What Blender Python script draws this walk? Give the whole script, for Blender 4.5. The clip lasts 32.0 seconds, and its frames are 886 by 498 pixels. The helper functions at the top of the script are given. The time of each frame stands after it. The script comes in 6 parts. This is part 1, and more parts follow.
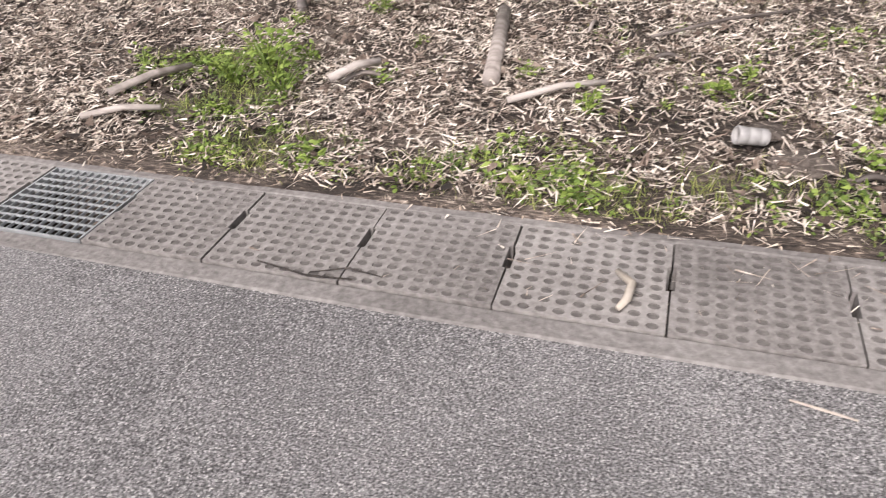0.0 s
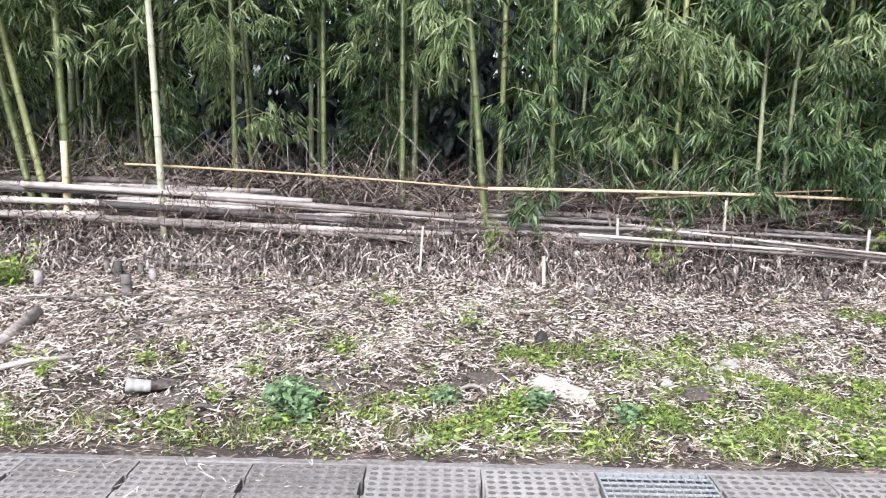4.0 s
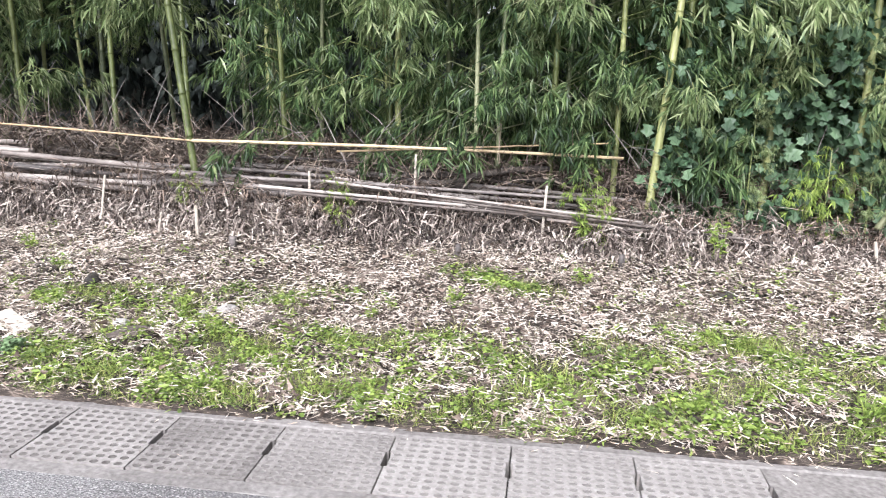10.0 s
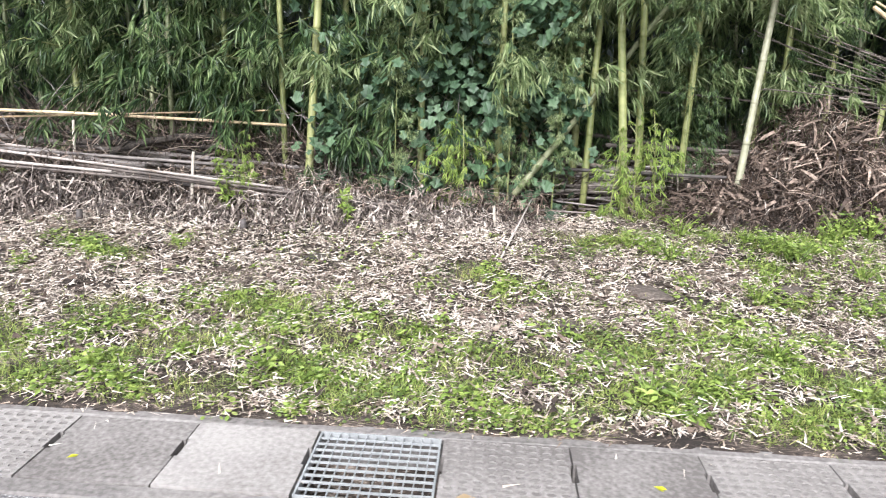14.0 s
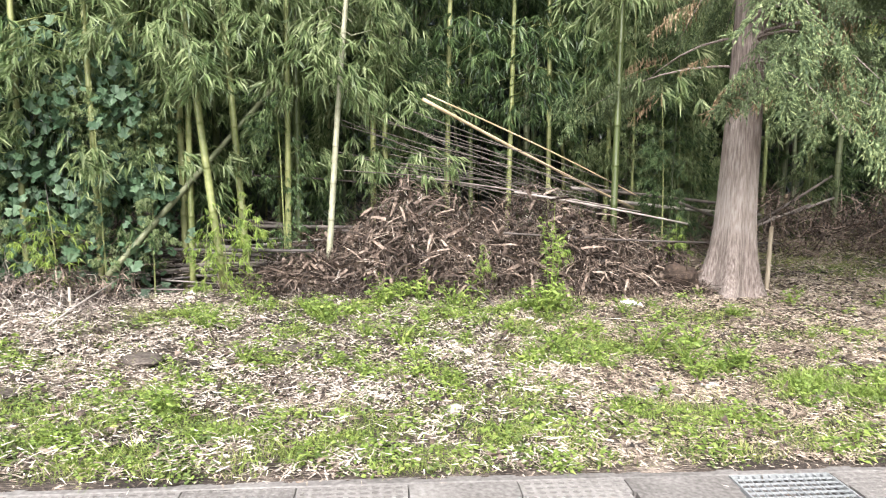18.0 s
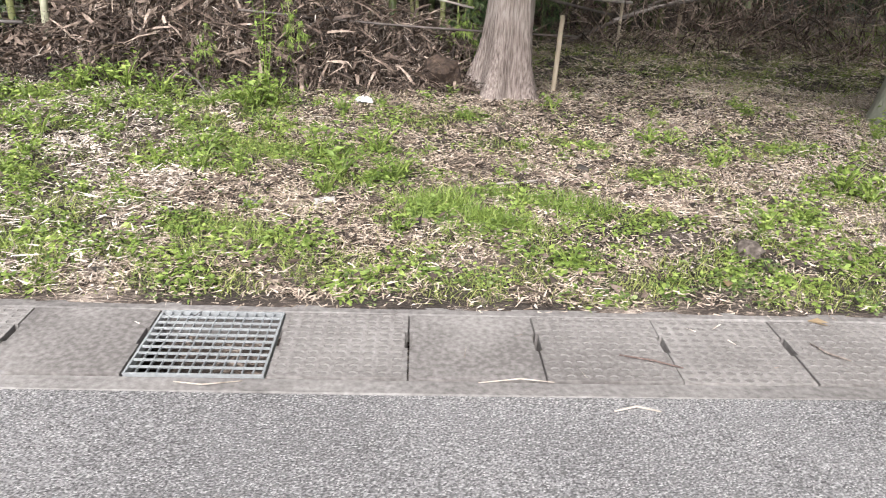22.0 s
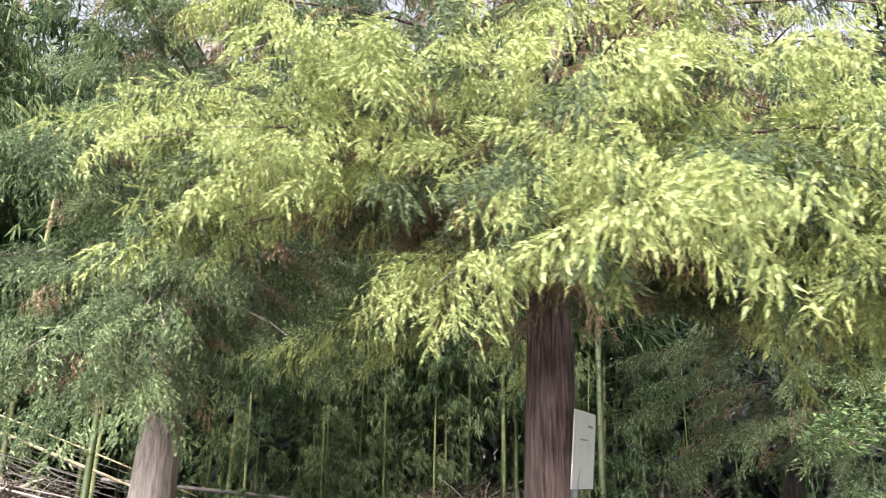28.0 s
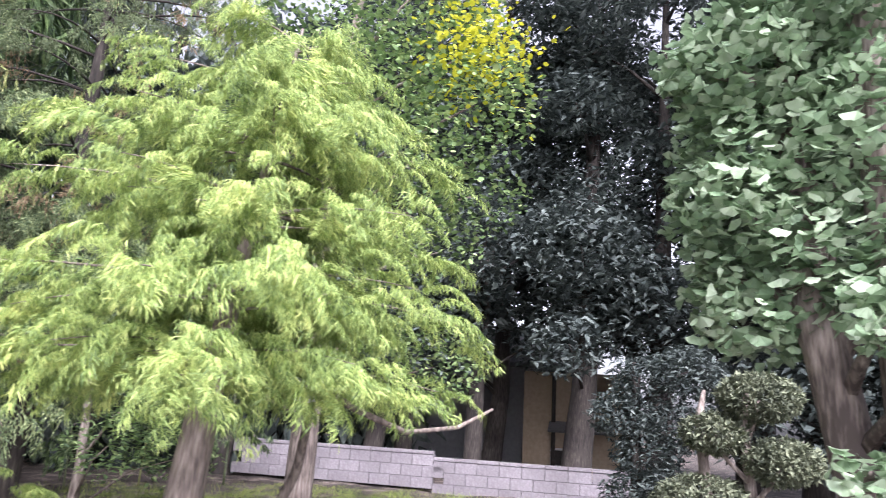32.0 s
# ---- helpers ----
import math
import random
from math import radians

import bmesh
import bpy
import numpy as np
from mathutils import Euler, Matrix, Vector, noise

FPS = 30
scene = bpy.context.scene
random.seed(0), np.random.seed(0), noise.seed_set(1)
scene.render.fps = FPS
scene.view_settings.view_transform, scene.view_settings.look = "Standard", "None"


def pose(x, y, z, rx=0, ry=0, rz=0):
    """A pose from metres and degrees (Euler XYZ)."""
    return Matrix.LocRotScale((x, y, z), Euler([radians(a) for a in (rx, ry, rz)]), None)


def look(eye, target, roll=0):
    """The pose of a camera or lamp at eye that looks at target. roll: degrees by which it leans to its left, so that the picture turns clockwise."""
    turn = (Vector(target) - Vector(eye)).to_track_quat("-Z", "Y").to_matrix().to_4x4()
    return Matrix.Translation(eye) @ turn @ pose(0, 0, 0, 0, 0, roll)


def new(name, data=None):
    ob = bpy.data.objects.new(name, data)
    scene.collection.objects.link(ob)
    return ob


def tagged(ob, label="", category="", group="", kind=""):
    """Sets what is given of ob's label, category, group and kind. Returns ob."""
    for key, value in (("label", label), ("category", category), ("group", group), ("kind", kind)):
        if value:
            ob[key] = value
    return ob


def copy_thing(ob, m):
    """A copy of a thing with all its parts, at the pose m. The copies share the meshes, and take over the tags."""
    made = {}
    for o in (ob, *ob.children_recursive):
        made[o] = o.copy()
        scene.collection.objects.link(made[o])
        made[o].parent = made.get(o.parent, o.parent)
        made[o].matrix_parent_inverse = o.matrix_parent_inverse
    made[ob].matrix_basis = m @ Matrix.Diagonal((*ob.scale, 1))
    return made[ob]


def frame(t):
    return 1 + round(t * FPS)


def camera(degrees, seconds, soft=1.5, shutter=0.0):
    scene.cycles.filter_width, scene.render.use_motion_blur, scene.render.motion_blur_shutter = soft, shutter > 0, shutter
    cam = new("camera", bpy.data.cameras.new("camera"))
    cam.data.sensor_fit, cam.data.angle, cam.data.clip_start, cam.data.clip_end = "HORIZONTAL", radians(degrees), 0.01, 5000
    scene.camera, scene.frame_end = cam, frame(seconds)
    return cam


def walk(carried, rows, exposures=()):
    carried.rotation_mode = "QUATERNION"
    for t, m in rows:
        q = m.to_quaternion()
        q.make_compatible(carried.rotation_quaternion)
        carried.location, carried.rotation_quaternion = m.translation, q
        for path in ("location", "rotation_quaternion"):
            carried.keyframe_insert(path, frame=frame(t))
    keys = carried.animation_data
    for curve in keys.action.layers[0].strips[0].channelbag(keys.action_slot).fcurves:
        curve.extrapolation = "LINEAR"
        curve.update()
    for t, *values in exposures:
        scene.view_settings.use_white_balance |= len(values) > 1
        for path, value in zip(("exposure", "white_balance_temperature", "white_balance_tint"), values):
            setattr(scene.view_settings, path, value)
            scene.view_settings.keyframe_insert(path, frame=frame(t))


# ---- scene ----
cam = camera(64.3, 32.0, 1.0, 0.25)
EXPOSURES = [(0, 0.32, 6600, 17), (1, 0.42, 6400, 16), (3, 0.7, 6150, 14), (4, 0.88, 5900, 14), (7, 0.85, 5950, 14), (8, 0.85, 6100, 14), (9, 0.93, 6000, 14), (11, 0.97, 6100, 14), (14, 0.95, 6100, 12), (17, 1.25, 5850, 17), (18, 1.16, 6400, 11), (20, 1.02, 6450, 11), (21, 0.97, 6350, 12), (22, 0.8, 6350, 12), (23, 0.8, 6350, 12), (24, 1.05, 5850, 17), (25, 1.33, 5650, 20), (28, 1.45, 6300, 13), (29, 1.65, 5500, 25), (30, 1.6, 5550, 28), (32, 1.5, 5930, 24)]
PATH = [
    (0, (-0.086, -1.796, 1.356), (-0.634, -0.263, 0.195), -3.8),
    (0.5, (0.119, -1.853, 1.384), (-0.339, -0.213, 0.335), -1.7),
    (1, (0.354, -2.021, 1.411), (-0.02, -0.284, 0.492), -0.1),
    (1.5, (0.542, -2.084, 1.404), (0.246, -0.285, 0.583), 0.7),
    (2, (0.791, -2.184, 1.421), (0.563, -0.345, 0.668), 1.0),
    (2.5, (1.06, -2.374, 1.436), (0.894, -0.504, 0.745), 1.0),
    (3, (1.3, -2.425, 1.404), (1.178, -0.53, 0.775), 1.5),
    (3.5, (1.554, -2.521, 1.454), (1.476, -0.582, 0.973), 2.0),
    (4, (1.833, -2.696, 1.491), (1.821, -0.727, 1.142), 1.2),
    (4.5, (2.064, -2.755, 1.456), (2.064, -0.78, 1.142), 0.8),
    (6.5, (3.376, -2.943, 1.521), (3.123, -1.011, 1.068), 0.4),
    (7, (3.622, -2.907, 1.49), (3.298, -1.007, 0.957), 0.7),
    (7.5, (3.905, -2.788, 1.515), (3.54, -0.896, 0.977), 1.0),
    (8, (4.296, -2.716, 1.51), (3.946, -0.801, 1.052), 1.3),
    (8.5, (4.6, -2.64, 1.486), (4.292, -0.707, 1.073), 1.5),
    (9, (4.95, -2.603, 1.493), (4.671, -0.666, 1.082), 1.3),
    (9.5, (5.289, -2.618, 1.506), (5.004, -0.685, 1.08), 1.2),
    (10, (5.595, -2.543, 1.498), (5.31, -0.618, 1.037), 1.0),
    (10.5, (5.903, -2.499, 1.5), (5.629, -0.578, 1.016), 1.1),
    (11, (6.219, -2.477, 1.512), (5.981, -0.557, 1.003), 1.3),
    (11.5, (6.52, -2.376, 1.486), (6.332, -0.458, 0.95), 1.4),
    (12, (6.891, -2.366, 1.475), (6.745, -0.448, 0.927), 1.5),
    (12.5, (7.207, -2.386, 1.473), (7.082, -0.47, 0.914), 1.7),
    (13, (7.492, -2.324, 1.473), (7.367, -0.409, 0.911), 1.7),
    (13.5, (7.828, -2.346, 1.479), (7.703, -0.425, 0.936), 1.8),
    (14, (8.136, -2.341, 1.467), (8.013, -0.413, 0.95), 1.8),
    (14.5, (8.484, -2.238, 1.458), (8.418, -0.278, 1.069), 2.5),
    (16.5, (10.08, -2.616, 1.495), (9.969, -0.624, 1.36), -1.8),
    (17, (10.38, -2.739, 1.458), (10.365, -0.747, 1.287), -1.7),
    (17.5, (10.758, -2.792, 1.466), (10.829, -0.806, 1.248), -0.5),
    (18, (10.913, -2.835, 1.496), (11.068, -0.859, 1.224), 0.4),
    (18.5, (11.142, -2.805, 1.486), (11.364, -0.847, 1.145), 1.1),
    (19, (11.456, -2.769, 1.476), (11.726, -0.827, 1.08), 2.2),
    (19.5, (11.814, -2.78, 1.498), (12.129, -0.859, 1.04), 3.5),
    (20, (12.134, -2.673, 1.502), (12.466, -0.775, 0.964), 4.1),
    (20.5, (12.455, -2.604, 1.502), (12.777, -0.733, 0.874), 4.2),
    (21, (12.775, -2.545, 1.495), (13.022, -0.716, 0.725), 3.4),
    (21.5, (13.097, -2.406, 1.465), (13.239, -0.611, 0.594), 2.8),
    (22, (13.502, -2.321, 1.476), (13.592, -0.511, 0.63), 2.6),
    (22.5, (13.792, -2.212, 1.44), (13.852, -0.396, 0.603), 2.8),
    (23, (14.117, -2.021, 1.446), (14.159, -0.186, 0.652), 3.2),
    (23.5, (14.505, -1.943, 1.45), (14.553, -0.07, 0.751), 3.3),
    (24, (14.819, -1.851, 1.436), (14.921, 0.069, 0.884), 3.8),
    (24.5, (15.12, -1.793, 1.453), (15.292, 0.163, 1.073), 4.0),
    (25, (15.44, -1.811, 1.488), (15.647, 0.165, 1.26), 3.9),
    (25.5, (15.723, -1.77, 1.539), (15.887, 0.222, 1.6), 3.6),
    (27.5, (16.923, -2.038, 1.526), (16.67, -0.135, 2.086), 0.9),
    (28, (17.358, -2.011, 1.532), (17.118, -0.098, 2.064), 1.3),
    (28.5, (17.756, -1.887, 1.5), (17.584, 0.044, 1.99), 1.1),
    (29, (18.192, -1.785, 1.467), (18.063, 0.166, 1.888), 1.3),
    (29.5, (18.623, -1.718, 1.458), (18.592, 0.247, 1.832), 1.5),
    (30, (19.028, -1.61, 1.431), (19.19, 0.346, 1.812), 1.9),
    (30.5, (19.438, -1.609, 1.395), (19.78, 0.322, 1.786), 2.6),
    (31, (19.924, -1.635, 1.367), (20.442, 0.254, 1.773), 3.1),
    (31.5, (20.344, -1.594, 1.354), (21.044, 0.229, 1.788), 3.3),
    (32, (20.697, -1.669, 1.341), (21.536, 0.086, 1.804), 3.5),
]
walk(cam, [(t, look(eye, target, roll)) for t, eye, target, roll in PATH], EXPOSURES)

# ---- world and light ----
world = bpy.data.worlds.new("overcast_sky")
scene.world = world
world.use_nodes = True
wn, wl = world.node_tree.nodes, world.node_tree.links
sky = wn.new("ShaderNodeTexSky")
sky.sky_type, sky.sun_disc = "NISHITA", False
sky.sun_elevation, sky.sun_rotation = radians(43), radians(193)
sky.air_density, sky.dust_density, sky.ozone_density = 1.0, 4.0, 1.0
cloud = wn.new("ShaderNodeHueSaturation")
cloud.inputs["Saturation"].default_value = 0.18
wl.new(sky.outputs[0], cloud.inputs["Color"])
wl.new(cloud.outputs[0], wn["Background"].inputs["Color"])
wn["Background"].inputs["Strength"].default_value = 0.14
sun_data = bpy.data.lights.new("sun", "SUN")
sun_data.energy, sun_data.angle, sun_data.color = 3.0, radians(24), (1.0, 0.97, 0.92)
sun = new("sun", sun_data)
sun.matrix_world = look((4, -25, 26), (10, 2, 0))

# ---- materials ----
MATS = {}


def mat(name, ramp, rough=0.8, scale=20.0, detail=8.0, bump=0.3, island=0.0, random_ob=0.0, big=1.5, metal=0.0, stretch=(1, 1, 1), through_light=0.0, spots=None, patch=None, blotch=0.6):
    """Noise at two scales through a colour ramp, with bump; island and random_ob vary single pieces, blotch weighs the broad scale."""
    m = bpy.data.materials.new(name)
    m.use_nodes = True
    n, l = m.node_tree.nodes, m.node_tree.links
    b = n["Principled BSDF"]
    geo = n.new("ShaderNodeNewGeometry")
    tc = n.new("ShaderNodeTexCoord")
    mp = n.new("ShaderNodeMapping")
    mp.inputs["Scale"].default_value = stretch
    l.new(tc.outputs["Object"] if random_ob else geo.outputs["Position"], mp.inputs["Vector"])
    fine, broad = n.new("ShaderNodeTexNoise"), n.new("ShaderNodeTexNoise")
    fine.inputs["Scale"].default_value, fine.inputs["Detail"].default_value = scale, detail
    broad.inputs["Scale"].default_value, broad.inputs["Detail"].default_value = big, 4.0
    l.new(mp.outputs[0], fine.inputs["Vector"])
    l.new(geo.outputs["Position"], broad.inputs["Vector"])
    add = n.new("ShaderNodeMath")
    add.operation = "MULTIPLY_ADD"
    l.new(fine.outputs["Fac"], add.inputs[0])
    add.inputs[1].default_value = 0.75
    half = n.new("ShaderNodeMath")
    half.operation = "MULTIPLY_ADD"
    l.new(broad.outputs["Fac"], half.inputs[0])
    half.inputs[1].default_value, half.inputs[2].default_value = blotch, 0.12 - 0.5 * blotch
    l.new(half.outputs[0], add.inputs[2])
    value = add.outputs[0]
    for amount, source in ((island, geo.outputs["Random Per Island"]), (random_ob, None)):
        if amount:
            if source is None:
                source = n.new("ShaderNodeObjectInfo").outputs["Random"]
            more = n.new("ShaderNodeMath")
            more.operation = "MULTIPLY_ADD"
            l.new(source, more.inputs[0])
            more.inputs[1].default_value = amount
            shift = n.new("ShaderNodeMath")
            shift.operation = "ADD"
            shift.inputs[1].default_value = -amount / 2
            l.new(value, shift.inputs[0])
            l.new(shift.outputs[0], more.inputs[2])
            value = more.outputs[0]
    cr = n.new("ShaderNodeValToRGB")
    while len(cr.color_ramp.elements) < len(ramp):
        cr.color_ramp.elements.new(0.5)
    for e, (p, c) in zip(cr.color_ramp.elements, ramp):
        e.position, e.color = p, (*c, 1)
    l.new(value, cr.inputs[0])
    colour = cr.outputs[0]
    if spots:
        vo = n.new("ShaderNodeTexVoronoi")
        vo.inputs["Scale"].default_value = spots[0]
        l.new(geo.outputs["Position"], vo.inputs["Vector"])
        sep = n.new("ShaderNodeSeparateColor")
        l.new(vo.outputs["Color"], sep.inputs[0])
        sr = n.new("ShaderNodeValToRGB")
        sr.color_ramp.elements[0].position, sr.color_ramp.elements[1].position = spots[1], min(1.0, spots[1] + 0.12)
        l.new(sep.outputs[0], sr.inputs[0])
        mix = n.new("ShaderNodeMix")
        mix.data_type = "RGBA"
        l.new(sr.outputs[0], mix.inputs["Factor"])
        l.new(colour, mix.inputs["A"])
        mix.inputs["B"].default_value = (*spots[2], 1)
        colour = mix.outputs["Result"]
    if patch:
        # a lichen patch with a ragged rim round the place `patch[0]`, as far out as patch[1]
        off = n.new("ShaderNodeVectorMath")
        off.operation = "SUBTRACT"
        l.new(geo.outputs["Position"], off.inputs[0])
        off.inputs[1].default_value = patch[0]
        flat = n.new("ShaderNodeVectorMath")
        flat.operation = "MULTIPLY"
        l.new(off.outputs[0], flat.inputs[0])
        flat.inputs[1].default_value = patch[1]
        far = n.new("ShaderNodeVectorMath")
        far.operation = "LENGTH"
        l.new(flat.outputs[0], far.inputs[0])
        rag_ = n.new("ShaderNodeMath")
        rag_.operation = "MULTIPLY_ADD"
        l.new(fine.outputs["Fac"], rag_.inputs[0])
        rag_.inputs[1].default_value = 1.6
        l.new(far.outputs["Value"], rag_.inputs[2])
        pr = n.new("ShaderNodeValToRGB")
        pr.color_ramp.elements[0].position, pr.color_ramp.elements[1].position = 0.5, 0.85
        pr.color_ramp.elements[0].color, pr.color_ramp.elements[1].color = (1, 1, 1, 1), (0, 0, 0, 1)
        halve = n.new("ShaderNodeMath")
        halve.operation = "MULTIPLY"
        l.new(rag_.outputs[0], halve.inputs[0])
        halve.inputs[1].default_value = 0.4
        l.new(halve.outputs[0], pr.inputs[0])
        lich = n.new("ShaderNodeMix")
        lich.data_type = "RGBA"
        l.new(pr.outputs[0], lich.inputs["Factor"])
        l.new(colour, lich.inputs["A"])
        lich.inputs["B"].default_value = (*patch[2], 1)
        colour = lich.outputs["Result"]
    l.new(colour, b.inputs["Base Color"])
    b.inputs["Roughness"].default_value, b.inputs["Metallic"].default_value = rough, metal
    if bump:
        bp = n.new("ShaderNodeBump")
        bp.inputs["Strength"].default_value, bp.inputs["Distance"].default_value = bump, 0.01
        l.new(fine.outputs["Fac"], bp.inputs["Height"])
        l.new(bp.outputs[0], b.inputs["Normal"])
    if through_light:
        tr = n.new("ShaderNodeBsdfTranslucent")
        ms = n.new("ShaderNodeMixShader")
        ms.inputs[0].default_value = through_light
        l.new(colour, tr.inputs["Color"])
        l.new(b.outputs[0], ms.inputs[1])
        l.new(tr.outputs[0], ms.inputs[2])
        l.new(ms.outputs[0], n["Material Output"].inputs["Surface"])
    MATS[name] = m
    return m


ASPHALT = mat("asphalt", [(0.37, (0.05, 0.048, 0.049)), (0.5, (0.165, 0.16, 0.161)), (0.63, (0.37, 0.36, 0.357))], 0.85, 150, 7, 0.9, big=1.1, spots=(230, 0.84, (0.5, 0.485, 0.475)), blotch=0.2)
CONCRETE = mat("concrete", [(0.27, (0.13, 0.118, 0.112)), (0.5, (0.242, 0.225, 0.215)), (0.77, (0.36, 0.34, 0.325))], 0.9, 45, 12, 0.4, random_ob=0.3, big=2.6)
# dimple hollows: a darker tone than the concrete round them
DIMPLE = mat("dark_concrete_dimple", [(0.3, (0.075, 0.068, 0.064)), (0.7, (0.175, 0.161, 0.153))], 0.92, 45, 10, 0.3, big=3.0)
LIP = mat("gutter_concrete", [(0.28, (0.115, 0.106, 0.101)), (0.53, (0.215, 0.2, 0.192)), (0.78, (0.32, 0.303, 0.29))], 0.9, 40, 12, 0.5, big=1.8)
STEEL = mat("galvanised_steel", [(0.3, (0.3, 0.315, 0.325)), (0.7, (0.46, 0.475, 0.485))], 0.55, 60, 4, 0.1, metal=0.3)
SOIL = mat("soil", [(0.25, (0.03, 0.024, 0.02)), (0.5, (0.09, 0.073, 0.062)), (0.75, (0.22, 0.185, 0.16))], 0.95, 45, 12, 1.0, big=1.6)


def litter_soil(name):
    """Soil matted with fine straw: streaks of noise laid three ways over each other, with bare dark patches."""
    m = bpy.data.materials.new(name)
    m.use_nodes = True
    n, l = m.node_tree.nodes, m.node_tree.links
    b = n["Principled BSDF"]
    geo = n.new("ShaderNodeNewGeometry")
    value = None
    for turn, scale in ((0.5, 34.0), (-0.9, 42.0), (1.9, 55.0)):
        mp = n.new("ShaderNodeMapping")
        mp.inputs["Rotation"].default_value = (0, 0, turn)
        mp.inputs["Scale"].default_value = (1, 7, 1)
        l.new(geo.outputs["Position"], mp.inputs["Vector"])
        t = n.new("ShaderNodeTexNoise")
        t.inputs["Scale"].default_value, t.inputs["Detail"].default_value = scale / 2, 5
        t.inputs["Distortion"].default_value = 0.6
        l.new(mp.outputs[0], t.inputs["Vector"])
        if value is None:
            value = t.outputs["Fac"]
        else:
            mx = n.new("ShaderNodeMath")
            mx.operation = "MAXIMUM"
            l.new(value, mx.inputs[0])
            l.new(t.outputs["Fac"], mx.inputs[1])
            value = mx.outputs[0]
    broad = n.new("ShaderNodeTexNoise")
    broad.inputs["Scale"].default_value, broad.inputs["Detail"].default_value = 2.2, 6
    l.new(geo.outputs["Position"], broad.inputs["Vector"])
    mixv = n.new("ShaderNodeMath")
    mixv.operation = "MULTIPLY_ADD"
    l.new(broad.outputs["Fac"], mixv.inputs[0])
    mixv.inputs[1].default_value = 0.55
    l.new(value, mixv.inputs[2])
    cr = n.new("ShaderNodeValToRGB")
    stops = [(0.72, (0.016, 0.012, 0.01)), (0.86, (0.055, 0.042, 0.034)), (0.96, (0.19, 0.152, 0.126)), (1.0, (0.34, 0.285, 0.24))]
    while len(cr.color_ramp.elements) < len(stops):
        cr.color_ramp.elements.new(0.5)
    for e, (p, c) in zip(cr.color_ramp.elements, stops):
        e.position, e.color = p, (*c, 1)
    l.new(mixv.outputs[0], cr.inputs[0])
    l.new(cr.outputs[0], b.inputs["Base Color"])
    b.inputs["Roughness"].default_value = 0.95
    bp = n.new("ShaderNodeBump")
    bp.inputs["Strength"].default_value, bp.inputs["Distance"].default_value = 0.9, 0.012
    l.new(value, bp.inputs["Height"])
    l.new(bp.outputs[0], b.inputs["Normal"])
    MATS[name] = m
    return m


LITTER_SOIL = litter_soil("straw_matted_soil")
STRAW_TAN = mat("tan_dry_litter", [(0.1, (0.05, 0.034, 0.025)), (0.31, (0.235, 0.175, 0.133)), (0.51, (0.485, 0.39, 0.31)), (0.71, (0.66, 0.56, 0.455)), (0.97, (0.8, 0.72, 0.61))], 0.75, 40, 4, 0, island=0.6, big=2.6)
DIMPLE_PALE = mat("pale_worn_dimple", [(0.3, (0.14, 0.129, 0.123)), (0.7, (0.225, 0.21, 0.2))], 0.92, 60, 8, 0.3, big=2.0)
LEAF_MOULD = mat("leaf_mould", [(0.1, (0.03, 0.022, 0.018)), (0.5, (0.095, 0.073, 0.059)), (0.9, (0.28, 0.23, 0.19))], 0.85, 30, 4, 0, island=0.8, big=1.0)
STRAW = mat("dry_litter", [(0.1, (0.045, 0.033, 0.026)), (0.32, (0.225, 0.178, 0.146)), (0.51, (0.54, 0.46, 0.39)), (0.71, (0.76, 0.68, 0.595)), (0.97, (0.88, 0.82, 0.735))], 0.75, 40, 4, 0, island=0.65, big=2.6)
BRUSH = mat("dead_brush", [(0.2, (0.02, 0.015, 0.013)), (0.46, (0.11, 0.085, 0.073)), (0.66, (0.36, 0.303, 0.265)), (0.9, (0.7, 0.635, 0.565))], 0.8, 30, 4, 0, island=0.6, big=1.8)
BRUSH_TAN = mat("dead_tan_leaf", [(0.2, (0.02, 0.014, 0.011)), (0.46, (0.1, 0.07, 0.054)), (0.7, (0.3, 0.228, 0.182)), (0.95, (0.56, 0.47, 0.395))], 0.8, 30, 4, 0, island=0.5, big=1.6)
BROWN_LEAF = mat("brown_dead_leaf", [(0.22, (0.014, 0.01, 0.008)), (0.5, (0.07, 0.048, 0.037)), (0.72, (0.2, 0.15, 0.12)), (0.95, (0.42, 0.345, 0.285))], 0.8, 30, 4, 0, island=0.5, big=1.6)
GRASS = mat("grass", [(0.1, (0.085, 0.115, 0.03)), (0.4, (0.21, 0.275, 0.065)), (0.68, (0.385, 0.43, 0.125)), (0.95, (0.58, 0.52, 0.27))], 0.6, 20, 3, 0, island=0.6, big=3.0, through_light=0.3)
WEED = mat("weed_leaf", [(0.1, (0.07, 0.115, 0.025)), (0.45, (0.2, 0.29, 0.06)), (0.75, (0.36, 0.455, 0.115)), (0.98, (0.54, 0.58, 0.2))], 0.55, 20, 3, 0, island=0.5, big=4.0, through_light=0.3)
WEED_OLIVE = mat("dull_weed_leaf", [(0.1, (0.05, 0.085, 0.025)), (0.5, (0.14, 0.2, 0.06)), (0.95, (0.31, 0.37, 0.14))], 0.6, 20, 3, 0, island=0.5, big=4.0, through_light=0.25)
BLUE_WEED = mat("grey_green_broad_leaf", [(0.1, (0.09, 0.15, 0.07)), (0.5, (0.19, 0.29, 0.14)), (0.9, (0.33, 0.45, 0.26))], 0.55, 20, 3, 0, island=0.7, big=1.0, through_light=0.25)
BAMBOO_LEAF = mat("bamboo_leaf", [(0.17, (0.014, 0.03, 0.013)), (0.46, (0.06, 0.108, 0.04)), (0.74, (0.17, 0.245, 0.095)), (0.97, (0.42, 0.48, 0.26))], 0.45, 12, 3, 0, island=0.5, big=2.4, through_light=0.35)
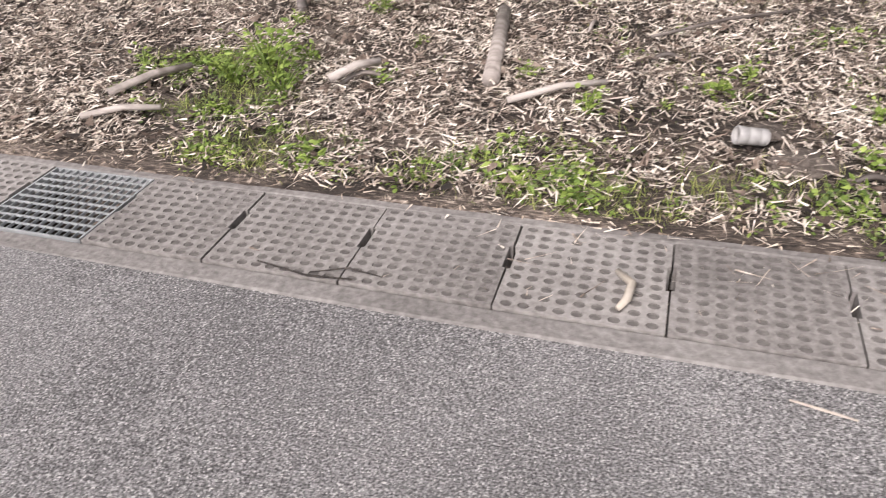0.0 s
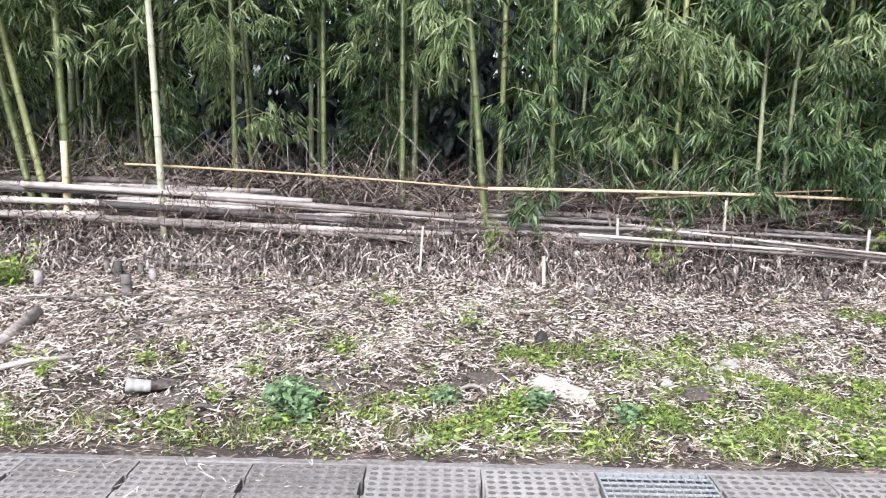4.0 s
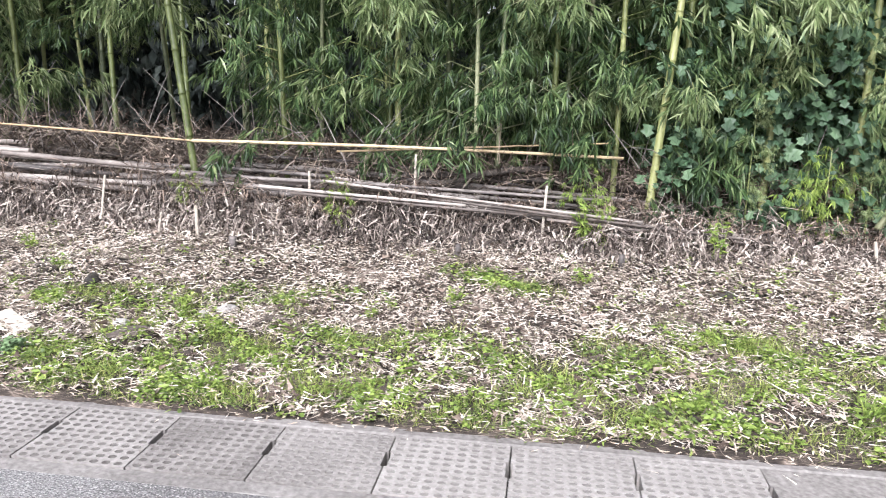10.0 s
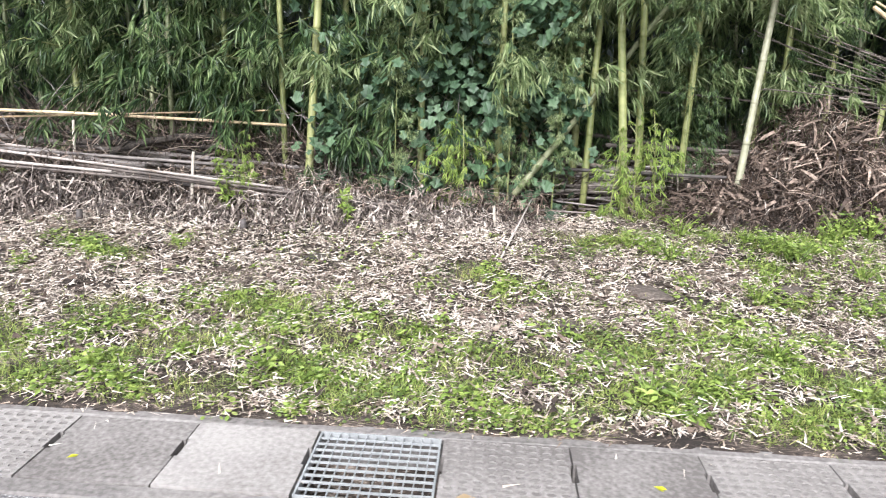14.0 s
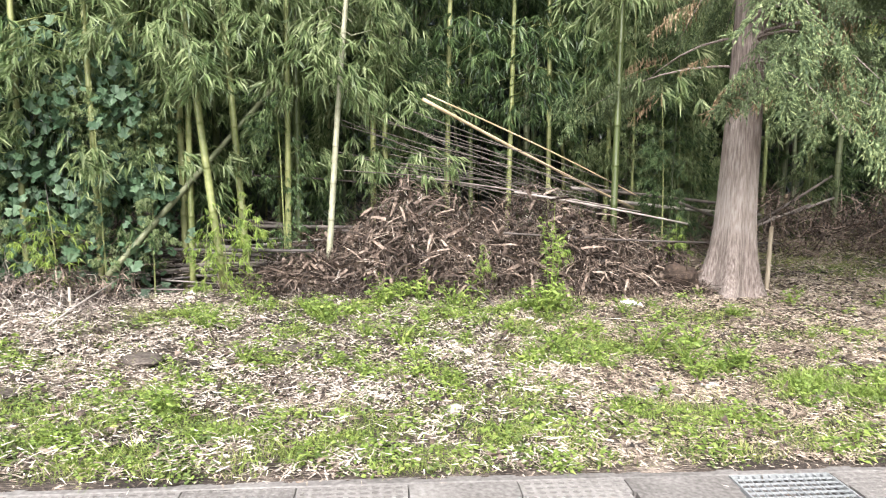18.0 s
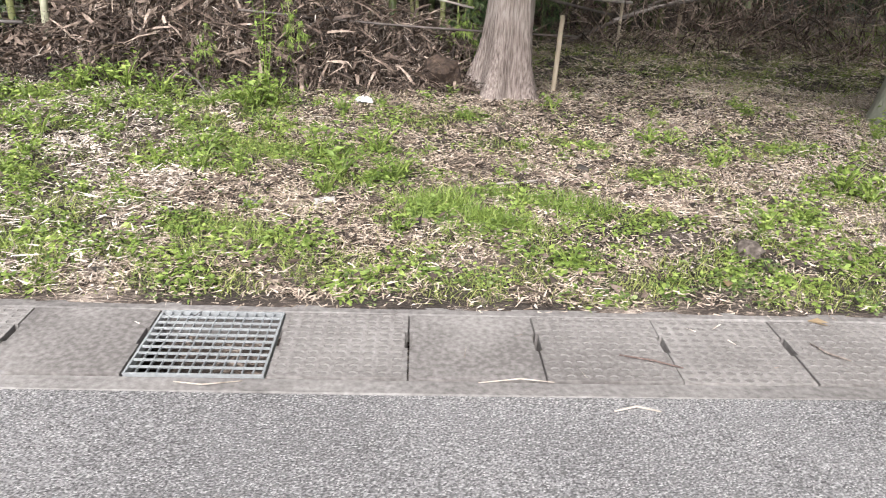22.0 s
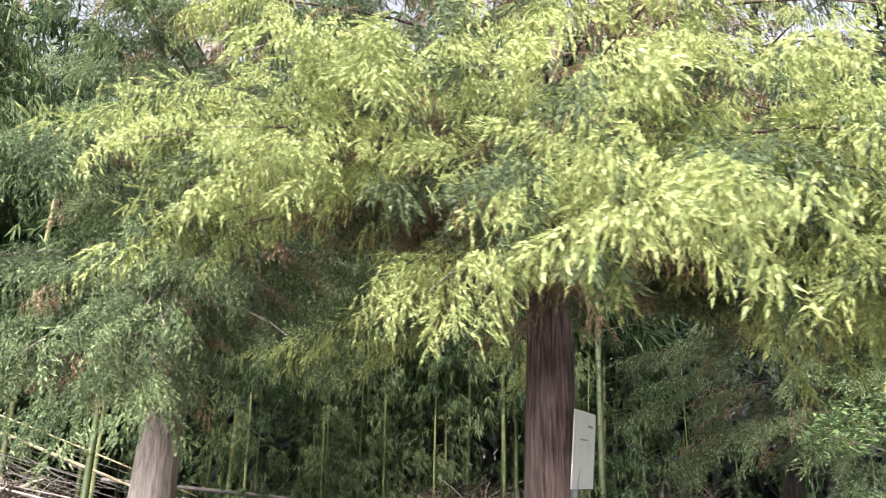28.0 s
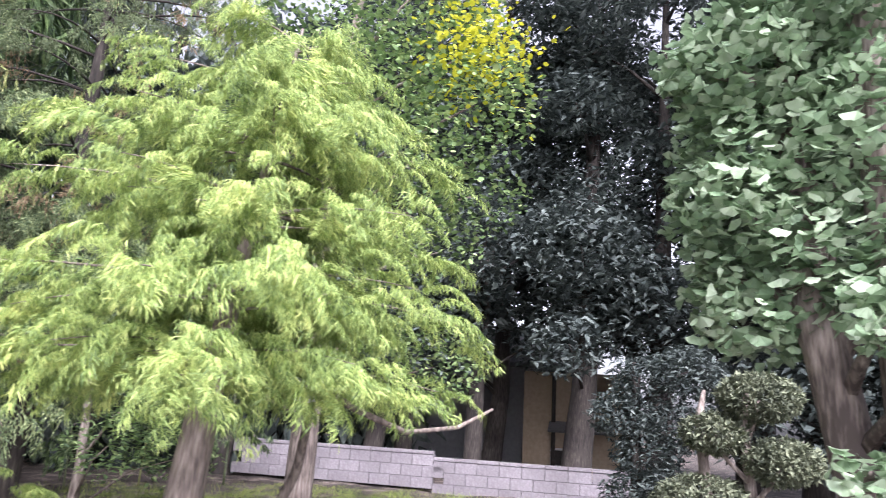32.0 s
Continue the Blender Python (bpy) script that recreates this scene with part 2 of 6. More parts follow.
PALE_LEAF = mat("pale_bamboo_leaf", [(0.15, (0.06, 0.1, 0.035)), (0.5, (0.19, 0.255, 0.105)), (0.92, (0.45, 0.5, 0.28))], 0.5, 12, 3, 0, island=0.5, big=2.4, through_light=0.35)
CULM_GREEN = mat("green_culm", [(0.2, (0.06, 0.078, 0.024)), (0.5, (0.135, 0.16, 0.052)), (0.8, (0.26, 0.275, 0.11))], 0.45, 14, 5, 0.05, random_ob=0.8, big=1.5)
CULM_DARK = mat("old_green_culm", [(0.2, (0.06, 0.075, 0.036)), (0.5, (0.125, 0.145, 0.07)), (0.8, (0.23, 0.24, 0.14))], 0.5, 14, 5, 0.05, random_ob=0.6, big=1.5)
CULM_PALE = mat("pale_culm", [(0.2, (0.155, 0.155, 0.1)), (0.5, (0.26, 0.26, 0.175)), (0.8, (0.39, 0.38, 0.28))], 0.5, 14, 5, 0.05, random_ob=0.3, big=1.5)
CULM_DEAD = mat("weathered_culm", [(0.2, (0.08, 0.066, 0.059)), (0.5, (0.205, 0.174, 0.157)), (0.8, (0.43, 0.385, 0.355))], 0.65, 25, 6, 0.1, random_ob=0.75, big=2.0, stretch=(0.35, 1, 1))
CULM_GREY = mat("grey_culm", [(0.2, (0.045, 0.039, 0.037)), (0.5, (0.12, 0.105, 0.099)), (0.8, (0.28, 0.25, 0.235))], 0.7, 25, 6, 0.1, random_ob=0.75, big=2.0, stretch=(0.35, 1, 1))
CULM_TAN = mat("tan_culm", [(0.2, (0.32, 0.225, 0.125)), (0.5, (0.46, 0.345, 0.205)), (0.8, (0.58, 0.47, 0.31))], 0.5, 18, 5, 0.05, random_ob=0.35, big=2.0)
BARK = mat("cedar_bark", [(0.34, (0.11, 0.084, 0.074)), (0.5, (0.25, 0.203, 0.182)), (0.66, (0.4, 0.345, 0.315))], 0.9, 30, 10, 1.0, big=1.2, stretch=(2.6, 2.6, 0.22))
BARK_RED = mat("reddish_bark", [(0.25, (0.07, 0.048, 0.042)), (0.5, (0.145, 0.1, 0.088)), (0.8, (0.27, 0.21, 0.19))], 0.9, 30, 10, 1.0, big=1.2, stretch=(2.2, 2.2, 0.12))
BARK_LICHEN = mat("reddish_bark_with_lichen", [(0.36, (0.045, 0.03, 0.028)), (0.5, (0.15, 0.1, 0.092)), (0.66, (0.29, 0.22, 0.205))], 0.9, 30, 10, 1.0, big=1.2, stretch=(2.2, 2.2, 0.12), patch=((17.2, 3.1, 0.15), (4.4, 3.0, 1.1), (0.185, 0.19, 0.15)))
CHIP = mat("wood_chip", [(0.1, (0.14, 0.105, 0.092)), (0.4, (0.33, 0.268, 0.244)), (0.7, (0.5, 0.43, 0.4)), (0.95, (0.7, 0.635, 0.6))], 0.8, 40, 4, 0, island=0.75, big=0.9)
BARK_DARK = mat("dark_bark", [(0.35, (0.02, 0.017, 0.016)), (0.55, (0.055, 0.046, 0.04)), (0.75, (0.12, 0.105, 0.09))], 0.95, 20, 10, 0.9, big=1.2, stretch=(2, 2, 0.3))
BARK_GREY = mat("grey_bark", [(0.36, (0.085, 0.068, 0.06)), (0.52, (0.22, 0.18, 0.155)), (0.68, (0.37, 0.32, 0.285))], 0.95, 24, 10, 0.9, big=1.2, stretch=(2, 2, 0.3))
CEDAR = mat("cedar_needles", [(0.1, (0.03, 0.045, 0.022)), (0.5, (0.1, 0.135, 0.06)), (0.92, (0.24, 0.29, 0.14))], 0.65, 30, 3, 0, island=0.4, big=2.2, through_light=0.25)
CEDAR_TIP = mat("pale_cedar_tips", [(0.12, (0.14, 0.18, 0.065)), (0.45, (0.35, 0.405, 0.15)), (0.7, (0.54, 0.57, 0.23)), (0.95, (0.72, 0.7, 0.35))], 0.65, 30, 3, 0, island=0.45, big=2.2, through_light=0.3)
CEDAR_PALE = mat("grey_green_cedar_tips", [(0.14, (0.04, 0.066, 0.034)), (0.5, (0.165, 0.23, 0.105)), (0.88, (0.48, 0.545, 0.27))], 0.65, 30, 3, 0, island=0.5, big=2.2, through_light=0.3)
CEDAR_BROWN = mat("brown_cedar_needles", [(0.1, (0.14, 0.09, 0.05)), (0.5, (0.27, 0.19, 0.11)), (0.9, (0.42, 0.33, 0.21))], 0.7, 8, 3, 0, island=0.6, big=0.9, through_light=0.2)
CYPRESS = mat("golden_cypress_spray", [(0.12, (0.066, 0.112, 0.034)), (0.4, (0.24, 0.345, 0.098)), (0.7, (0.475, 0.575, 0.185)), (0.95, (0.7, 0.72, 0.25))], 0.6, 6, 3, 0, island=0.5, big=2.2, through_light=0.35)
EVERGREEN = mat("dark_evergreen_leaf", [(0.1, (0.018, 0.026, 0.025)), (0.5, (0.058, 0.077, 0.07)), (0.92, (0.185, 0.22, 0.195))], 0.7, 8, 3, 0, island=0.55, big=1.6, through_light=0.2)
GINKGO_LEAF = mat("ginkgo_leaf", [(0.1, (0.1, 0.165, 0.09)), (0.45, (0.24, 0.345, 0.2)), (0.9, (0.52, 0.62, 0.45))], 0.45, 8, 3, 0, island=0.6, big=2.0, through_light=0.35)
CROWN_LEAF = mat("mixed_green_leaf", [(0.1, (0.07, 0.12, 0.05)), (0.5, (0.18, 0.29, 0.11)), (0.9, (0.38, 0.48, 0.2))], 0.55, 8, 3, 0, island=0.7, big=0.6, through_light=0.3)
SOFT_PLASTIC = mat("dull_plastic", [(0.3, (0.26, 0.25, 0.25)), (0.7, (0.42, 0.41, 0.4))], 0.5, 20, 4, 0, big=6)
YELLOW_LEAF = mat("yellow_autumn_leaf", [(0.1, (0.36, 0.4, 0.02)), (0.5, (0.58, 0.58, 0.04)), (0.9, (0.75, 0.72, 0.09))], 0.5, 8, 3, 0, island=0.5, big=0.6, through_light=0.4)
SHRUB = mat("clipped_shrub_leaf", [(0.1, (0.05, 0.062, 0.04)), (0.5, (0.125, 0.145, 0.09)), (0.92, (0.27, 0.3, 0.19))], 0.85, 8, 3, 0, island=0.6, big=1.6, through_light=0.15)
KUDZU = mat("vine_leaf", [(0.1, (0.018, 0.042, 0.022)), (0.5, (0.062, 0.118, 0.06)), (0.9, (0.16, 0.245, 0.135))], 0.55, 8, 3, 0, island=0.5, big=2.5, through_light=0.25)
WHITE = mat("white_paint", [(0.3, (0.8, 0.79, 0.79)), (0.7, (0.88, 0.88, 0.88))], 0.5, 12, 4, 0, big=3)
SCRAP = mat("weathered_paper", [(0.3, (0.42, 0.4, 0.39)), (0.7, (0.6, 0.58, 0.56))], 0.7, 12, 4, 0, big=6)
BLOCK = mat("concrete_block", [(0.25, (0.125, 0.113, 0.12)), (0.55, (0.195, 0.178, 0.19)), (0.8, (0.29, 0.268, 0.284))], 0.9, 30, 8, 0.3, random_ob=0.15, big=1.5)
PLASTER = mat("grey_plaster", [(0.3, (0.3, 0.3, 0.32)), (0.7, (0.4, 0.4, 0.42))], 0.8, 12, 6, 0.1, big=0.6)
WOOD = mat("weathered_wood", [(0.2, (0.2, 0.15, 0.1)), (0.5, (0.36, 0.29, 0.21)), (0.8, (0.52, 0.45, 0.35))], 0.8, 30, 8, 0.3, random_ob=0.4, big=2, stretch=(1, 1, 0.15))
WOOD_PALE = mat("pale_cut_wood", [(0.2, (0.33, 0.28, 0.23)), (0.5, (0.46, 0.41, 0.35)), (0.8, (0.58, 0.53, 0.47))], 0.75, 30, 8, 0.2, random_ob=0.2, big=2)
STONE = mat("stone", [(0.25, (0.25, 0.235, 0.22)), (0.55, (0.38, 0.36, 0.345)), (0.8, (0.52, 0.5, 0.48))], 0.9, 40, 10, 0.5, random_ob=0.3, big=3)
# near-black for debris and scraps, also the painted shade of the gutter channel
DARK = mat("dark_debris_and_shade", [(0.3, (0.02, 0.018, 0.016)), (0.7, (0.07, 0.06, 0.05))], 0.8, 30, 6, 0.4, big=3)
BROWN_ROOT = mat("root_wood", [(0.3, (0.016, 0.01, 0.008)), (0.55, (0.055, 0.036, 0.026)), (0.8, (0.15, 0.105, 0.077))], 0.9, 25, 10, 0.9, big=3)
BEIGE = mat("beige_plaster", [(0.3, (0.4, 0.31, 0.21)), (0.7, (0.52, 0.42, 0.3))], 0.85, 12, 6, 0.1, big=0.6)
TILE = mat("roof_tile", [(0.3, (0.1, 0.1, 0.105)), (0.7, (0.2, 0.2, 0.21))], 0.6, 20, 5, 0.2, big=2)

# ---- shape helpers ----
RNG = np.random.default_rng(7)


def mesh_of(name, verts, faces, material, smooth=False):
    """A mesh out of arrays; faces all have the same number of corners."""
    verts, faces = np.asarray(verts, np.float32), np.asarray(faces, np.int32)
    me = bpy.data.meshes.new(name)
    n, k = faces.shape
    me.vertices.add(len(verts))
    me.vertices.foreach_set("co", verts.ravel())
    me.loops.add(n * k)
    me.loops.foreach_set("vertex_index", faces.ravel())
    me.polygons.add(n)
    me.polygons.foreach_set("loop_start", np.arange(0, n * k, k, dtype=np.int32))
    me.polygons.foreach_set("use_smooth", np.full(n, smooth, bool))
    me.update(calc_edges=True)
    if material:
        me.materials.append(material)
    return me


def put(name, me, parent=None, label="", category="", group="", kind="", m=None):
    ob = new(name, me)
    if parent is not None:
        ob.parent = parent
    if m is not None:
        ob.matrix_basis = m
    return tagged(ob, label, category, group, kind)


def bm_mesh(name, bm, material, smooth=False):
    me = bpy.data.meshes.new(name)
    bm.to_mesh(me)
    bm.free()
    for p in me.polygons:
        p.use_smooth = smooth
    me.materials.append(material)
    return me


def box(name, size, material, bevel=0.01, jitter=0.0):
    """A block with its base at z 0, edges bevelled."""
    bm = bmesh.new()
    bmesh.ops.create_cube(bm, size=1)
    bmesh.ops.scale(bm, vec=size, verts=bm.verts)
    bmesh.ops.translate(bm, vec=(0, 0, size[2] / 2), verts=bm.verts)
    if bevel:
        bmesh.ops.bevel(bm, geom=bm.edges[:], offset=bevel, segments=2, affect="EDGES", profile=0.6)
    for v in bm.verts:
        v.co += Vector((random.uniform(-1, 1), random.uniform(-1, 1), random.uniform(-1, 1))) * jitter
    return bm_mesh(name, bm, material)


def tube_arrays(points, radii, sides=8):
    """Rings along a line: quads, with a closing point at each end left to the rings' size."""
    points, radii = np.asarray(points, float), np.asarray(radii, float)
    n = len(points)
    d = np.gradient(points, axis=0)
    d /= np.linalg.norm(d, axis=1)[:, None] + 1e-9
    ref = np.array([0, 0, 1.0]) if abs(d[:, 2]).mean() < 0.9 else np.array([1.0, 0, 0])
    u = np.cross(d, ref)
    u /= np.linalg.norm(u, axis=1)[:, None] + 1e-9
    w = np.cross(d, u)
    a = np.linspace(0, 2 * np.pi, sides, endpoint=False)
    v = points[:, None] + radii[:, None, None] * (np.cos(a)[None, :, None] * u[:, None] + np.sin(a)[None, :, None] * w[:, None])
    v = v.reshape(-1, 3)
    i, j = np.meshgrid(np.arange(n - 1), np.arange(sides), indexing="ij")
    f = np.stack([i * sides + j, i * sides + (j + 1) % sides, (i + 1) * sides + (j + 1) % sides, (i + 1) * sides + j], -1).reshape(-1, 4)
    return v, f


def join(*pairs):
    vs, fs, k = [], [], 0
    for v, f in pairs:
        vs.append(v)
        fs.append(f + k)
        k += len(v)
    return np.concatenate(vs), np.concatenate(fs)


def tube(name, points, radii, material, sides=8, smooth=True):
    points, radii = list(map(tuple, points)), list(radii)
    points = [points[0]] + points + [points[-1]]
    radii = [radii[0] * 0.05] + radii + [radii[-1] * 0.05]
    p = np.array(points, float)
    e = (p[2] - p[1]) * 1e-3
    p[0] -= e
    p[-1] += (p[-2] - p[-3]) * 1e-3
    v, f = tube_arrays(p, radii, sides)
    return mesh_of(name, v, f, material, smooth)


def culm_points(base, top, radius, gap=0.27, taper=0.75, bend=0.0, sides=8):
    """A bamboo stem as rings: straight joints with a swollen ridge and a groove at every node."""
    base, top = np.array(base, float), np.array(top, float)
    length = np.linalg.norm(top - base)
    n = max(2, int(length / gap))
    side = np.cross(top - base, (0.3, 1, 0.2))
    side /= np.linalg.norm(side) + 1e-9
    ts, rs = [0.0], [1.0]
    for i in range(1, n):
        t = i / n
        e = 0.012 / length
        ts += [t - 1.3 * e, t - 0.5 * e, t, t + 0.6 * e, t + 1.5 * e]
        rs += [1.0, 0.95, 1.1, 1.14, 1.0]
    ts.append(1.0)
    rs.append(1.0)
    ts, rs = np.array(ts), np.array(rs)
    p = base + (top - base) * ts[:, None] + side * (bend * np.sin(np.pi * ts))[:, None]
    return p, radius * rs * (1 - (1 - taper) * ts)


def culm(name, base, top, radius, material, **kw):
    sides = kw.pop("sides", 8)
    p, r = culm_points(base, top, radius, **kw)
    return tube(name, p, r, material, sides)


def turns(n, up=None, tilt=(0.0, 1.5), spin=None):
    """n random rotations as 3 x 3 arrays: spun about z, then leaning."""
    yaw = RNG.uniform(0, 2 * np.pi, n) if spin is None else spin
    pitch = RNG.uniform(tilt[0], tilt[1], n)
    roll = RNG.normal(0, 0.5, n)
    cy, sy, cp, sp, cr, sr = np.cos(yaw), np.sin(yaw), np.cos(pitch), np.sin(pitch), np.cos(roll), np.sin(roll)
    z, o = np.zeros(n), np.ones(n)
    rz = np.stack([cy, -sy, z, sy, cy, z, z, z, o], -1).reshape(-1, 3, 3)
    ry = np.stack([cp, z, sp, z, o, z, -sp, z, cp], -1).reshape(-1, 3, 3)
    rx = np.stack([o, z, z, z, cr, -sr, z, sr, cr], -1).reshape(-1, 3, 3)
    return rz @ ry @ rx


def scatter(tv, tf, pos, rot, size):
    """Copies of a small template joined into arrays."""
    tv, tf, pos = np.asarray(tv, float), np.asarray(tf), np.asarray(pos, float)
    size = np.asarray(size, float)
    size = size[:, None] if size.ndim == 1 else size
    v = np.einsum("nij,nkj->nki", rot, tv[None] * size[:, None, :]) + pos[:, None]
    f = tf[None] + (np.arange(len(pos)) * len(tv))[:, None, None]
    return v.reshape(-1, 3), f.reshape(-1, tf.shape[1])


LEAF_V = np.array([(0, 0, 0), (0.35, 0.075, 0.03), (1, 0, -0.12), (0.35, -0.075, 0.03), (0.35, 0, -0.005)])
LEAF_F = np.array([(0, 4, 1), (1, 4, 2), (0, 3, 4), (4, 3, 2)])
LEAF2_F = np.array([(0, 3, 2), (0, 2, 1)])
BLADE_V = np.array([(0, 0.02, 0), (0, -0.02, 0), (0.55, 0.016, 0.05), (0.55, -0.016, 0.05), (1, 0, -0.14)])
BLADE_F = np.array([(0, 1, 3), (0, 3, 2), (2, 3, 4)])
ROUND_V = np.array([(0, 0, 0), (0.3, 0.3, 0.04), (0.75, 0.33, 0.02), (1, 0, -0.06), (0.75, -0.33, 0.02), (0.3, -0.3, 0.04)])
ROUND_F = np.array([(0, 5, 1), (1, 5, 4), (1, 4, 2), (2, 4, 3)])


def ground_height(x, y):
    x, y = np.asarray(x, float), np.asarray(y, float)
    rise = np.clip((y - 1.6) / 2.2, 0, 1)
    rise = rise * rise * (3 - 2 * rise) * (1 - 0.75 * np.clip((x - 15.5) / 4, 0, 1))
    west = np.clip((6.0 - x) / 6.0, 0, 1)
    z = -0.03 + 0.15 * rise + west * 0.07 * np.clip(y / 1.6, 0, 1)
    z = z + 0.02 * np.sin(x * 2.1 + y * 1.3) * np.clip(y, 0, 1) + 0.012 * np.sin(x * 5.3 - y * 4.1) * np.clip(y, 0, 1)
    mound = np.exp(-((x - 17.5) ** 2 + (y - 2.6) ** 2) / 0.5) * 0.06
    return z + mound + 0.03

# ---- ground, road, gutter ----
def grid(xs, ys):
    gx, gy = np.meshgrid(xs, ys, indexing="ij")
    n, m = gx.shape
    i, j = np.meshgrid(np.arange(n - 1), np.arange(m - 1), indexing="ij")
    f = np.stack([i * m + j, (i + 1) * m + j, (i + 1) * m + j + 1, i * m + j + 1], -1).reshape(-1, 4)
    return gx.ravel(), gy.ravel(), f


gx, gy, gf = grid(np.concatenate([[-400, -80, -20], np.arange(-8, 32, 0.09), [40, 80, 400]]), np.concatenate([[-400, -60, -14, -4, 0.1], np.arange(0.24, 9, 0.08), [10, 12, 16, 24, 60, 400]]))
gz = ground_height(gx, np.clip(gy, 0, 9)) + RNG.normal(0, 0.007, len(gx)) * (gy > 0.2)
gz = np.where(gy < 0.2, -0.45, gz)
put("ground", mesh_of("ground", np.stack([gx, gy, gz], -1), gf, LITTER_SOIL, True), label="bare brown soil strewn with litter below the bamboo", category="ground", kind="structure")

rx, ry, rf = grid(np.concatenate([[-120, -30], np.arange(-6, 30, 0.5), [60, 120]]), np.concatenate([np.linspace(-7, -3.2, 8), np.linspace(-3, -0.345, 24)]))
rz = 0.004 * np.sin(rx * 1.7) + 0.004 * np.sin(ry * 3 + rx) - 0.012 * np.clip(-0.5 - ry, 0, 4) / 4 - 0.002
road = put("road", mesh_of("road", np.stack([rx, ry, rz], -1), rf, ASPHALT, True), label="worn grey asphalt road with pale aggregate", category="road", kind="structure")
put("verge_far", box("verge_far", (240, 30, 0.3), SOIL, 0.02), label="plain earth verge across the road", category="ground", kind="structure", m=pose(0, -22.02, -0.36))
put("road_bed", box("road_bed", (240, 6.6, 0.2), LIP, 0.02), label="concrete bed under the road", category="road", kind="structure", m=pose(0, -3.66, -0.26))

# concrete channel bed coloured near-black: the deep shade under the covers is painted in
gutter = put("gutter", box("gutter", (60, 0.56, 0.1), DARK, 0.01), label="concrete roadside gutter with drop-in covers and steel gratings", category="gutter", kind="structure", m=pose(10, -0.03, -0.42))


def lip(y0, y1, name):
    xs = np.arange(-20, 40.01, 0.5)
    prof = [(y0, -0.4), (y0, -0.006), (y0 + 0.008, 0.0), (y1 - 0.008, 0.0), (y1, -0.006), (y1, -0.4)]
    v = [(x, y + 0.002 * math.sin(x * 3 + y), z + (0.003 * math.sin(x * 1.3) if z > -0.1 else 0)) for x in xs for y, z in prof]
    k = len(prof)
    f = [(i * k + j, i * k + j + 1, (i + 1) * k + j + 1, (i + 1) * k + j) for i in range(len(xs) - 1) for j in range(k - 1)]
    me = mesh_of(name, np.array(v) - np.array((10, -0.03, -0.42)), f, LIP)
    return put(name, me, gutter)


lip(-0.345, -0.257, "kerb_edge")
lip(0.197, 0.262, "back_edge")


def cover_mesh(name, dimpled, hollow=DIMPLE):
    """A drop-in cover: notched ends that make the hand holes, and a top sunk with rows of oval dimples."""
    bm = bmesh.new()
    hx, y0, y1, nx = 0.2465, -0.249, 0.191, 0.236
    def quad(a, b, c, d, mi=0):
        f = bm.faces.new([bm.verts.new(p) for p in (a, b, c, d)])
        f.material_index = mi
    z = 0.0
    for s in (-1, 1):
        for a, b in ((y0, -0.06), (0.06, y1)):
            xs = sorted((s * nx, s * hx))
            quad((xs[0], a, z), (xs[1], a, z), (xs[1], b, z), (xs[0], b, z))
            quad((s * hx, a, z), (s * hx, b, z), (s * hx, b, -0.09), (s * hx, a, -0.09))
            quad((s * nx, 0.06 * (1 if a > 0 else -1), z), (s * hx, 0.06 * (1 if a > 0 else -1), z), (s * hx, 0.06 * (1 if a > 0 else -1), -0.09), (s * nx, 0.06 * (1 if a > 0 else -1), -0.09))
        quad((s * nx, -0.06, z), (s * nx, 0.06, z), (s * nx, 0.06, -0.09), (s * nx, -0.06, -0.09))
    for y in (y0, y1):
        quad((-hx, y, z), (hx, y, z), (hx, y, -0.09), (-hx, y, -0.09))
    if not dimpled:
        quad((-nx, y0, z), (nx, y0, z), (nx, y1, z), (-nx, y1, z))
    else:
        cols, rows = 9, 10
        cw, ch = 2 * nx / cols, (y1 - y0) / rows
        for i in range(cols):
            for j in range(rows):
                cx, cy = -nx + (i + 0.5) * cw, y0 + (j + 0.5) * ch
                sq = [(-1, -1), (0, -1), (1, -1), (1, 0), (1, 1), (0, 1), (-1, 1), (-1, 0)]
                out = [bm.verts.new((cx + a * cw / 2, cy + b * ch / 2, z)) for a, b in sq]
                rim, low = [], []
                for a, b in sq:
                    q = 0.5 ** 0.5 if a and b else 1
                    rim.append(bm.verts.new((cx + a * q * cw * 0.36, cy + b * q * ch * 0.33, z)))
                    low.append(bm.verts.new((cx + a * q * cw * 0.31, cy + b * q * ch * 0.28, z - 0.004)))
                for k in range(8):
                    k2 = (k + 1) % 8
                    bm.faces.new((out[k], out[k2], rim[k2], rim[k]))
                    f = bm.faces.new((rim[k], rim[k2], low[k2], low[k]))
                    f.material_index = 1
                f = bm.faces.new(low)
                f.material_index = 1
    bmesh.ops.remove_doubles(bm, verts=bm.verts, dist=0.0005)
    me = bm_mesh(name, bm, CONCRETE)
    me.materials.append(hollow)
    return me


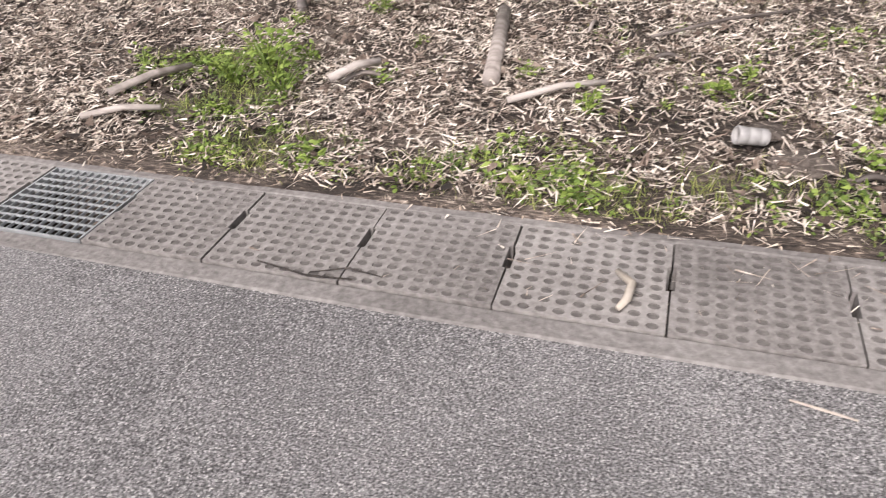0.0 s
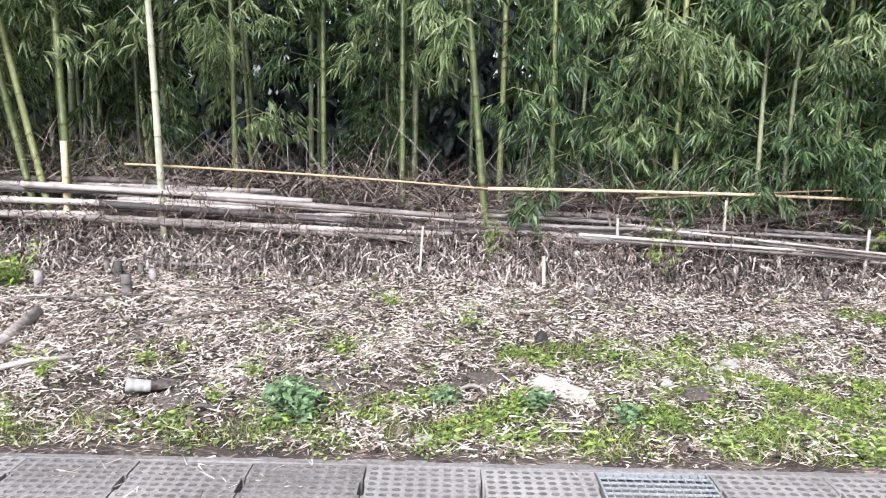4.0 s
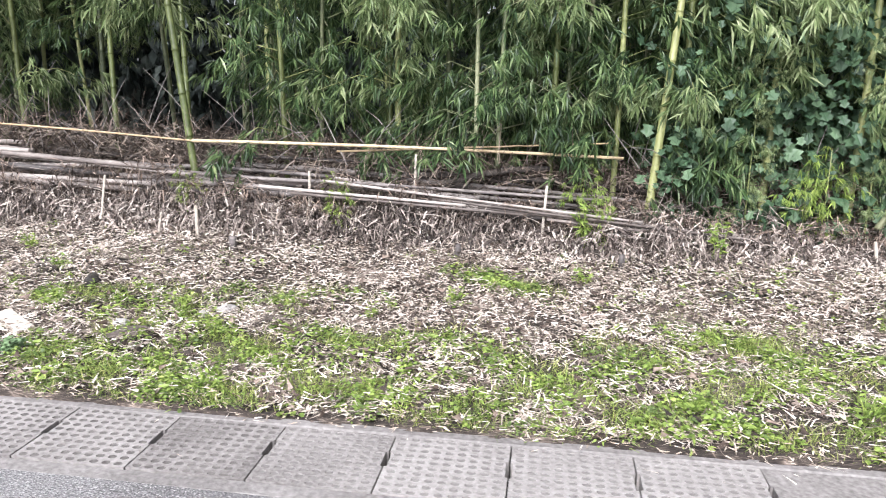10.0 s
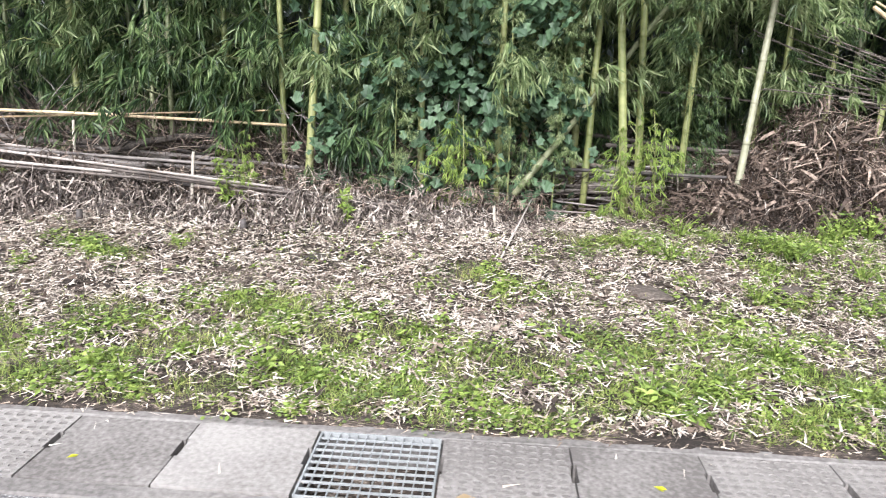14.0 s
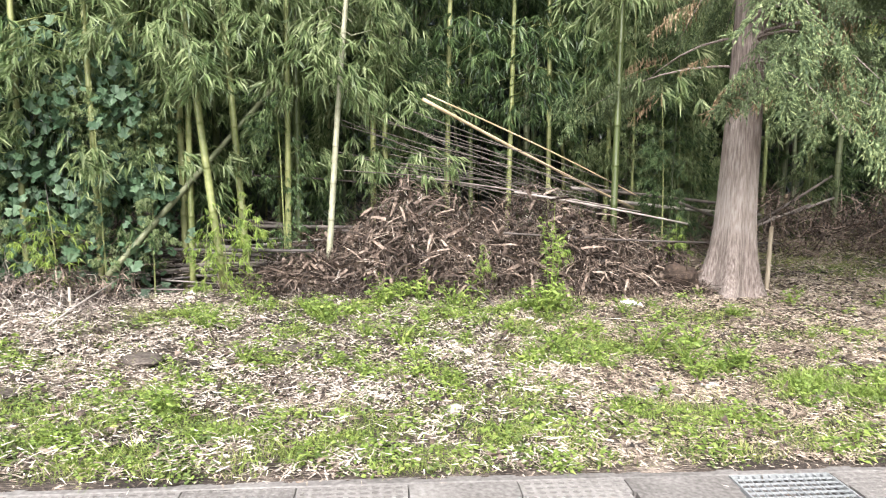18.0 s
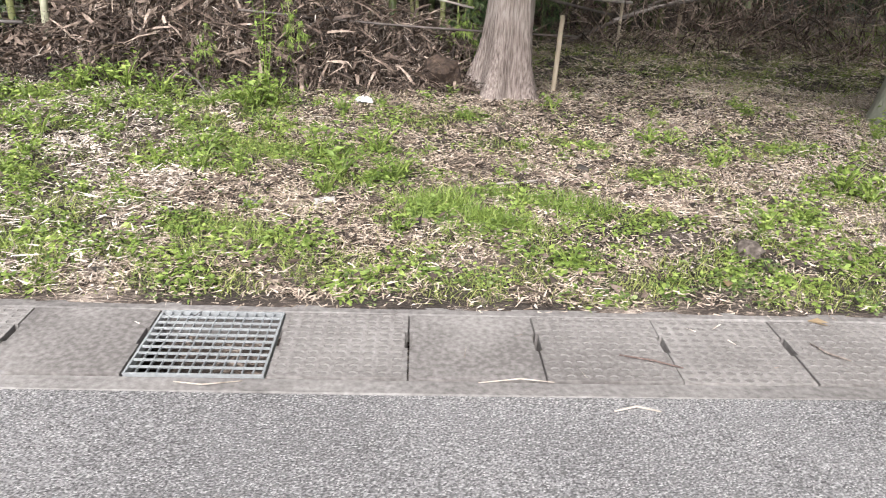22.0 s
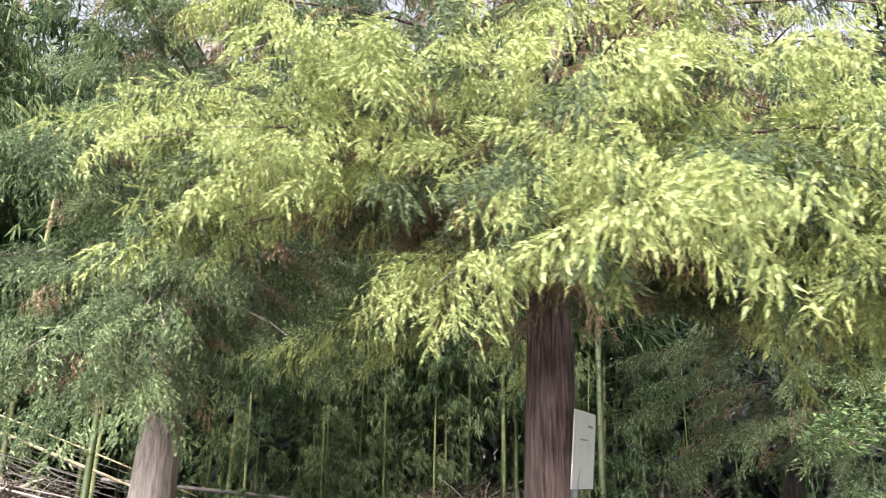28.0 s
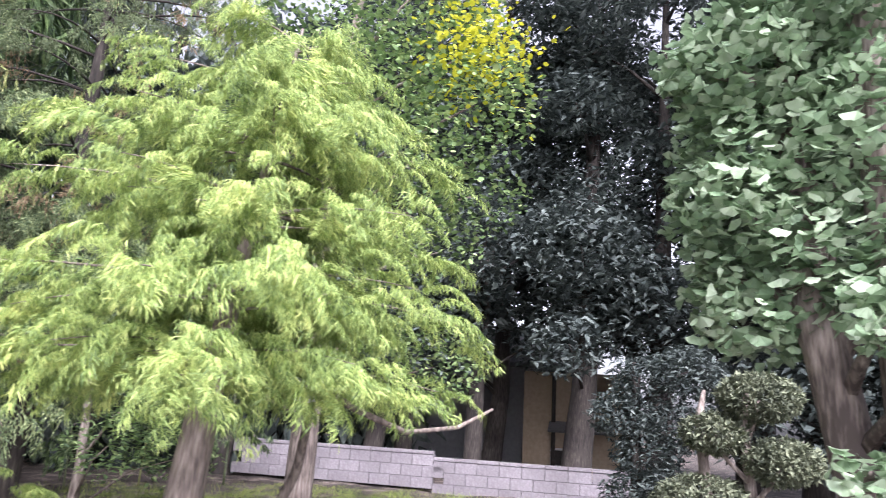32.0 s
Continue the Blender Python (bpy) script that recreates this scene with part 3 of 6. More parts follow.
def grating_mesh(name):
    """A welded steel grating: an angle frame, bearing bars one way and cross bars the other."""
    bm = bmesh.new()
    def bar(cx, cy, sx, sy, z0, z1):
        r = bmesh.ops.create_cube(bm, size=1)["verts"]
        bmesh.ops.scale(bm, vec=(sx, sy, z1 - z0), verts=r)
        bmesh.ops.translate(bm, vec=(cx, cy, (z0 + z1) / 2), verts=r)
    for s in (-1, 1):
        bar(s * 0.24, -0.03, 0.008, 0.436, -0.03, 0.0)
        bar(0, -0.03 + s * 0.216, 0.47, 0.006, -0.03, 0.0)
    for i in range(12):
        bar(-0.24 + (i + 1) * 0.48 / 13, -0.03, 0.0035, 0.425, -0.012, -0.001)
    for j in range(9):
        bar(0, -0.246 + (j + 1) * 0.432 / 10, 0.47, 0.004, -0.009, 0.001)
    return bm_mesh(name, bm, STEEL)


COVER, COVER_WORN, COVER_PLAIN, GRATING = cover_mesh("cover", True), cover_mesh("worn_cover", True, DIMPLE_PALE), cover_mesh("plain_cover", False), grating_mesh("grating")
GRATES = (-5, 5, 15, 25, 35)
PLAIN = (14, 22, 24, 27, 13, 17)
for k in range(-14, 50):
    x = 0.5 * k + 0.25
    if k in GRATES:
        put("grating", GRATING, gutter, "galvanised steel grating", m=pose(x - 10, 0.03, 0.421))
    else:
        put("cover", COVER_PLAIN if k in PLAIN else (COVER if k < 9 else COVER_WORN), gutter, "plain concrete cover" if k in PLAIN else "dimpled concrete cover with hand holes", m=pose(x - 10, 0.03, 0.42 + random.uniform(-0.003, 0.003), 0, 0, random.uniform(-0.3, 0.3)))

# ---- dry litter, brush and grass ----
def blend(x, y, spots):
    """How far (0 to 1) the places lie inside soft round patches (x, y, radius, squash)."""
    out = np.zeros(len(x))
    for px, py, r, q in spots:
        d = np.hypot(x - px, (y - py) / q) / r
        out = np.maximum(out, np.clip(1.5 - d, 0, 1))
    return out


GREEN_WEST = [(-2.3, 1.1, 0.35, 0.7), (-2.1, 0.85, 0.3, 0.6), (-1.6, 0.45, 0.4, 0.4), (-0.4, 0.45, 0.5, 0.4), (0.05, 0.4, 0.4, 0.4), (0.65, 0.4, 0.4, 0.4), (1.3, 0.55, 0.4, 0.5), (1.85, 0.8, 0.35, 0.5), (2.05, 0.55, 0.45, 0.5), (2.45, 1.55, 0.3, 0.6), (3.1, 1.6, 0.45, 0.5), (3.0, 0.55, 0.6, 0.5), (3.7, 1.1, 0.6, 0.55), (3.7, 0.5, 0.7, 0.5), (3.9, 1.95, 0.4, 0.45), (4.3, 0.5, 0.6, 0.5), (4.5, 1.2, 0.4, 0.5)]
GREEN_EAST = [(5.0, 1.25, 0.45, 0.5), (4.9, 0.5, 0.5, 0.5), (5.1, 2.5, 0.26, 0.5), (5.5, 2.3, 0.26, 0.5), (5.65, 0.6, 0.6, 0.6), (6.2, 1.0, 0.6, 0.6), (6.46, 1.43, 0.45, 0.6), (6.86, 1.7, 0.42, 0.5), (7.1, 1.1, 0.6, 0.6), (7.5, 1.3, 0.4, 0.6), (7.8, 0.65, 0.8, 0.6), (8.4, 1.95, 0.28, 0.5), (8.05, 2.2, 0.28, 0.5), (8.95, 1.05, 0.6, 0.6), (8.6, 0.6, 0.7, 0.5), (9.2, 1.1, 0.5, 0.6), (9.7, 1.45, 0.4, 0.6), (9.6, 0.65, 0.8, 0.6), (10.3, 2.1, 0.33, 0.6), (10.35, 2.75, 0.33, 0.6), (10.3, 0.75, 0.7, 0.6),
         (11.1, 1.85, 0.33, 0.7), (11.5, 0.65, 0.6, 0.5), (9.1, 3.1, 0.42, 0.5), (9.6, 3.3, 0.4, 0.5), (10.6, 3.2, 0.5, 0.5), (11.3, 3.2, 0.4, 0.5), (11.9, 3.0, 0.5, 0.6), (12.2, 2.6, 0.4, 0.7), (11.6, 1.15, 0.45, 0.6), (12.05, 2.05, 0.35, 0.6), (12.5, 2.3, 0.4, 0.6), (12.0, 0.85, 0.5, 0.55), (12.65, 0.8, 0.55, 0.6), (13.9, 1.33, 0.5, 0.65), (13.9, 0.7, 0.5, 0.45), (14.6, 0.65, 0.4, 0.5), (15.15, 0.55, 0.5, 0.5), (15.55, 0.85, 0.4, 0.5), (16.0, 0.5, 0.5, 0.5), (16.5, 0.5, 0.5, 0.5), (16.3, 1.75, 0.26, 0.8), (17.2, 0.55, 0.6, 0.5), (12.3, 3.2, 0.35, 0.5), (11.7, 3.1, 0.4, 0.5), (13.0, 2.2, 0.4, 0.4), (13.4, 1.8, 0.35, 0.4), (14.4, 2.4, 0.4, 0.35), (15.2, 1.9, 0.4, 0.35), (16.0, 2.5, 0.4, 0.35), (15.6, 1.3, 0.4, 0.4), (14.6, 1.2, 0.35, 0.4), (16.9, 1.6, 0.4, 0.4), (11.0, 2.6, 0.35, 0.45), (13.6, 2.9, 0.4, 0.35), (10.9, 1.2, 0.4, 0.45), (17.6, 1.9, 0.4, 0.4), (16.6, 0.95, 0.4, 0.4)]
GRASSY = [(13.9, 1.33, 0.5, 0.65), (12.65, 0.8, 0.6, 0.6), (6.86, 1.7, 0.4, 0.5), (3.6, 0.5, 0.8, 0.4), (7.8, 0.6, 0.8, 0.5), (9.3, 0.7, 0.9, 0.5), (11.5, 0.65, 0.6, 0.5), (5.7, 0.6, 0.6, 0.5), (12.4, 2.3, 0.5, 0.6), (10.4, 0.7, 0.8, 0.5)]
GREEN = GREEN_WEST + GREEN_EAST + [(4.5 + 0.9 * i, 0.42, 0.5, 0.3) for i in range(14)]
BARE = [(0.3, 0.9, 0.22, 0.7), (1.0, 1.0, 0.2, 0.7), (2.05, 1.2, 0.2, 0.7), (3.2, 1.0, 0.2, 0.7), (9.3, 2.1, 0.3, 0.5), (10.2, 2.35, 0.2, 0.5), (11.9, 0.9, 0.15, 0.6), (14.9, 1.0, 0.25, 0.6), (14.7, 0.42, 0.3, 0.3)]
STRAWY = [(13.25, 1.0, 0.2, 1.0), (13.3, 1.35, 0.14, 0.9), (12.12, 0.48, 0.2, 0.5), (10.5, 1.3, 0.25, 0.5), (11.8, 1.6, 0.22, 0.5), (14.9, 1.45, 0.3, 0.4)]


def spread(n, x0, x1, y0, y1, keep=None):
    x, y = RNG.uniform(x0, x1, n), RNG.uniform(y0, y1, n)
    if keep is not None:
        ok = RNG.uniform(0, 1, n) < keep(x, y)
        x, y = x[ok], y[ok]
    return x, y


STRAW_V = np.array([(0, 0.75, 0), (0, -0.75, 0), (1, 0.1, 0.0)])
STRAW_F = np.array([(0, 1, 2)])


def litter(name, n, x0, x1, y0, y1, length, width, material, lift, label, keep=None, tilt=(-0.4, 0.45)):
    x, y = spread(n, x0, x1, y0, y1, keep)
    k = len(x)
    z = ground_height(x, y) + RNG.uniform(0, lift, k)
    ln = RNG.uniform(*length, k)
    size = np.stack([ln, RNG.uniform(*width, k), ln], -1)
    v, f = scatter(STRAW_V, STRAW_F, np.stack([x, y, z], -1), turns(k, tilt=tilt), size)
    return put(name, mesh_of(name, v, f, material), label=label, category="litter", kind="stuff")


tuft = lambda x, y: np.clip(0.5 + 0.55 * np.sin(x * 7.3 + 2.5 * np.sin(y * 5.2)) + 0.55 * np.sin(y * 9.7 + 2.5 * np.sin(x * 4.4)) + 0.4 * np.sin(x * 17 + y * 13), 0.04, 1)
patchy = lambda x, y: 0.55 + 0.25 * np.sin(x * 4.3 + 2 * np.sin(y * 3.7)) + 0.25 * np.sin(y * 6.1 + 2 * np.sin(x * 2.9)) + 0.2 * np.sin(x * 11 + y * 7)
east = lambda x, y: np.where(x > 14.5, 0.75, 1.0) * (1 - 0.85 * blend(x, y, BARE)) * (1 - 0.93 * np.minimum(1, 1.5 * blend(x, y, GREEN)) * tuft(x, y)) * np.clip(patchy(x, y) + 0.25, 0.45, 1)
litter("dry_leaf_litter", 290000, -5, 12.2, 0.3, 3.9, (0.018, 0.09), (0.0025, 0.008), STRAW, 0.045, "dry tan bamboo leaves and straw covering the soil", east)
litter("fine_leaf_litter", 250000, 11.8, 19.5, 0.3, 4.4, (0.016, 0.075), (0.002, 0.006), STRAW_TAN, 0.032, "fine tan straw and needles covering the clearing", east)
litter("straw_mat", 26000, 9.5, 15.6, 0.3, 2.2, (0.05, 0.16), (0.0018, 0.004), STRAW_TAN, 0.03, "long pale straw lying in mats between the weeds", lambda a, b: blend(a, b, STRAWY), (-0.15, 0.2))
litter("gutter_twigs", 110, -0.7, 1.3, -0.16, 0.25, (0.03, 0.13), (0.002, 0.0045), STRAW, 0.004, "small dry twigs scattered on the covers", None, (-0.03, 0.03)).location.z = -0.002
litter("dry_stalk_litter", 5000, -6, 13, 0.35, 4.6, (0.1, 0.26), (0.003, 0.007), STRAW, 0.04, "broken pale bamboo stalks lying on the litter", east, (-0.12, 0.12))
litter("dark_leaf_litter", 30000, -5, 16, 0.3, 4.6, (0.03, 0.09), (0.01, 0.028), BROWN_LEAF, 0.05, "brown curled sheaths and leaves among the straw", east, (-0.5, 0.5))
litter("far_leaf_litter", 26000, -6, 28, 4.6, 11.0, (0.04, 0.11), (0.006, 0.015), LEAF_MOULD, 0.03, "brown fallen leaves under the trees", lambda a, b: np.where(a > 19.5, 0.15, 1.0))
litter("clearing_straw", 42000, 14.2, 22, 4.2, 8.2, (0.03, 0.12), (0.004, 0.01), STRAW_TAN, 0.04, "tan straw and needles over the back of the clearing", lambda a, b: np.clip(patchy(a, b), 0.3, 1) * np.where(a > 19.5, 0.35, 1.0))
litter("cover_litter", 420, -6, 20, -0.24, 0.3, (0.02, 0.09), (0.002, 0.007), STRAW, 0.004, "dry straws blown onto the gutter covers", lambda x, y: 0.15 + 0.85 * np.clip((y - 0.05) / 0.2, 0, 1), (-0.03, 0.03)).location.z = 0.0
litter("edge_litter", 5200, -6, 24, 0.17, 0.4, (0.015, 0.055), (0.002, 0.006), STRAW_TAN, 0.02, "dry straw gathered along the back edge of the gutter", None, (-0.1, 0.15)).location.z = 0.03


def sward(name, n, spots, size, label, material=GRASS, x0=-6, x1=20, y0=0.28, y1=3.9, tv=BLADE_V, tf=BLADE_F, tilt=(-1.3, -0.3), lift=0.0, power=1.0):
    x, y = spread(n, x0, x1, y0, y1, lambda a, b: blend(a, b, spots) ** power * tuft(a, b) * (1 - 0.9 * blend(a, b, STRAWY)))
    k = len(x)
    z = ground_height(x, y) - 0.01 + RNG.uniform(0, 1, k) * lift
    ln = RNG.uniform(*size, k)
    v, f = scatter(tv, tf, np.stack([x, y, z], -1), turns(k, tilt=tilt), ln)
    return put(name, mesh_of(name, v, f, material), label=label, category="grass", kind="stuff")


sward("grass", 480000, GREEN, (0.03, 0.1), "short green grass growing in patches by the gutter", power=0.6)
sward("bright_grass", 420000, GRASSY, (0.04, 0.12), "fresh light-green grass tufts", WEED, tilt=(-1.2, 0.1))


def leaf_clumps(name, n, spots, radius, height, per, leaf, material, label, x0=-4, x1=19, y0=0.3, y1=3.6, power=1.0, tv=ROUND_V, tf=ROUND_F):
    """Low leafy weeds: rosettes of small leaves that crowd together and rise a little in their middle."""
    x, y = spread(n, x0, x1, y0, y1, lambda a, b: blend(a, b, spots) ** power * tuft(a + 0.37, b - 0.21) * (1 - blend(a, b, STRAWY)))
    k = len(x)
    rad, tall = RNG.uniform(*radius, k), RNG.uniform(*height, k)
    who = np.repeat(np.arange(k), per)
    a, d = RNG.uniform(0, 2 * np.pi, len(who)), np.sqrt(RNG.uniform(0, 1, len(who)))
    px, py = x[who] + np.cos(a) * d * rad[who], y[who] + np.sin(a) * d * rad[who]
    pz = ground_height(px, py) + 0.008 + tall[who] * (1 - d * d) * RNG.uniform(0.25, 1.0, len(who))
    size = RNG.uniform(*leaf, k)[who] * RNG.uniform(0.7, 1.25, len(who))
    v, f = scatter(tv, tf, np.stack([px, py, pz], -1), turns(len(who), tilt=(-0.45, 0.35), spin=a + RNG.normal(0, 0.6, len(who))), size)
    return put(name, mesh_of(name, v, f, material), label=label, category="weeds", kind="stuff")


leaf_clumps("low_weeds", 7600, GREEN, (0.04, 0.1), (0.02, 0.08), 34, (0.014, 0.028), WEED, "low bright green weeds with small rounded leaves", power=0.8)
leaf_clumps("dull_weeds", 5200, GREEN, (0.04, 0.12), (0.02, 0.07), 34, (0.012, 0.024), WEED_OLIVE, "low olive-green weeds matted among the grass", power=0.6)
leaf_clumps("pointed_weeds", 3000, GREEN, (0.04, 0.09), (0.04, 0.13), 30, (0.025, 0.05), WEED, "young weeds with pointed leaves standing above the grass", tv=LEAF_V * (1, 2.6, 1.4), tf=LEAF_F)
FAINT = [(8, 2.4, 3.0, 0.5), (2, 1.6, 2.5, 0.6), (13, 2.5, 2.5, 0.6), (17, 2, 3.0, 0.7), (17, 6.0, 3.5, 0.6), (22, 5, 4, 0.9), (24, 9, 4, 0.7), (20, 7.5, 2.5, 0.8), (16, 5.2, 2.2, 0.7)]
sward("clearing_grass", 170000, [(17, 5.6, 2.6, 0.6), (20, 6.5, 3.0, 0.8), (23, 7, 3.5, 0.8), (20.8, 3.6, 2.0, 0.8), (18.9, 2.4, 1.1, 0.7), (22.5, 1.6, 1.8, 0.6)], (0.05, 0.13), "green grass spreading over the back of the clearing", x0=14, x1=28, y1=11, power=1.0)
sward("lawn_grass", 150000, [(22.5, 8.4, 2.0, 0.8), (24.5, 8.0, 2.2, 0.8), (21.2, 7.2, 1.4, 0.8), (20.2, 5.0, 1.2, 0.7), (25.5, 5.5, 2.0, 0.8)], (0.05, 0.12), "bright green grass before the block wall", WEED, x0=18, x1=28, y0=3, y1=12, power=0.6)
sward("thin_grass", 420000, FAINT, (0.03, 0.08), "thin grass coming up through the litter", x1=28, y1=11, power=1.5)
sward("grass_tuft", 60000, [(13.85, 1.33, 0.42, 0.5), (14.15, 1.3, 0.35, 0.4)], (0.05, 0.14), "tuft of tall fresh green grass", WEED, x0=13, x1=15, y1=2.2, tilt=(-1.35, -0.3), power=0.5)
leaf_clumps("scattered_weeds", 2600, FAINT, (0.03, 0.08), (0.02, 0.08), 20, (0.014, 0.03), WEED, "small green weeds scattered through the litter", x1=19, y1=5.5, power=1.8)
leaf_clumps("scattered_dull_weeds", 1800, FAINT, (0.03, 0.1), (0.02, 0.06), 20, (0.012, 0.024), WEED_OLIVE, "small olive weeds scattered through the litter", x1=22, y1=6.5, power=1.5)


def weed_plant(name, count, height, leaf, material=WEED, tv=ROUND_V, tf=ROUND_F):
    """A small leafy weed: stems that spread from the root, with leaves up each of them."""
    stems, pos = [], []
    for i in range(max(3, count // 9)):
        a, r = random.uniform(0, 6.28), random.uniform(0.2, 0.75) * height
        tip = np.array((math.cos(a) * r, math.sin(a) * r, height * random.uniform(0.55, 1)))
        ps = np.array([tip * t + np.array((0, 0, 0.12 * height * math.sin(3.14 * t))) for t in np.linspace(0, 1, 4)])
        stems.append(tube_arrays(ps, np.linspace(0.004, 0.0015, 4) * (1 + height * 2), 4))
        pos += [ps[0] + (ps[-1] - ps[0]) * t + RNG.normal(0, 0.02 + 0.05 * height, 3) for t in np.random.uniform(0.3, 1.05, 9)]
    pos = np.array(pos)
    pos[:, 2] = np.abs(pos[:, 2])
    v, f = scatter(tv, tf, pos, turns(len(pos), tilt=(-0.5, 0.5)), RNG.uniform(0.6, 1.2, len(pos)) * leaf)
    root = mesh_of(name + "_stem", *join(*stems), material)
    return root, mesh_of(name + "_leaf", v, f, material)


WEEDS = [weed_plant("weed", 70, 0.15, 0.034), weed_plant("weed", 80, 0.19, 0.055, WEED, LEAF_V * (1, 3.4, 1.4), LEAF_F), weed_plant("weed", 54, 0.09, 0.03), weed_plant("weed", 110, 0.3, 0.06, WEED, LEAF_V * (1, 3.0, 1), LEAF_F), weed_plant("weed", 170, 0.19, 0.072, BLUE_WEED, LEAF_V * (1, 4.2, 1.5), LEAF_F), weed_plant("weed", 60, 0.34, 0.09, YELLOW_LEAF, LEAF_V * (1, 2.6, 1.2), LEAF_F)]
FIRST_WEED = {}


def weed(kind, x, y, scale=1.0, label="leafy green weed growing in the dry litter"):
    m = pose(x, y, float(ground_height(x, y)) - 0.01, 0, 0, random.uniform(0, 360)) @ Matrix.Scale(scale, 4)
    if kind not in FIRST_WEED:
        ob = put("weed_plant", WEEDS[kind][0], None, label, "weed", "weeds on the verge")
        put("leafage", WEEDS[kind][1], ob, kind="stuff")
        FIRST_WEED[kind] = ob
        ob.matrix_basis = m
        return ob
    ob = copy_thing(FIRST_WEED[kind], pose(0, 0, 0))
    ob.matrix_basis = m
    ob["label"] = label
    return ob


WEST_WEEDS = ((-2.2, 1.9), (-1.75, 2.1), (-1.9, 2.6), (-0.4, 1.0), (0.65, 0.75), (0.75, 1.15), (1.2, 1.6), (1.9, 1.75), (0.1, 1.2), (-1.4, 1.2), (-2.7, 1.1), (2.0, 2.1), (2.9, 1.25), (3.3, 1.5), (4.0, 1.35), (4.6, 1.9), (5.0, 2.0), (5.6, 0.75))
EAST_WEEDS = ((5.9, 2.5), (6.8, 1.1), (6.3, 0.6), (7.1, 0.7), (7.9, 1.5), (8.6, 1.2), (4.9, 0.9), (2.2, 0.8), (9.2, 1.6), (9.7, 1.0), (10.1, 2.5), (10.8, 2.2), (11.5, 2.4), (11.9, 1.9), (12.0, 1.3), (12.6, 2.7), (13.2, 2.6), (10.4, 1.5),
                            (8.9, 0.6), (14.9, 1.9), (15.7, 1.3), (16.5, 1.5), (16.9, 2.3), (15.2, 2.6), (14.4, 0.65), (15.0, 0.55), (16.0, 0.6), (17.9, 1.5), (18.5, 2.0), (13.6, 3.3), (15.4, 3.2), (12.9, 3.3), (14.6, 3.2), (16.2, 3.3))
for i, (x, y) in enumerate(WEST_WEEDS + EAST_WEEDS):
    weed((0, 1, 2, 0, 2)[i % 5], x, y, random.uniform(0.55, 1.0))
for i in range(17):
    weed(3, 9.3 + i * 0.2 + random.uniform(-0.12, 0.12), random.uniform(2.75, 3.35), random.uniform(0.45, 0.8), "bushy light-green weed with pointed leaves")
for x, y, s in ((12.2, 1.85, 0.7), (12.15, 2.2, 0.8), (12.4, 2.0, 0.6), (12.0, 2.1, 0.6), (9.9, 2.1, 0.7), (-1.6, 2.75, 1.2), (-1.75, 2.65, 1.1), (-1.85, 2.8, 1.0), (-1.95, 1.12, 0.8), (-2.05, 1.25, 0.9), (-1.85, 1.0, 0.7), (-2.15, 1.05, 0.7), (16.95, 2.7, 0.5), (16.6, 1.35, 0.55), (16.7, 1.5, 0.5), (16.5, 1.55, 0.45), (10.75, 1.75, 0.6)):
    weed(3, x, y, s, "bushy light-green weed with pointed leaves")

for x, y, s in ((1.02, 0.72, 1.0), (1.12, 0.62, 0.8), (2.3, 0.8, 0.7), (1.85, 0.9, 0.6), (2.75, 0.65, 0.6)):
    weed(4, x, y, s, "broad-leaved grey-green weed by the gutter")
for i in range(30):
    weed((0, 2, 1)[i % 3], 13.2 + 0.21 * i + random.uniform(-0.2, 0.2), random.uniform(0.7, 3.6), random.uniform(0.35, 0.75), "small green weed coming up through the chips")
for i in range(84):
    x = random.uniform(9.3, 13.6) if i % 3 else random.uniform(13.4, 18.2)
    weed((1, 3, 1, 0, 3)[i % 5], x, random.uniform(1.0, 3.3), random.uniform(0.4, 0.95) * (1 if x < 13.4 else 0.75), "leafy green weed growing out of the litter")
for i in range(22):
    weed((1, 2, 0)[i % 3], random.uniform(-2.4, 5.0), random.uniform(0.6, 2.6), random.uniform(0.35, 0.7))
weed(5, 17.55, 1.28, 0.5, "yellowing weed standing in the chips")
for x, y, s in ((11.1, 1.95, 1.0), (14.26, 0.66, 0.9), (17.2, 2.9, 1.1), (11.12, 1.7, 0.8), (12.12, 1.85, 0.7), (13.35, 2.75, 0.5)):
    weed(1, x, y, s, "broad bright green weed standing in the litter")
for x, y, s in ((10.9, 3.3, 0.9), (11.2, 3.4, 1.0), (11.5, 3.3, 0.9), (11.05, 3.45, 0.8), (9.7, 3.35, 0.8), (16.25, 1.85, 0.9), (16.35, 1.7, 0.8), (12.2, 3.1, 1.0), (12.4, 3.2, 0.9)):
    weed(3, x, y, s, "bushy light-green weed with pointed leaves")


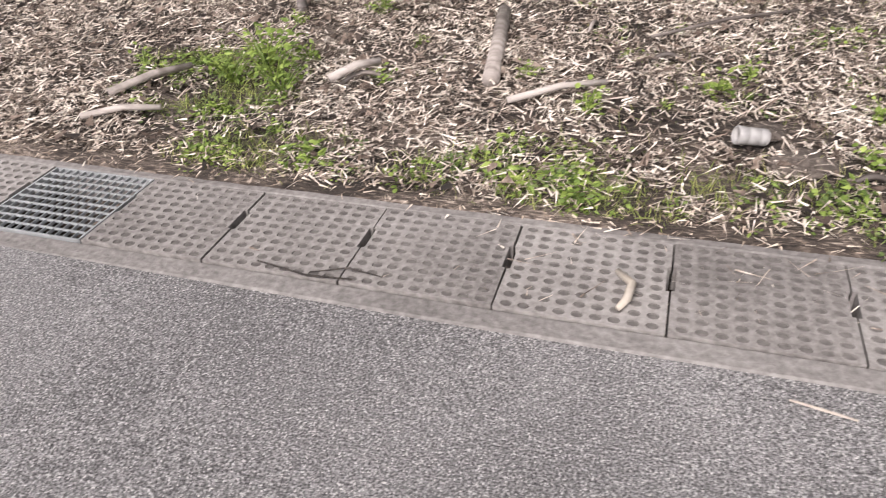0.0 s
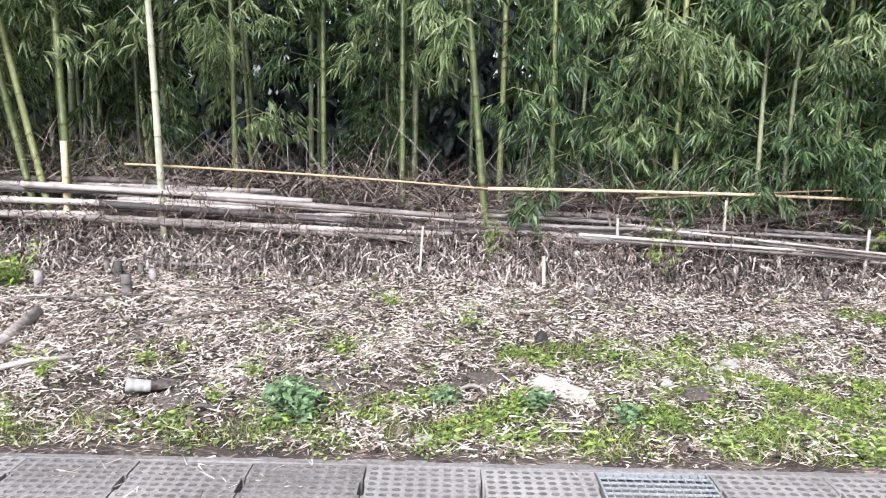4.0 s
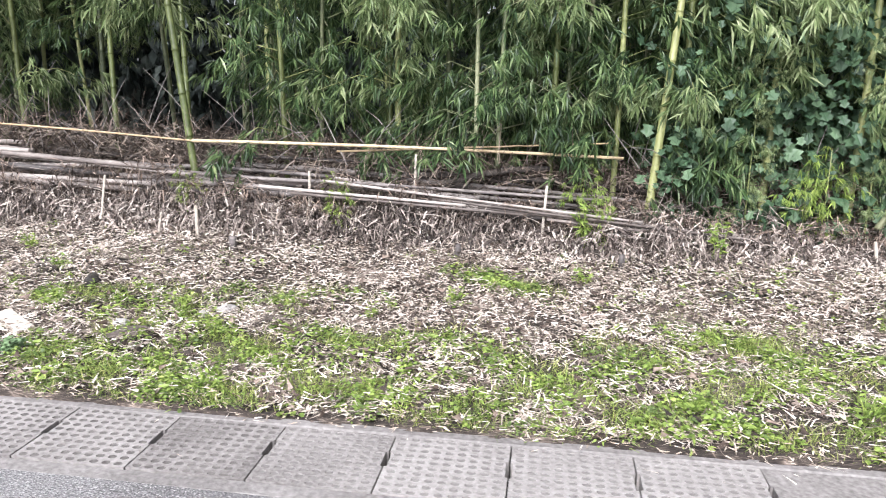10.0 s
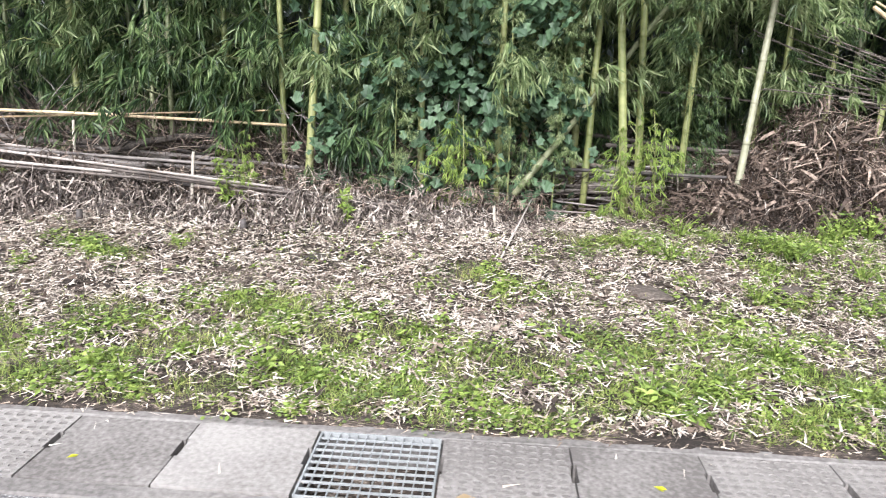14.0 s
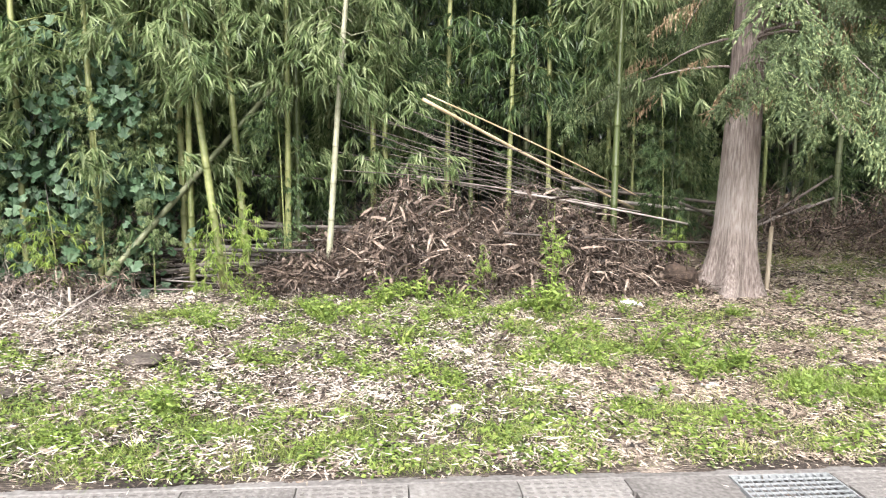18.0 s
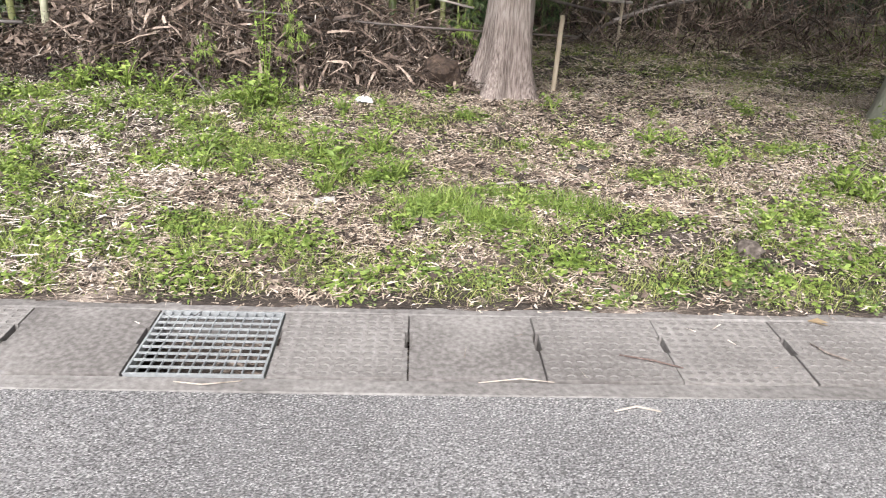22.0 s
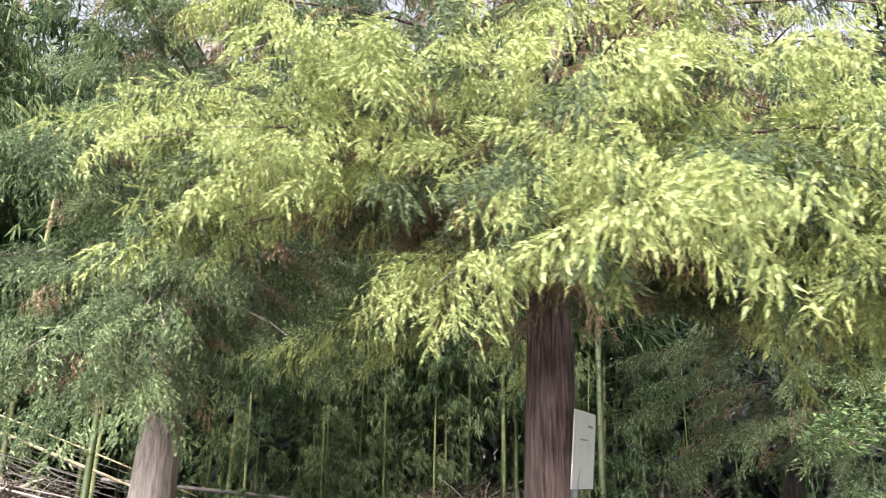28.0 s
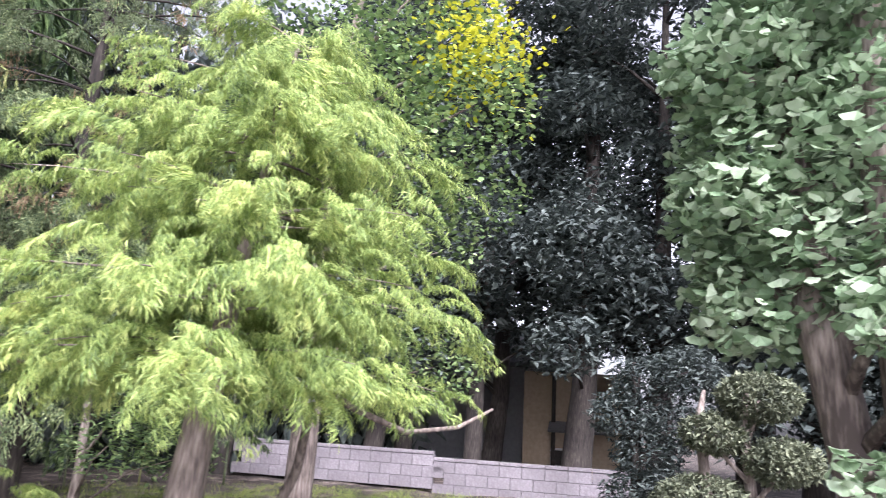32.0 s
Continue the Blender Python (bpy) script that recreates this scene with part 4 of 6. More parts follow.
def tall_weed(x, y, height, stems, label):
    """A tall slender weed: near-upright stems set with small leaves all the way up."""
    parts, pos = [], []
    for i in range(stems):
        a, r = random.uniform(0, 6.28), random.uniform(0.02, 0.14)
        top = np.array((math.cos(a) * r, math.sin(a) * r, height * random.uniform(0.7, 1)))
        line = np.array([top * (q, q, 1) * (1, 1, q ** 0.9 if q else 0) for q in np.linspace(0, 1, 6)])
        parts.append(tube_arrays(line, np.linspace(0.005, 0.0015, 6), 5))
        q = np.random.uniform(0.12, 1.0, 34)
        pos.append(np.stack([np.interp(q, np.linspace(0, 1, 6), line[:, j]) for j in range(3)], -1))
    ob = put("tall_weed", mesh_of("tall_weed", *join(*parts), WEED), None, label, "weed", m=pose(x, y, float(ground_height(x, y)) - 0.01))
    pos = np.concatenate(pos)
    v, f = scatter(LEAF_V * (1, 2.2, 1), LEAF_F, pos, turns(len(pos), tilt=(-0.5, 0.6)), RNG.uniform(0.04, 0.085, len(pos)))
    put("leafage", mesh_of("leafage", v, f, WEED), ob, kind="stuff")


tall_weed(12.35, 3.2, 1.0, 4, "tall light-green weed standing before the brush heap")
tall_weed(6.98, 3.25, 0.4, 3, "slender green weed growing out of the litter")
tall_weed(5.93, 3.45, 0.45, 4, "slender green weed before the stacked poles")
heap_keep = lambda a, b: np.exp(-((a - 17.8) / 0.95) ** 2 - ((b - 2.25) / 0.6) ** 2)
litter("wood_chips", 30000, 15.8, 19.8, 1.0, 3.5, (0.012, 0.04), (0.006, 0.014), CHIP, 0.06, "pale wood chips heaped round the foot of the cedar", heap_keep, (-0.5, 0.5))
litter("chip_mulch", 80000, 13.4, 21, 0.55, 4.6, (0.01, 0.035), (0.003, 0.009), CHIP, 0.03, "pinkish chip mulch strewn over the clearing", lambda a, b: np.clip((a - 13.4) / 2, 0, 1) * np.clip(patchy(a, b), 0.25, 1), (-0.4, 0.4))

# ---- bamboo: stacked poles, brush, standing stems ----
def pole(base, top, radius, material, label, name="bamboo_pole", bend=0.0, group="", gap=0.27, taper=0.8):
    return put(name, culm(name, base, top, radius, material, gap=gap, taper=taper, bend=bend), label=label, category="bamboo pole", group=group)


random.seed(11)
# the long stack behind the brush: poles laid lengthwise, sinking towards the east
for i in range(58):
    layer = i % 8
    x0 = random.uniform(-4.5, 4.6)
    ln = random.uniform(2.2, 4.2)
    x1 = min(x0 + ln, 8.6)
    y = 3.72 + random.uniform(0, 0.55) + 0.02 * layer
    top = lambda x: 0.86 - 0.035 * (x + 1) - max(0, x - 4.0) * 0.055
    za, zb = (0.17 + (top(x) - 0.17) * (layer + random.uniform(-0.3, 1.1)) / 8 for x in (x0, x1))
    front = 0.0 if y > 3.9 else 0.06
    r = random.uniform(0.016, 0.034) if x0 < 2.6 else random.uniform(0.01, 0.022)
    pole((x0, y, za + front), (x1, y + random.uniform(-0.12, 0.12), zb + front), r, CULM_GREY if x0 > 0.8 else random.choice((CULM_DEAD, CULM_DEAD, CULM_GREY)), "weathered grey-brown bamboo pole in a stack", bend=random.uniform(-0.1, 0.1), group="stacked bamboo poles")
for x0, x1, z0, z1, r in ((-1.9, 1.75, 0.6, 0.44, 0.038), (-1.3, 1.5, 0.72, 0.58, 0.04), (-0.5, 2.0, 0.8, 0.66, 0.036), (-3.2, 0.1, 0.75, 0.7, 0.038), (-2.6, -0.2, 0.62, 0.56, 0.036), (-4.0, -1.3, 0.6, 0.62, 0.036), (-0.2, 1.9, 0.55, 0.5, 0.034), (-3.6, -0.9, 0.86, 0.82, 0.034), (-2.0, 0.6, 0.88, 0.78, 0.034), (3.4, 6.2, 0.5, 0.36, 0.022), (4.3, 8.0, 0.45, 0.22, 0.024), (5.2, 8.3, 0.36, 0.16, 0.02), (3.6, 6.0, 0.6, 0.52, 0.02)):
    pole((x0, 3.6 + random.uniform(0, 0.06), z0), (x1, 3.64 + random.uniform(0, 0.06), z1), r * 0.85, random.choice((CULM_DEAD, CULM_DEAD, CULM_GREY)), "thick weathered bamboo pole on the front of the stack", group="stacked bamboo poles")
pole((-1.15, 3.8, 1.07), (2.3, 3.86, 0.9), 0.011, CULM_TAN, "long slender tan bamboo rail along the stack", name="bamboo_rail", bend=0.02)
pole((2.2, 3.84, 0.91), (6.26, 4.05, 0.85), 0.017, CULM_TAN, "long orange-tan bamboo rail along the stack", name="bamboo_rail", bend=0.02)
pole((3.6, 3.95, 0.84), (6.2, 4.12, 0.98), 0.01, CULM_TAN, "thin tan bamboo rail on the stack", name="bamboo_rail")
for x0, y0, x1, y1, z0, z1 in ((-3.6, 3.2, -0.9, 3.15, 0.26, 0.2), (-2.2, 3.3, 0.1, 3.25, 0.3, 0.24), (-4.2, 3.4, -1.8, 3.35, 0.32, 0.28), (-2.6, 3.05, -1.0, 3.1, 0.2, 0.2), (7.2, 4.2, 10.2, 3.95, 0.55, 0.55), (8.0, 4.5, 10.4, 4.3, 0.62, 0.45), (7.4, 4.4, 10.6, 4.4, 0.4, 0.35), (8.4, 4.2, 11.4, 4.35, 0.3, 0.5), (9.2, 4.35, 11.2, 4.6, 0.75, 0.7), (8.8, 4.6, 11.0, 4.7, 0.85, 0.6)):
    pole((x0, y0, z0), (x1, y1, z1), random.uniform(0.014, 0.026), random.choice((CULM_GREY, CULM_DEAD)), "grey bamboo pole lying in the brush", group="fallen bamboo poles")

BRUSH_V = np.array([(0, 0.5, 0), (0, -0.5, 0), (0.5, -0.5, 0.08), (0.5, 0.5, 0.08), (1, 0.15, 0.02), (1, -0.15, 0.02)])
BRUSH_F = np.array([(0, 1, 2), (0, 2, 3), (3, 2, 5), (3, 5, 4)])


def heap(name, n, xs, ys, height, length, width, material, label, tilt=(-0.9, 0.9), wander=0.25):
    x = RNG.uniform(xs[0], xs[1], n)
    y = ys[0] + (ys[1] - ys[0]) * RNG.beta(1.4, 1.6, n)
    h = height(x, y)
    z = ground_height(x, y) + h * RNG.beta(2.2, 1.1, n)
    ln = RNG.uniform(*length, n)
    size = np.stack([ln, RNG.uniform(*width, n), ln * 0.9], -1)
    v, f = scatter(BRUSH_V, BRUSH_F, np.stack([x, y, z], -1), turns(n, tilt=tilt), size)
    return put(name, mesh_of(name, v, f, material), label=label, category="brush", kind="stuff")


stack_front = lambda x, y: np.clip((y - 2.95) / 0.75, 0, 1) ** 0.8 * (0.36 - 0.004 * x) * np.where(x > 7.6, np.clip(1 - (x - 7.6) / 1.2, 0.15, 1), 1) * (0.85 + 0.2 * np.sin(x * 3.1) + 0.12 * np.sin(x * 7.7))
heap("dead_bamboo_leaves", 17000, (-5, 8.6), (3.0, 3.85), stack_front, (0.06, 0.17), (0.007, 0.018), BRUSH, "dry pinkish-grey bamboo leaves hanging before the stacked poles", (0.2, 1.45))
heap("dead_bamboo_twigs", 4200, (-5, 8.8), (3.05, 4.1), lambda x, y: stack_front(x, y) * 1.15 + 0.05, (0.15, 0.4), (0.002, 0.005), BRUSH, "thin dead bamboo twigs tangled before the poles", (-0.6, 1.3))
over = lambda x, y: 0.95 - 0.05 * np.clip(x, -5, 8)
heap("stack_top_twigs", 5200, (-5, 8.6), (3.7, 4.6), over, (0.15, 0.5), (0.002, 0.005), BRUSH_TAN, "dead twigs and canes caught on top of the stack", (-1.0, 0.3))
heap("draped_leaves", 8000, (-5, 8.6), (3.42, 3.8), lambda x, y: (0.72 - 0.045 * np.clip(x, -5, 9)) * (0.75 + 0.3 * np.sin(x * 2.3) * np.sin(x * 5.1 + 1)), (0.05, 0.15), (0.004, 0.011), BRUSH_TAN, "dry leaves and twigs draped over the stacked poles", (-0.3, 1.4))
# fill kept dark so that its colour gives the shadowed gaps between the poles
heap("stack_fill", 9000, (-6, 9), (4.0, 4.9), lambda x, y: 0.75 - 0.03 * np.clip(x, -5, 9), (0.1, 0.35), (0.008, 0.02), LEAF_MOULD, "dead canes packed behind the stack, darkened as shade in its gaps")
mound = lambda x, y: np.interp(x, [9.6, 10.3, 11.0, 11.9, 12.8, 13.6, 14.2], [0.2, 0.55, 1.0, 1.0, 0.8, 0.55, 0.2]) * np.clip((y - 3.4) / 0.95, 0, 1) ** 0.8 * (0.85 + 0.14 * np.sin(x * 4.1) + 0.1 * np.sin(x * 9 + y * 5)) * np.where((x > 13.2) & (y < 4.1), 0.45, 1) + 0.06
heap("brush_sheaths", 3600, (9.8, 13.9), (3.5, 4.8), lambda x, y: mound(x, y) * 1.02 + 0.03, (0.08, 0.3), (0.012, 0.035), BRUSH_TAN, "dry tan bamboo sheaths on the brush heap", (-0.6, 1.4))
heap("brush_heap", 20000, (9.6, 14.0), (3.4, 5.0), mound, (0.05, 0.15), (0.004, 0.013), BROWN_LEAF, "heap of brown dead leaves and cut brush beside the cedar", (-0.4, 1.4))
heap("brush_straw", 3600, (9.8, 13.8), (3.5, 4.8), lambda x, y: mound(x, y) * 1.04, (0.06, 0.16), (0.003, 0.008), BRUSH, "pale dry leaves hanging over the brush heap", (0.1, 1.45))
heap("brush_heap_twigs", 2600, (9.3, 14.2), (3.45, 5.2), lambda x, y: mound(x, y) * 1.08 + 0.06, (0.2, 0.6), (0.002, 0.005), BRUSH_TAN, "dead canes sticking out of the brush heap", (-0.5, 0.5))
for i in range(34):
    x0, ln, k = random.uniform(7.9, 9.6), random.uniform(0.9, 1.7), random.random()
    pole((x0, 4.0 + 0.5 * k, 0.14 + 0.45 * k + random.uniform(-0.05, 0.05)), (min(x0 + ln, 10.7), 4.0 + 0.5 * k + random.uniform(-0.15, 0.15), 0.14 + 0.42 * k + random.uniform(-0.1, 0.1)), random.uniform(0.007, 0.014), random.choice((CULM_GREY, CULM_GREY, CULM_DEAD)), "thin grey bamboo cane lying in the brush pile", group="fallen bamboo poles", gap=0.2)
heap("grove_floor_litter", 9000, (-8, 14.4), (4.6, 10), lambda x, y: 0.25 + 0.12 * np.sin(x * 1.7), (0.1, 0.35), (0.01, 0.025), LEAF_MOULD, "dead leaves and canes on the grove floor")
heap("far_brush", 5200, (14.4, 19.9), (6.0, 9.5), lambda x, y: np.clip((y - 5.9) / 1.5, 0, 1) * (0.7 + 0.2 * np.sin(x * 2)), (0.12, 0.5), (0.006, 0.018), BRUSH_TAN, "grey brush along the back of the clearing")

# fallen tan stems over the heap
for a, b, r in (((11.25, 4.07, 2.0), (13.8, 5.27, 0.86), 0.018), ((11.3, 4.15, 2.05), (13.95, 5.3, 0.95), 0.009), ((11.2, 4.3, 1.25), (13.6, 4.5, 0.88), 0.01), ((12.2, 4.3, 1.1), (14.0, 4.2, 0.78), 0.012),
                ((12.0, 3.95, 0.72), (14.9, 4.0, 0.6), 0.011), ((13.0, 5.1, 1.1), (15.7, 6.2, 0.8), 0.022), ((13.5, 5.2, 0.95), (16.1, 6.6, 0.66), 0.022), ((14.2, 4.9, 0.95), (15.9, 6.7, 0.5), 0.018), ((9.3, 4.6, 1.25), (11.6, 4.8, 1.05), 0.01),
                ((15.1, 6.2, 0.15), (18.2, 8.3, 1.15), 0.024), ((16.4, 7.0, 0.55), (18.2, 8.2, 0.8), 0.024), ((15.9, 6.6, 0.45), (17.3, 7.4, 0.75), 0.022)):
    pole(a, b, r, CULM_TAN if a[2] > 1.9 else CULM_DEAD, "fallen tan bamboo stem leaning across the brush", name="fallen_bamboo", bend=random.uniform(-0.03, 0.05), group="fallen bamboo stems")
cane_v = []
for i in range(24):
    a = np.array((random.uniform(10.4, 11.6), random.uniform(4.1, 4.7), random.uniform(1.2, 2.0)))
    b = np.array((random.uniform(12.2, 13.8), random.uniform(4.3, 5.2), random.uniform(0.8, 1.1)))
    cane_v.append(tube_arrays([a, (a + b) / 2 + (0, 0, 0.05), b], [0.005, 0.004, 0.003], 4))
put("leaning_canes", mesh_of("leaning_canes", *join(*cane_v), CULM_DEAD), label="thin dry canes leaning over the brush heap", category="brush", kind="stuff")
cane_v = []
for i in range(150):
    a = np.array((random.uniform(-5, 8), random.uniform(3.9, 4.9), random.uniform(0.6, 0.95)))
    b = a + np.array((random.uniform(-0.7, 0.7), random.uniform(-0.2, 0.4), random.uniform(0.1, 0.75)))
    cane_v.append(tube_arrays([a, (a + b) / 2 + (0, 0, 0.04), b], [0.005, 0.004, 0.002], 4))
put("dead_branches", mesh_of("dead_branches", *join(*cane_v), CULM_GREY), label="bare grey bamboo branches standing out of the stack", category="brush", kind="stuff")


def sprays(c, heads, per, leaf, droop):
    """Fans of leaves: each spray hangs from one twig end, its leaves spread from a common point."""
    n = len(c)
    spin = (heads[:, None] + RNG.normal(0, 0.7, (n, per))).ravel()
    along = np.repeat(heads, per) + RNG.normal(0, 0.3, n * per)
    step = RNG.uniform(0, 0.07, n * per)
    pos = np.repeat(c, per, 0) + np.stack([np.cos(along) * step, np.sin(along) * step, RNG.normal(0, 0.012, n * per) - 0.5 * step], -1)
    rot = turns(n * per, tilt=(droop - 0.5, droop + 0.55), spin=spin)
    return scatter(LEAF_V[:4] * (1, 0.95, 1), LEAF2_F, pos, rot, RNG.uniform(0.6, 1.2, n * per) * leaf)


def bamboo_kind(height, radius, low, leaves, reach, lean, material, leaf_material, leaf=0.17, boughs=42):
    """A standing bamboo: stem with nodes, side branches, and boughs of hanging leaf sprays from the height `low` upwards."""
    top = np.array((lean, lean * 0.4, height))
    p, r = culm_points((0, 0, -0.05), top, radius, 0.38, 0.35, bend=lean * 0.3)
    stem = tube("bamboo", p, r, material, 8)
    n = leaves // 7
    h = low + (height - low) * RNG.beta(1.0, 1.15, boughs)
    a, d = RNG.uniform(0, 6.283, boughs), reach * np.sqrt(RNG.uniform(0.05, 1, boughs))
    axis = lambda z: np.stack([lean * z / height, lean * 0.4 * z / height, z], -1)
    tip = axis(h) + np.stack([np.cos(a) * d, np.sin(a) * d, -0.25 * d], -1)
    who = RNG.integers(0, boughs, n)
    back = RNG.beta(0.9, 2.0, n) * 0.75
    c = tip[who] + (axis(h[who]) - tip[who]) * back[:, None] + RNG.normal(0, 1, (n, 3)) * (0.1, 0.1, 0.09)
    c[:, 2] -= np.abs(RNG.normal(0, 0.1, n))
    fol = mesh_of("foliage", *sprays(c, a[who] + RNG.normal(0, 0.8, n), 7, leaf, 0.75), leaf_material)
    tw = []
    for i in range(boughs):
        s = axis(h[i] - 0.15)
        tw.append(tube_arrays([s, (s + tip[i]) / 2 + (0, 0, 0.12), tip[i]], [0.007, 0.005, 0.002], 4))
    return stem, fol, mesh_of("branches", *join(*tw), material)


RNG = np.random.default_rng(21)
KINDS = {
    "low": bamboo_kind(6.5, 0.026, 0.95, 4300, 0.85, 0.3, CULM_DARK, BAMBOO_LEAF, 0.17, 44),
    "low2": bamboo_kind(7.0, 0.03, 0.85, 4300, 0.95, -0.25, CULM_GREEN, BAMBOO_LEAF, 0.18, 40),
    "mid": bamboo_kind(7.5, 0.036, 1.7, 2900, 0.9, 0.2, CULM_GREEN, BAMBOO_LEAF, 0.18, 36),
    "pale": bamboo_kind(7.0, 0.034, 1.4, 4600, 0.85, -0.15, CULM_GREEN, PALE_LEAF, 0.17, 38),
    # oversized leaves in the high kinds: unseen crowns that block light from the grove
    "high": bamboo_kind(9.0, 0.042, 2.6, 1800, 1.3, 0.25, CULM_DARK, BAMBOO_LEAF, 0.36, 40),
    "high2": bamboo_kind(10.0, 0.048, 2.9, 1800, 1.45, -0.3, CULM_DARK, BAMBOO_LEAF, 0.38, 40),
    "bare": bamboo_kind(7.5, 0.038, 1.65, 3200, 0.75, 0.1, CULM_GREEN, PALE_LEAF, 0.17, 30),
    "shoot": bamboo_kind(1.7, 0.014, 0.25, 620, 0.4, 0.12, CULM_GREEN, WEED, 0.17, 12),
    "white": bamboo_kind(7.0, 0.037, 2.0, 2600, 0.75, 0.28, CULM_PALE, PALE_LEAF, 0.17, 26),
}
FIRST_BAMBOO = {}


def bamboo(kind, x, y, turn=None, scale=1.0, lean=0.0, label="", tip=0.0):
    m = pose(x, y, float(ground_height(x, min(y, 9))), 0, tip, 0) @ pose(0, 0, 0, lean, 0, random.uniform(0, 360) if turn is None else turn) @ Matrix.Scale(scale, 4)
    if kind not in FIRST_BAMBOO:
        stem, fol, br = KINDS[kind]
        ob = put("bamboo", stem, None, "", "bamboo", "standing bamboo in the grove")
        put("foliage", fol, ob, "", kind="stuff")
        put("branchwork", br, ob, "", kind="stuff")
        FIRST_BAMBOO[kind] = ob
    else:
        ob = copy_thing(FIRST_BAMBOO[kind], pose(0, 0, 0))
    ob.matrix_basis = m
    ob["label"] = label or {"pale": "green bamboo with pale drooping leaves", "white": "pale yellow bamboo stem at the grove's edge", "bare": "slender green bamboo with a bare lower stem", "shoot": "young bamboo shoot with fresh bright leaves"}.get(kind, "green bamboo with dense narrow leaves")
    return ob


random.seed(5)
# the edge of the grove
for x, y, k, t in ((-0.77, 3.69, "white", 180), (2.22, 3.9, "bare", 150), (6.48, 3.9, "bare", 10), (9.35, 3.95, "bare", 190), (9.52, 4.25, "bare", 100), (9.98, 4.6, "bare", 0), (10.32, 4.03, "white", 20), (10.75, 5.0, "bare", 210), (13.28, 4.4, "bare", 0), (8.9, 4.3, "bare", 200),
                   (-1.76, 3.95, "bare", 140), (-2.0, 3.9, "bare", 160), (-1.92, 4.0, "bare", 30), (-2.5, 3.9, "bare", 190), (8.45, 4.4, "bare", 60)):
    bamboo(k, x, y, t, random.uniform(0.9, 1.05), tip={2.22: -5.5, 6.48: 4.0, 9.35: -6.0, -2.0: -10.0, -1.92: -11.0, -2.5: -16.0, 10.32: 4.0, 9.52: -3.0}.get(x, 0.0))
for x, y, k in ((7.5, 4.05, "pale"), (8.2, 4.0, "pale"), (9.0, 4.15, "pale"), (9.9, 4.35, "pale"), (10.9, 4.8, "pale"), (6.8, 4.25, "pale"), (5.6, 4.35, "pale"), (2.9, 4.5, "low2"), (3.95, 4.65, "pale"), (4.1, 4.4, "pale"), (4.9, 4.3, "low"), (3.2, 4.7, "low"), (3.9, 4.9, "low2"), (4.6, 4.6, "low"), (5.3, 4.9, "low2"), (5.9, 4.6, "low"), (6.9, 4.6, "low2"), (7.4, 4.4, "low"), (8.0, 4.7, "low2"), (8.6, 4.9, "low"), (7.0, 5.2, "low2"), (-3.3, 4.25, "low2"), (-4.1, 4.2, "low"), (-4.9, 4.2, "low2"), (-4.2, 4.6, "low2"), (-3.4, 5.0, "low"), (-5.2, 4.8, "low"), (-2.4, 5.1, "mid"),
                (-1.6, 5.2, "low"), (-0.5, 5.0, "pale"), (0.4, 5.4, "mid"), (1.3, 5.5, "bare"), (2.4, 5.3, "mid"), (11.6, 5.4, "mid"), (12.4, 5.9, "mid"), (13.0, 6.2, "mid"), (12.0, 6.3, "mid"), (13.8, 6.4, "mid"), (9.0, 5.2, "pale"), (8.3, 5.4, "pale"), (10.2, 5.6, "pale"), (11.0, 6.0, "low"), (9.6, 5.8, "low2"), (5.1, 4.2, "low"), (6.2, 4.2, "low2"), (5.7, 4.5, "low")):
    bamboo(k, x, y)
# the depth of the grove
n = 0
while n < 98:
    x, y = random.uniform(-9, 24), random.uniform(5.6, 13.5)
    if (x > 14 and y < 7.6 + 0.1 * (x - 14)) or (x > 20 and y < 10.5):
        continue
    bamboo(random.choice(("mid", "high", "high", "high2", "low", "low2", "bare", "high2")), x, y, None, random.uniform(0.85, 1.2), random.uniform(-4, 4))
    n += 1

# extra tall bamboos, added so their unseen crowns darken the grove below
for i in range(4):
    bamboo("high2", 11.5 + i * 2.2, 9.6 + 0.9 * (i % 3), None, 1.3)
# shaded young bamboo behind the clearing
for x, y, k, sc in ((15.2, 7.4, "low", 0.55), (16.2, 8.0, "low2", 0.6), (17.0, 8.9, "low", 0.6), (18.2, 8.8, "low2", 0.45), (18.9, 9.4, "low", 0.5), (19.7, 9.2, "low2", 0.45), (20.6, 10.0, "low", 0.55), (14.9, 6.6, "low2", 0.5), (21.6, 10.4, "low2", 0.5), (15.6, 8.2, "low2", 0.8), (17.6, 9.8, "low", 0.9), (19.4, 10.6, "low2", 0.9), (14.4, 5.7, "low", 0.45), (14.1, 6.2, "pale", 0.6), (15.5, 7.3, "pale", 0.6), (16.1, 7.7, "pale", 0.55), (15.0, 6.4, "pale", 0.45), (17.9, 8.4, "pale", 0.5), (14.7, 6.8, "pale", 0.6), (15.2, 7.1, "pale", 0.5), (13.5, 6.5, "pale", 0.65), (16.5, 8.0, "bare", 0.9), (17.0, 8.2, "bare", 0.95), (17.15, 8.5, "bare", 1.0)):
    bamboo(k, x, y, None, sc, 0, "low shaded young bamboo at the back of the clearing")

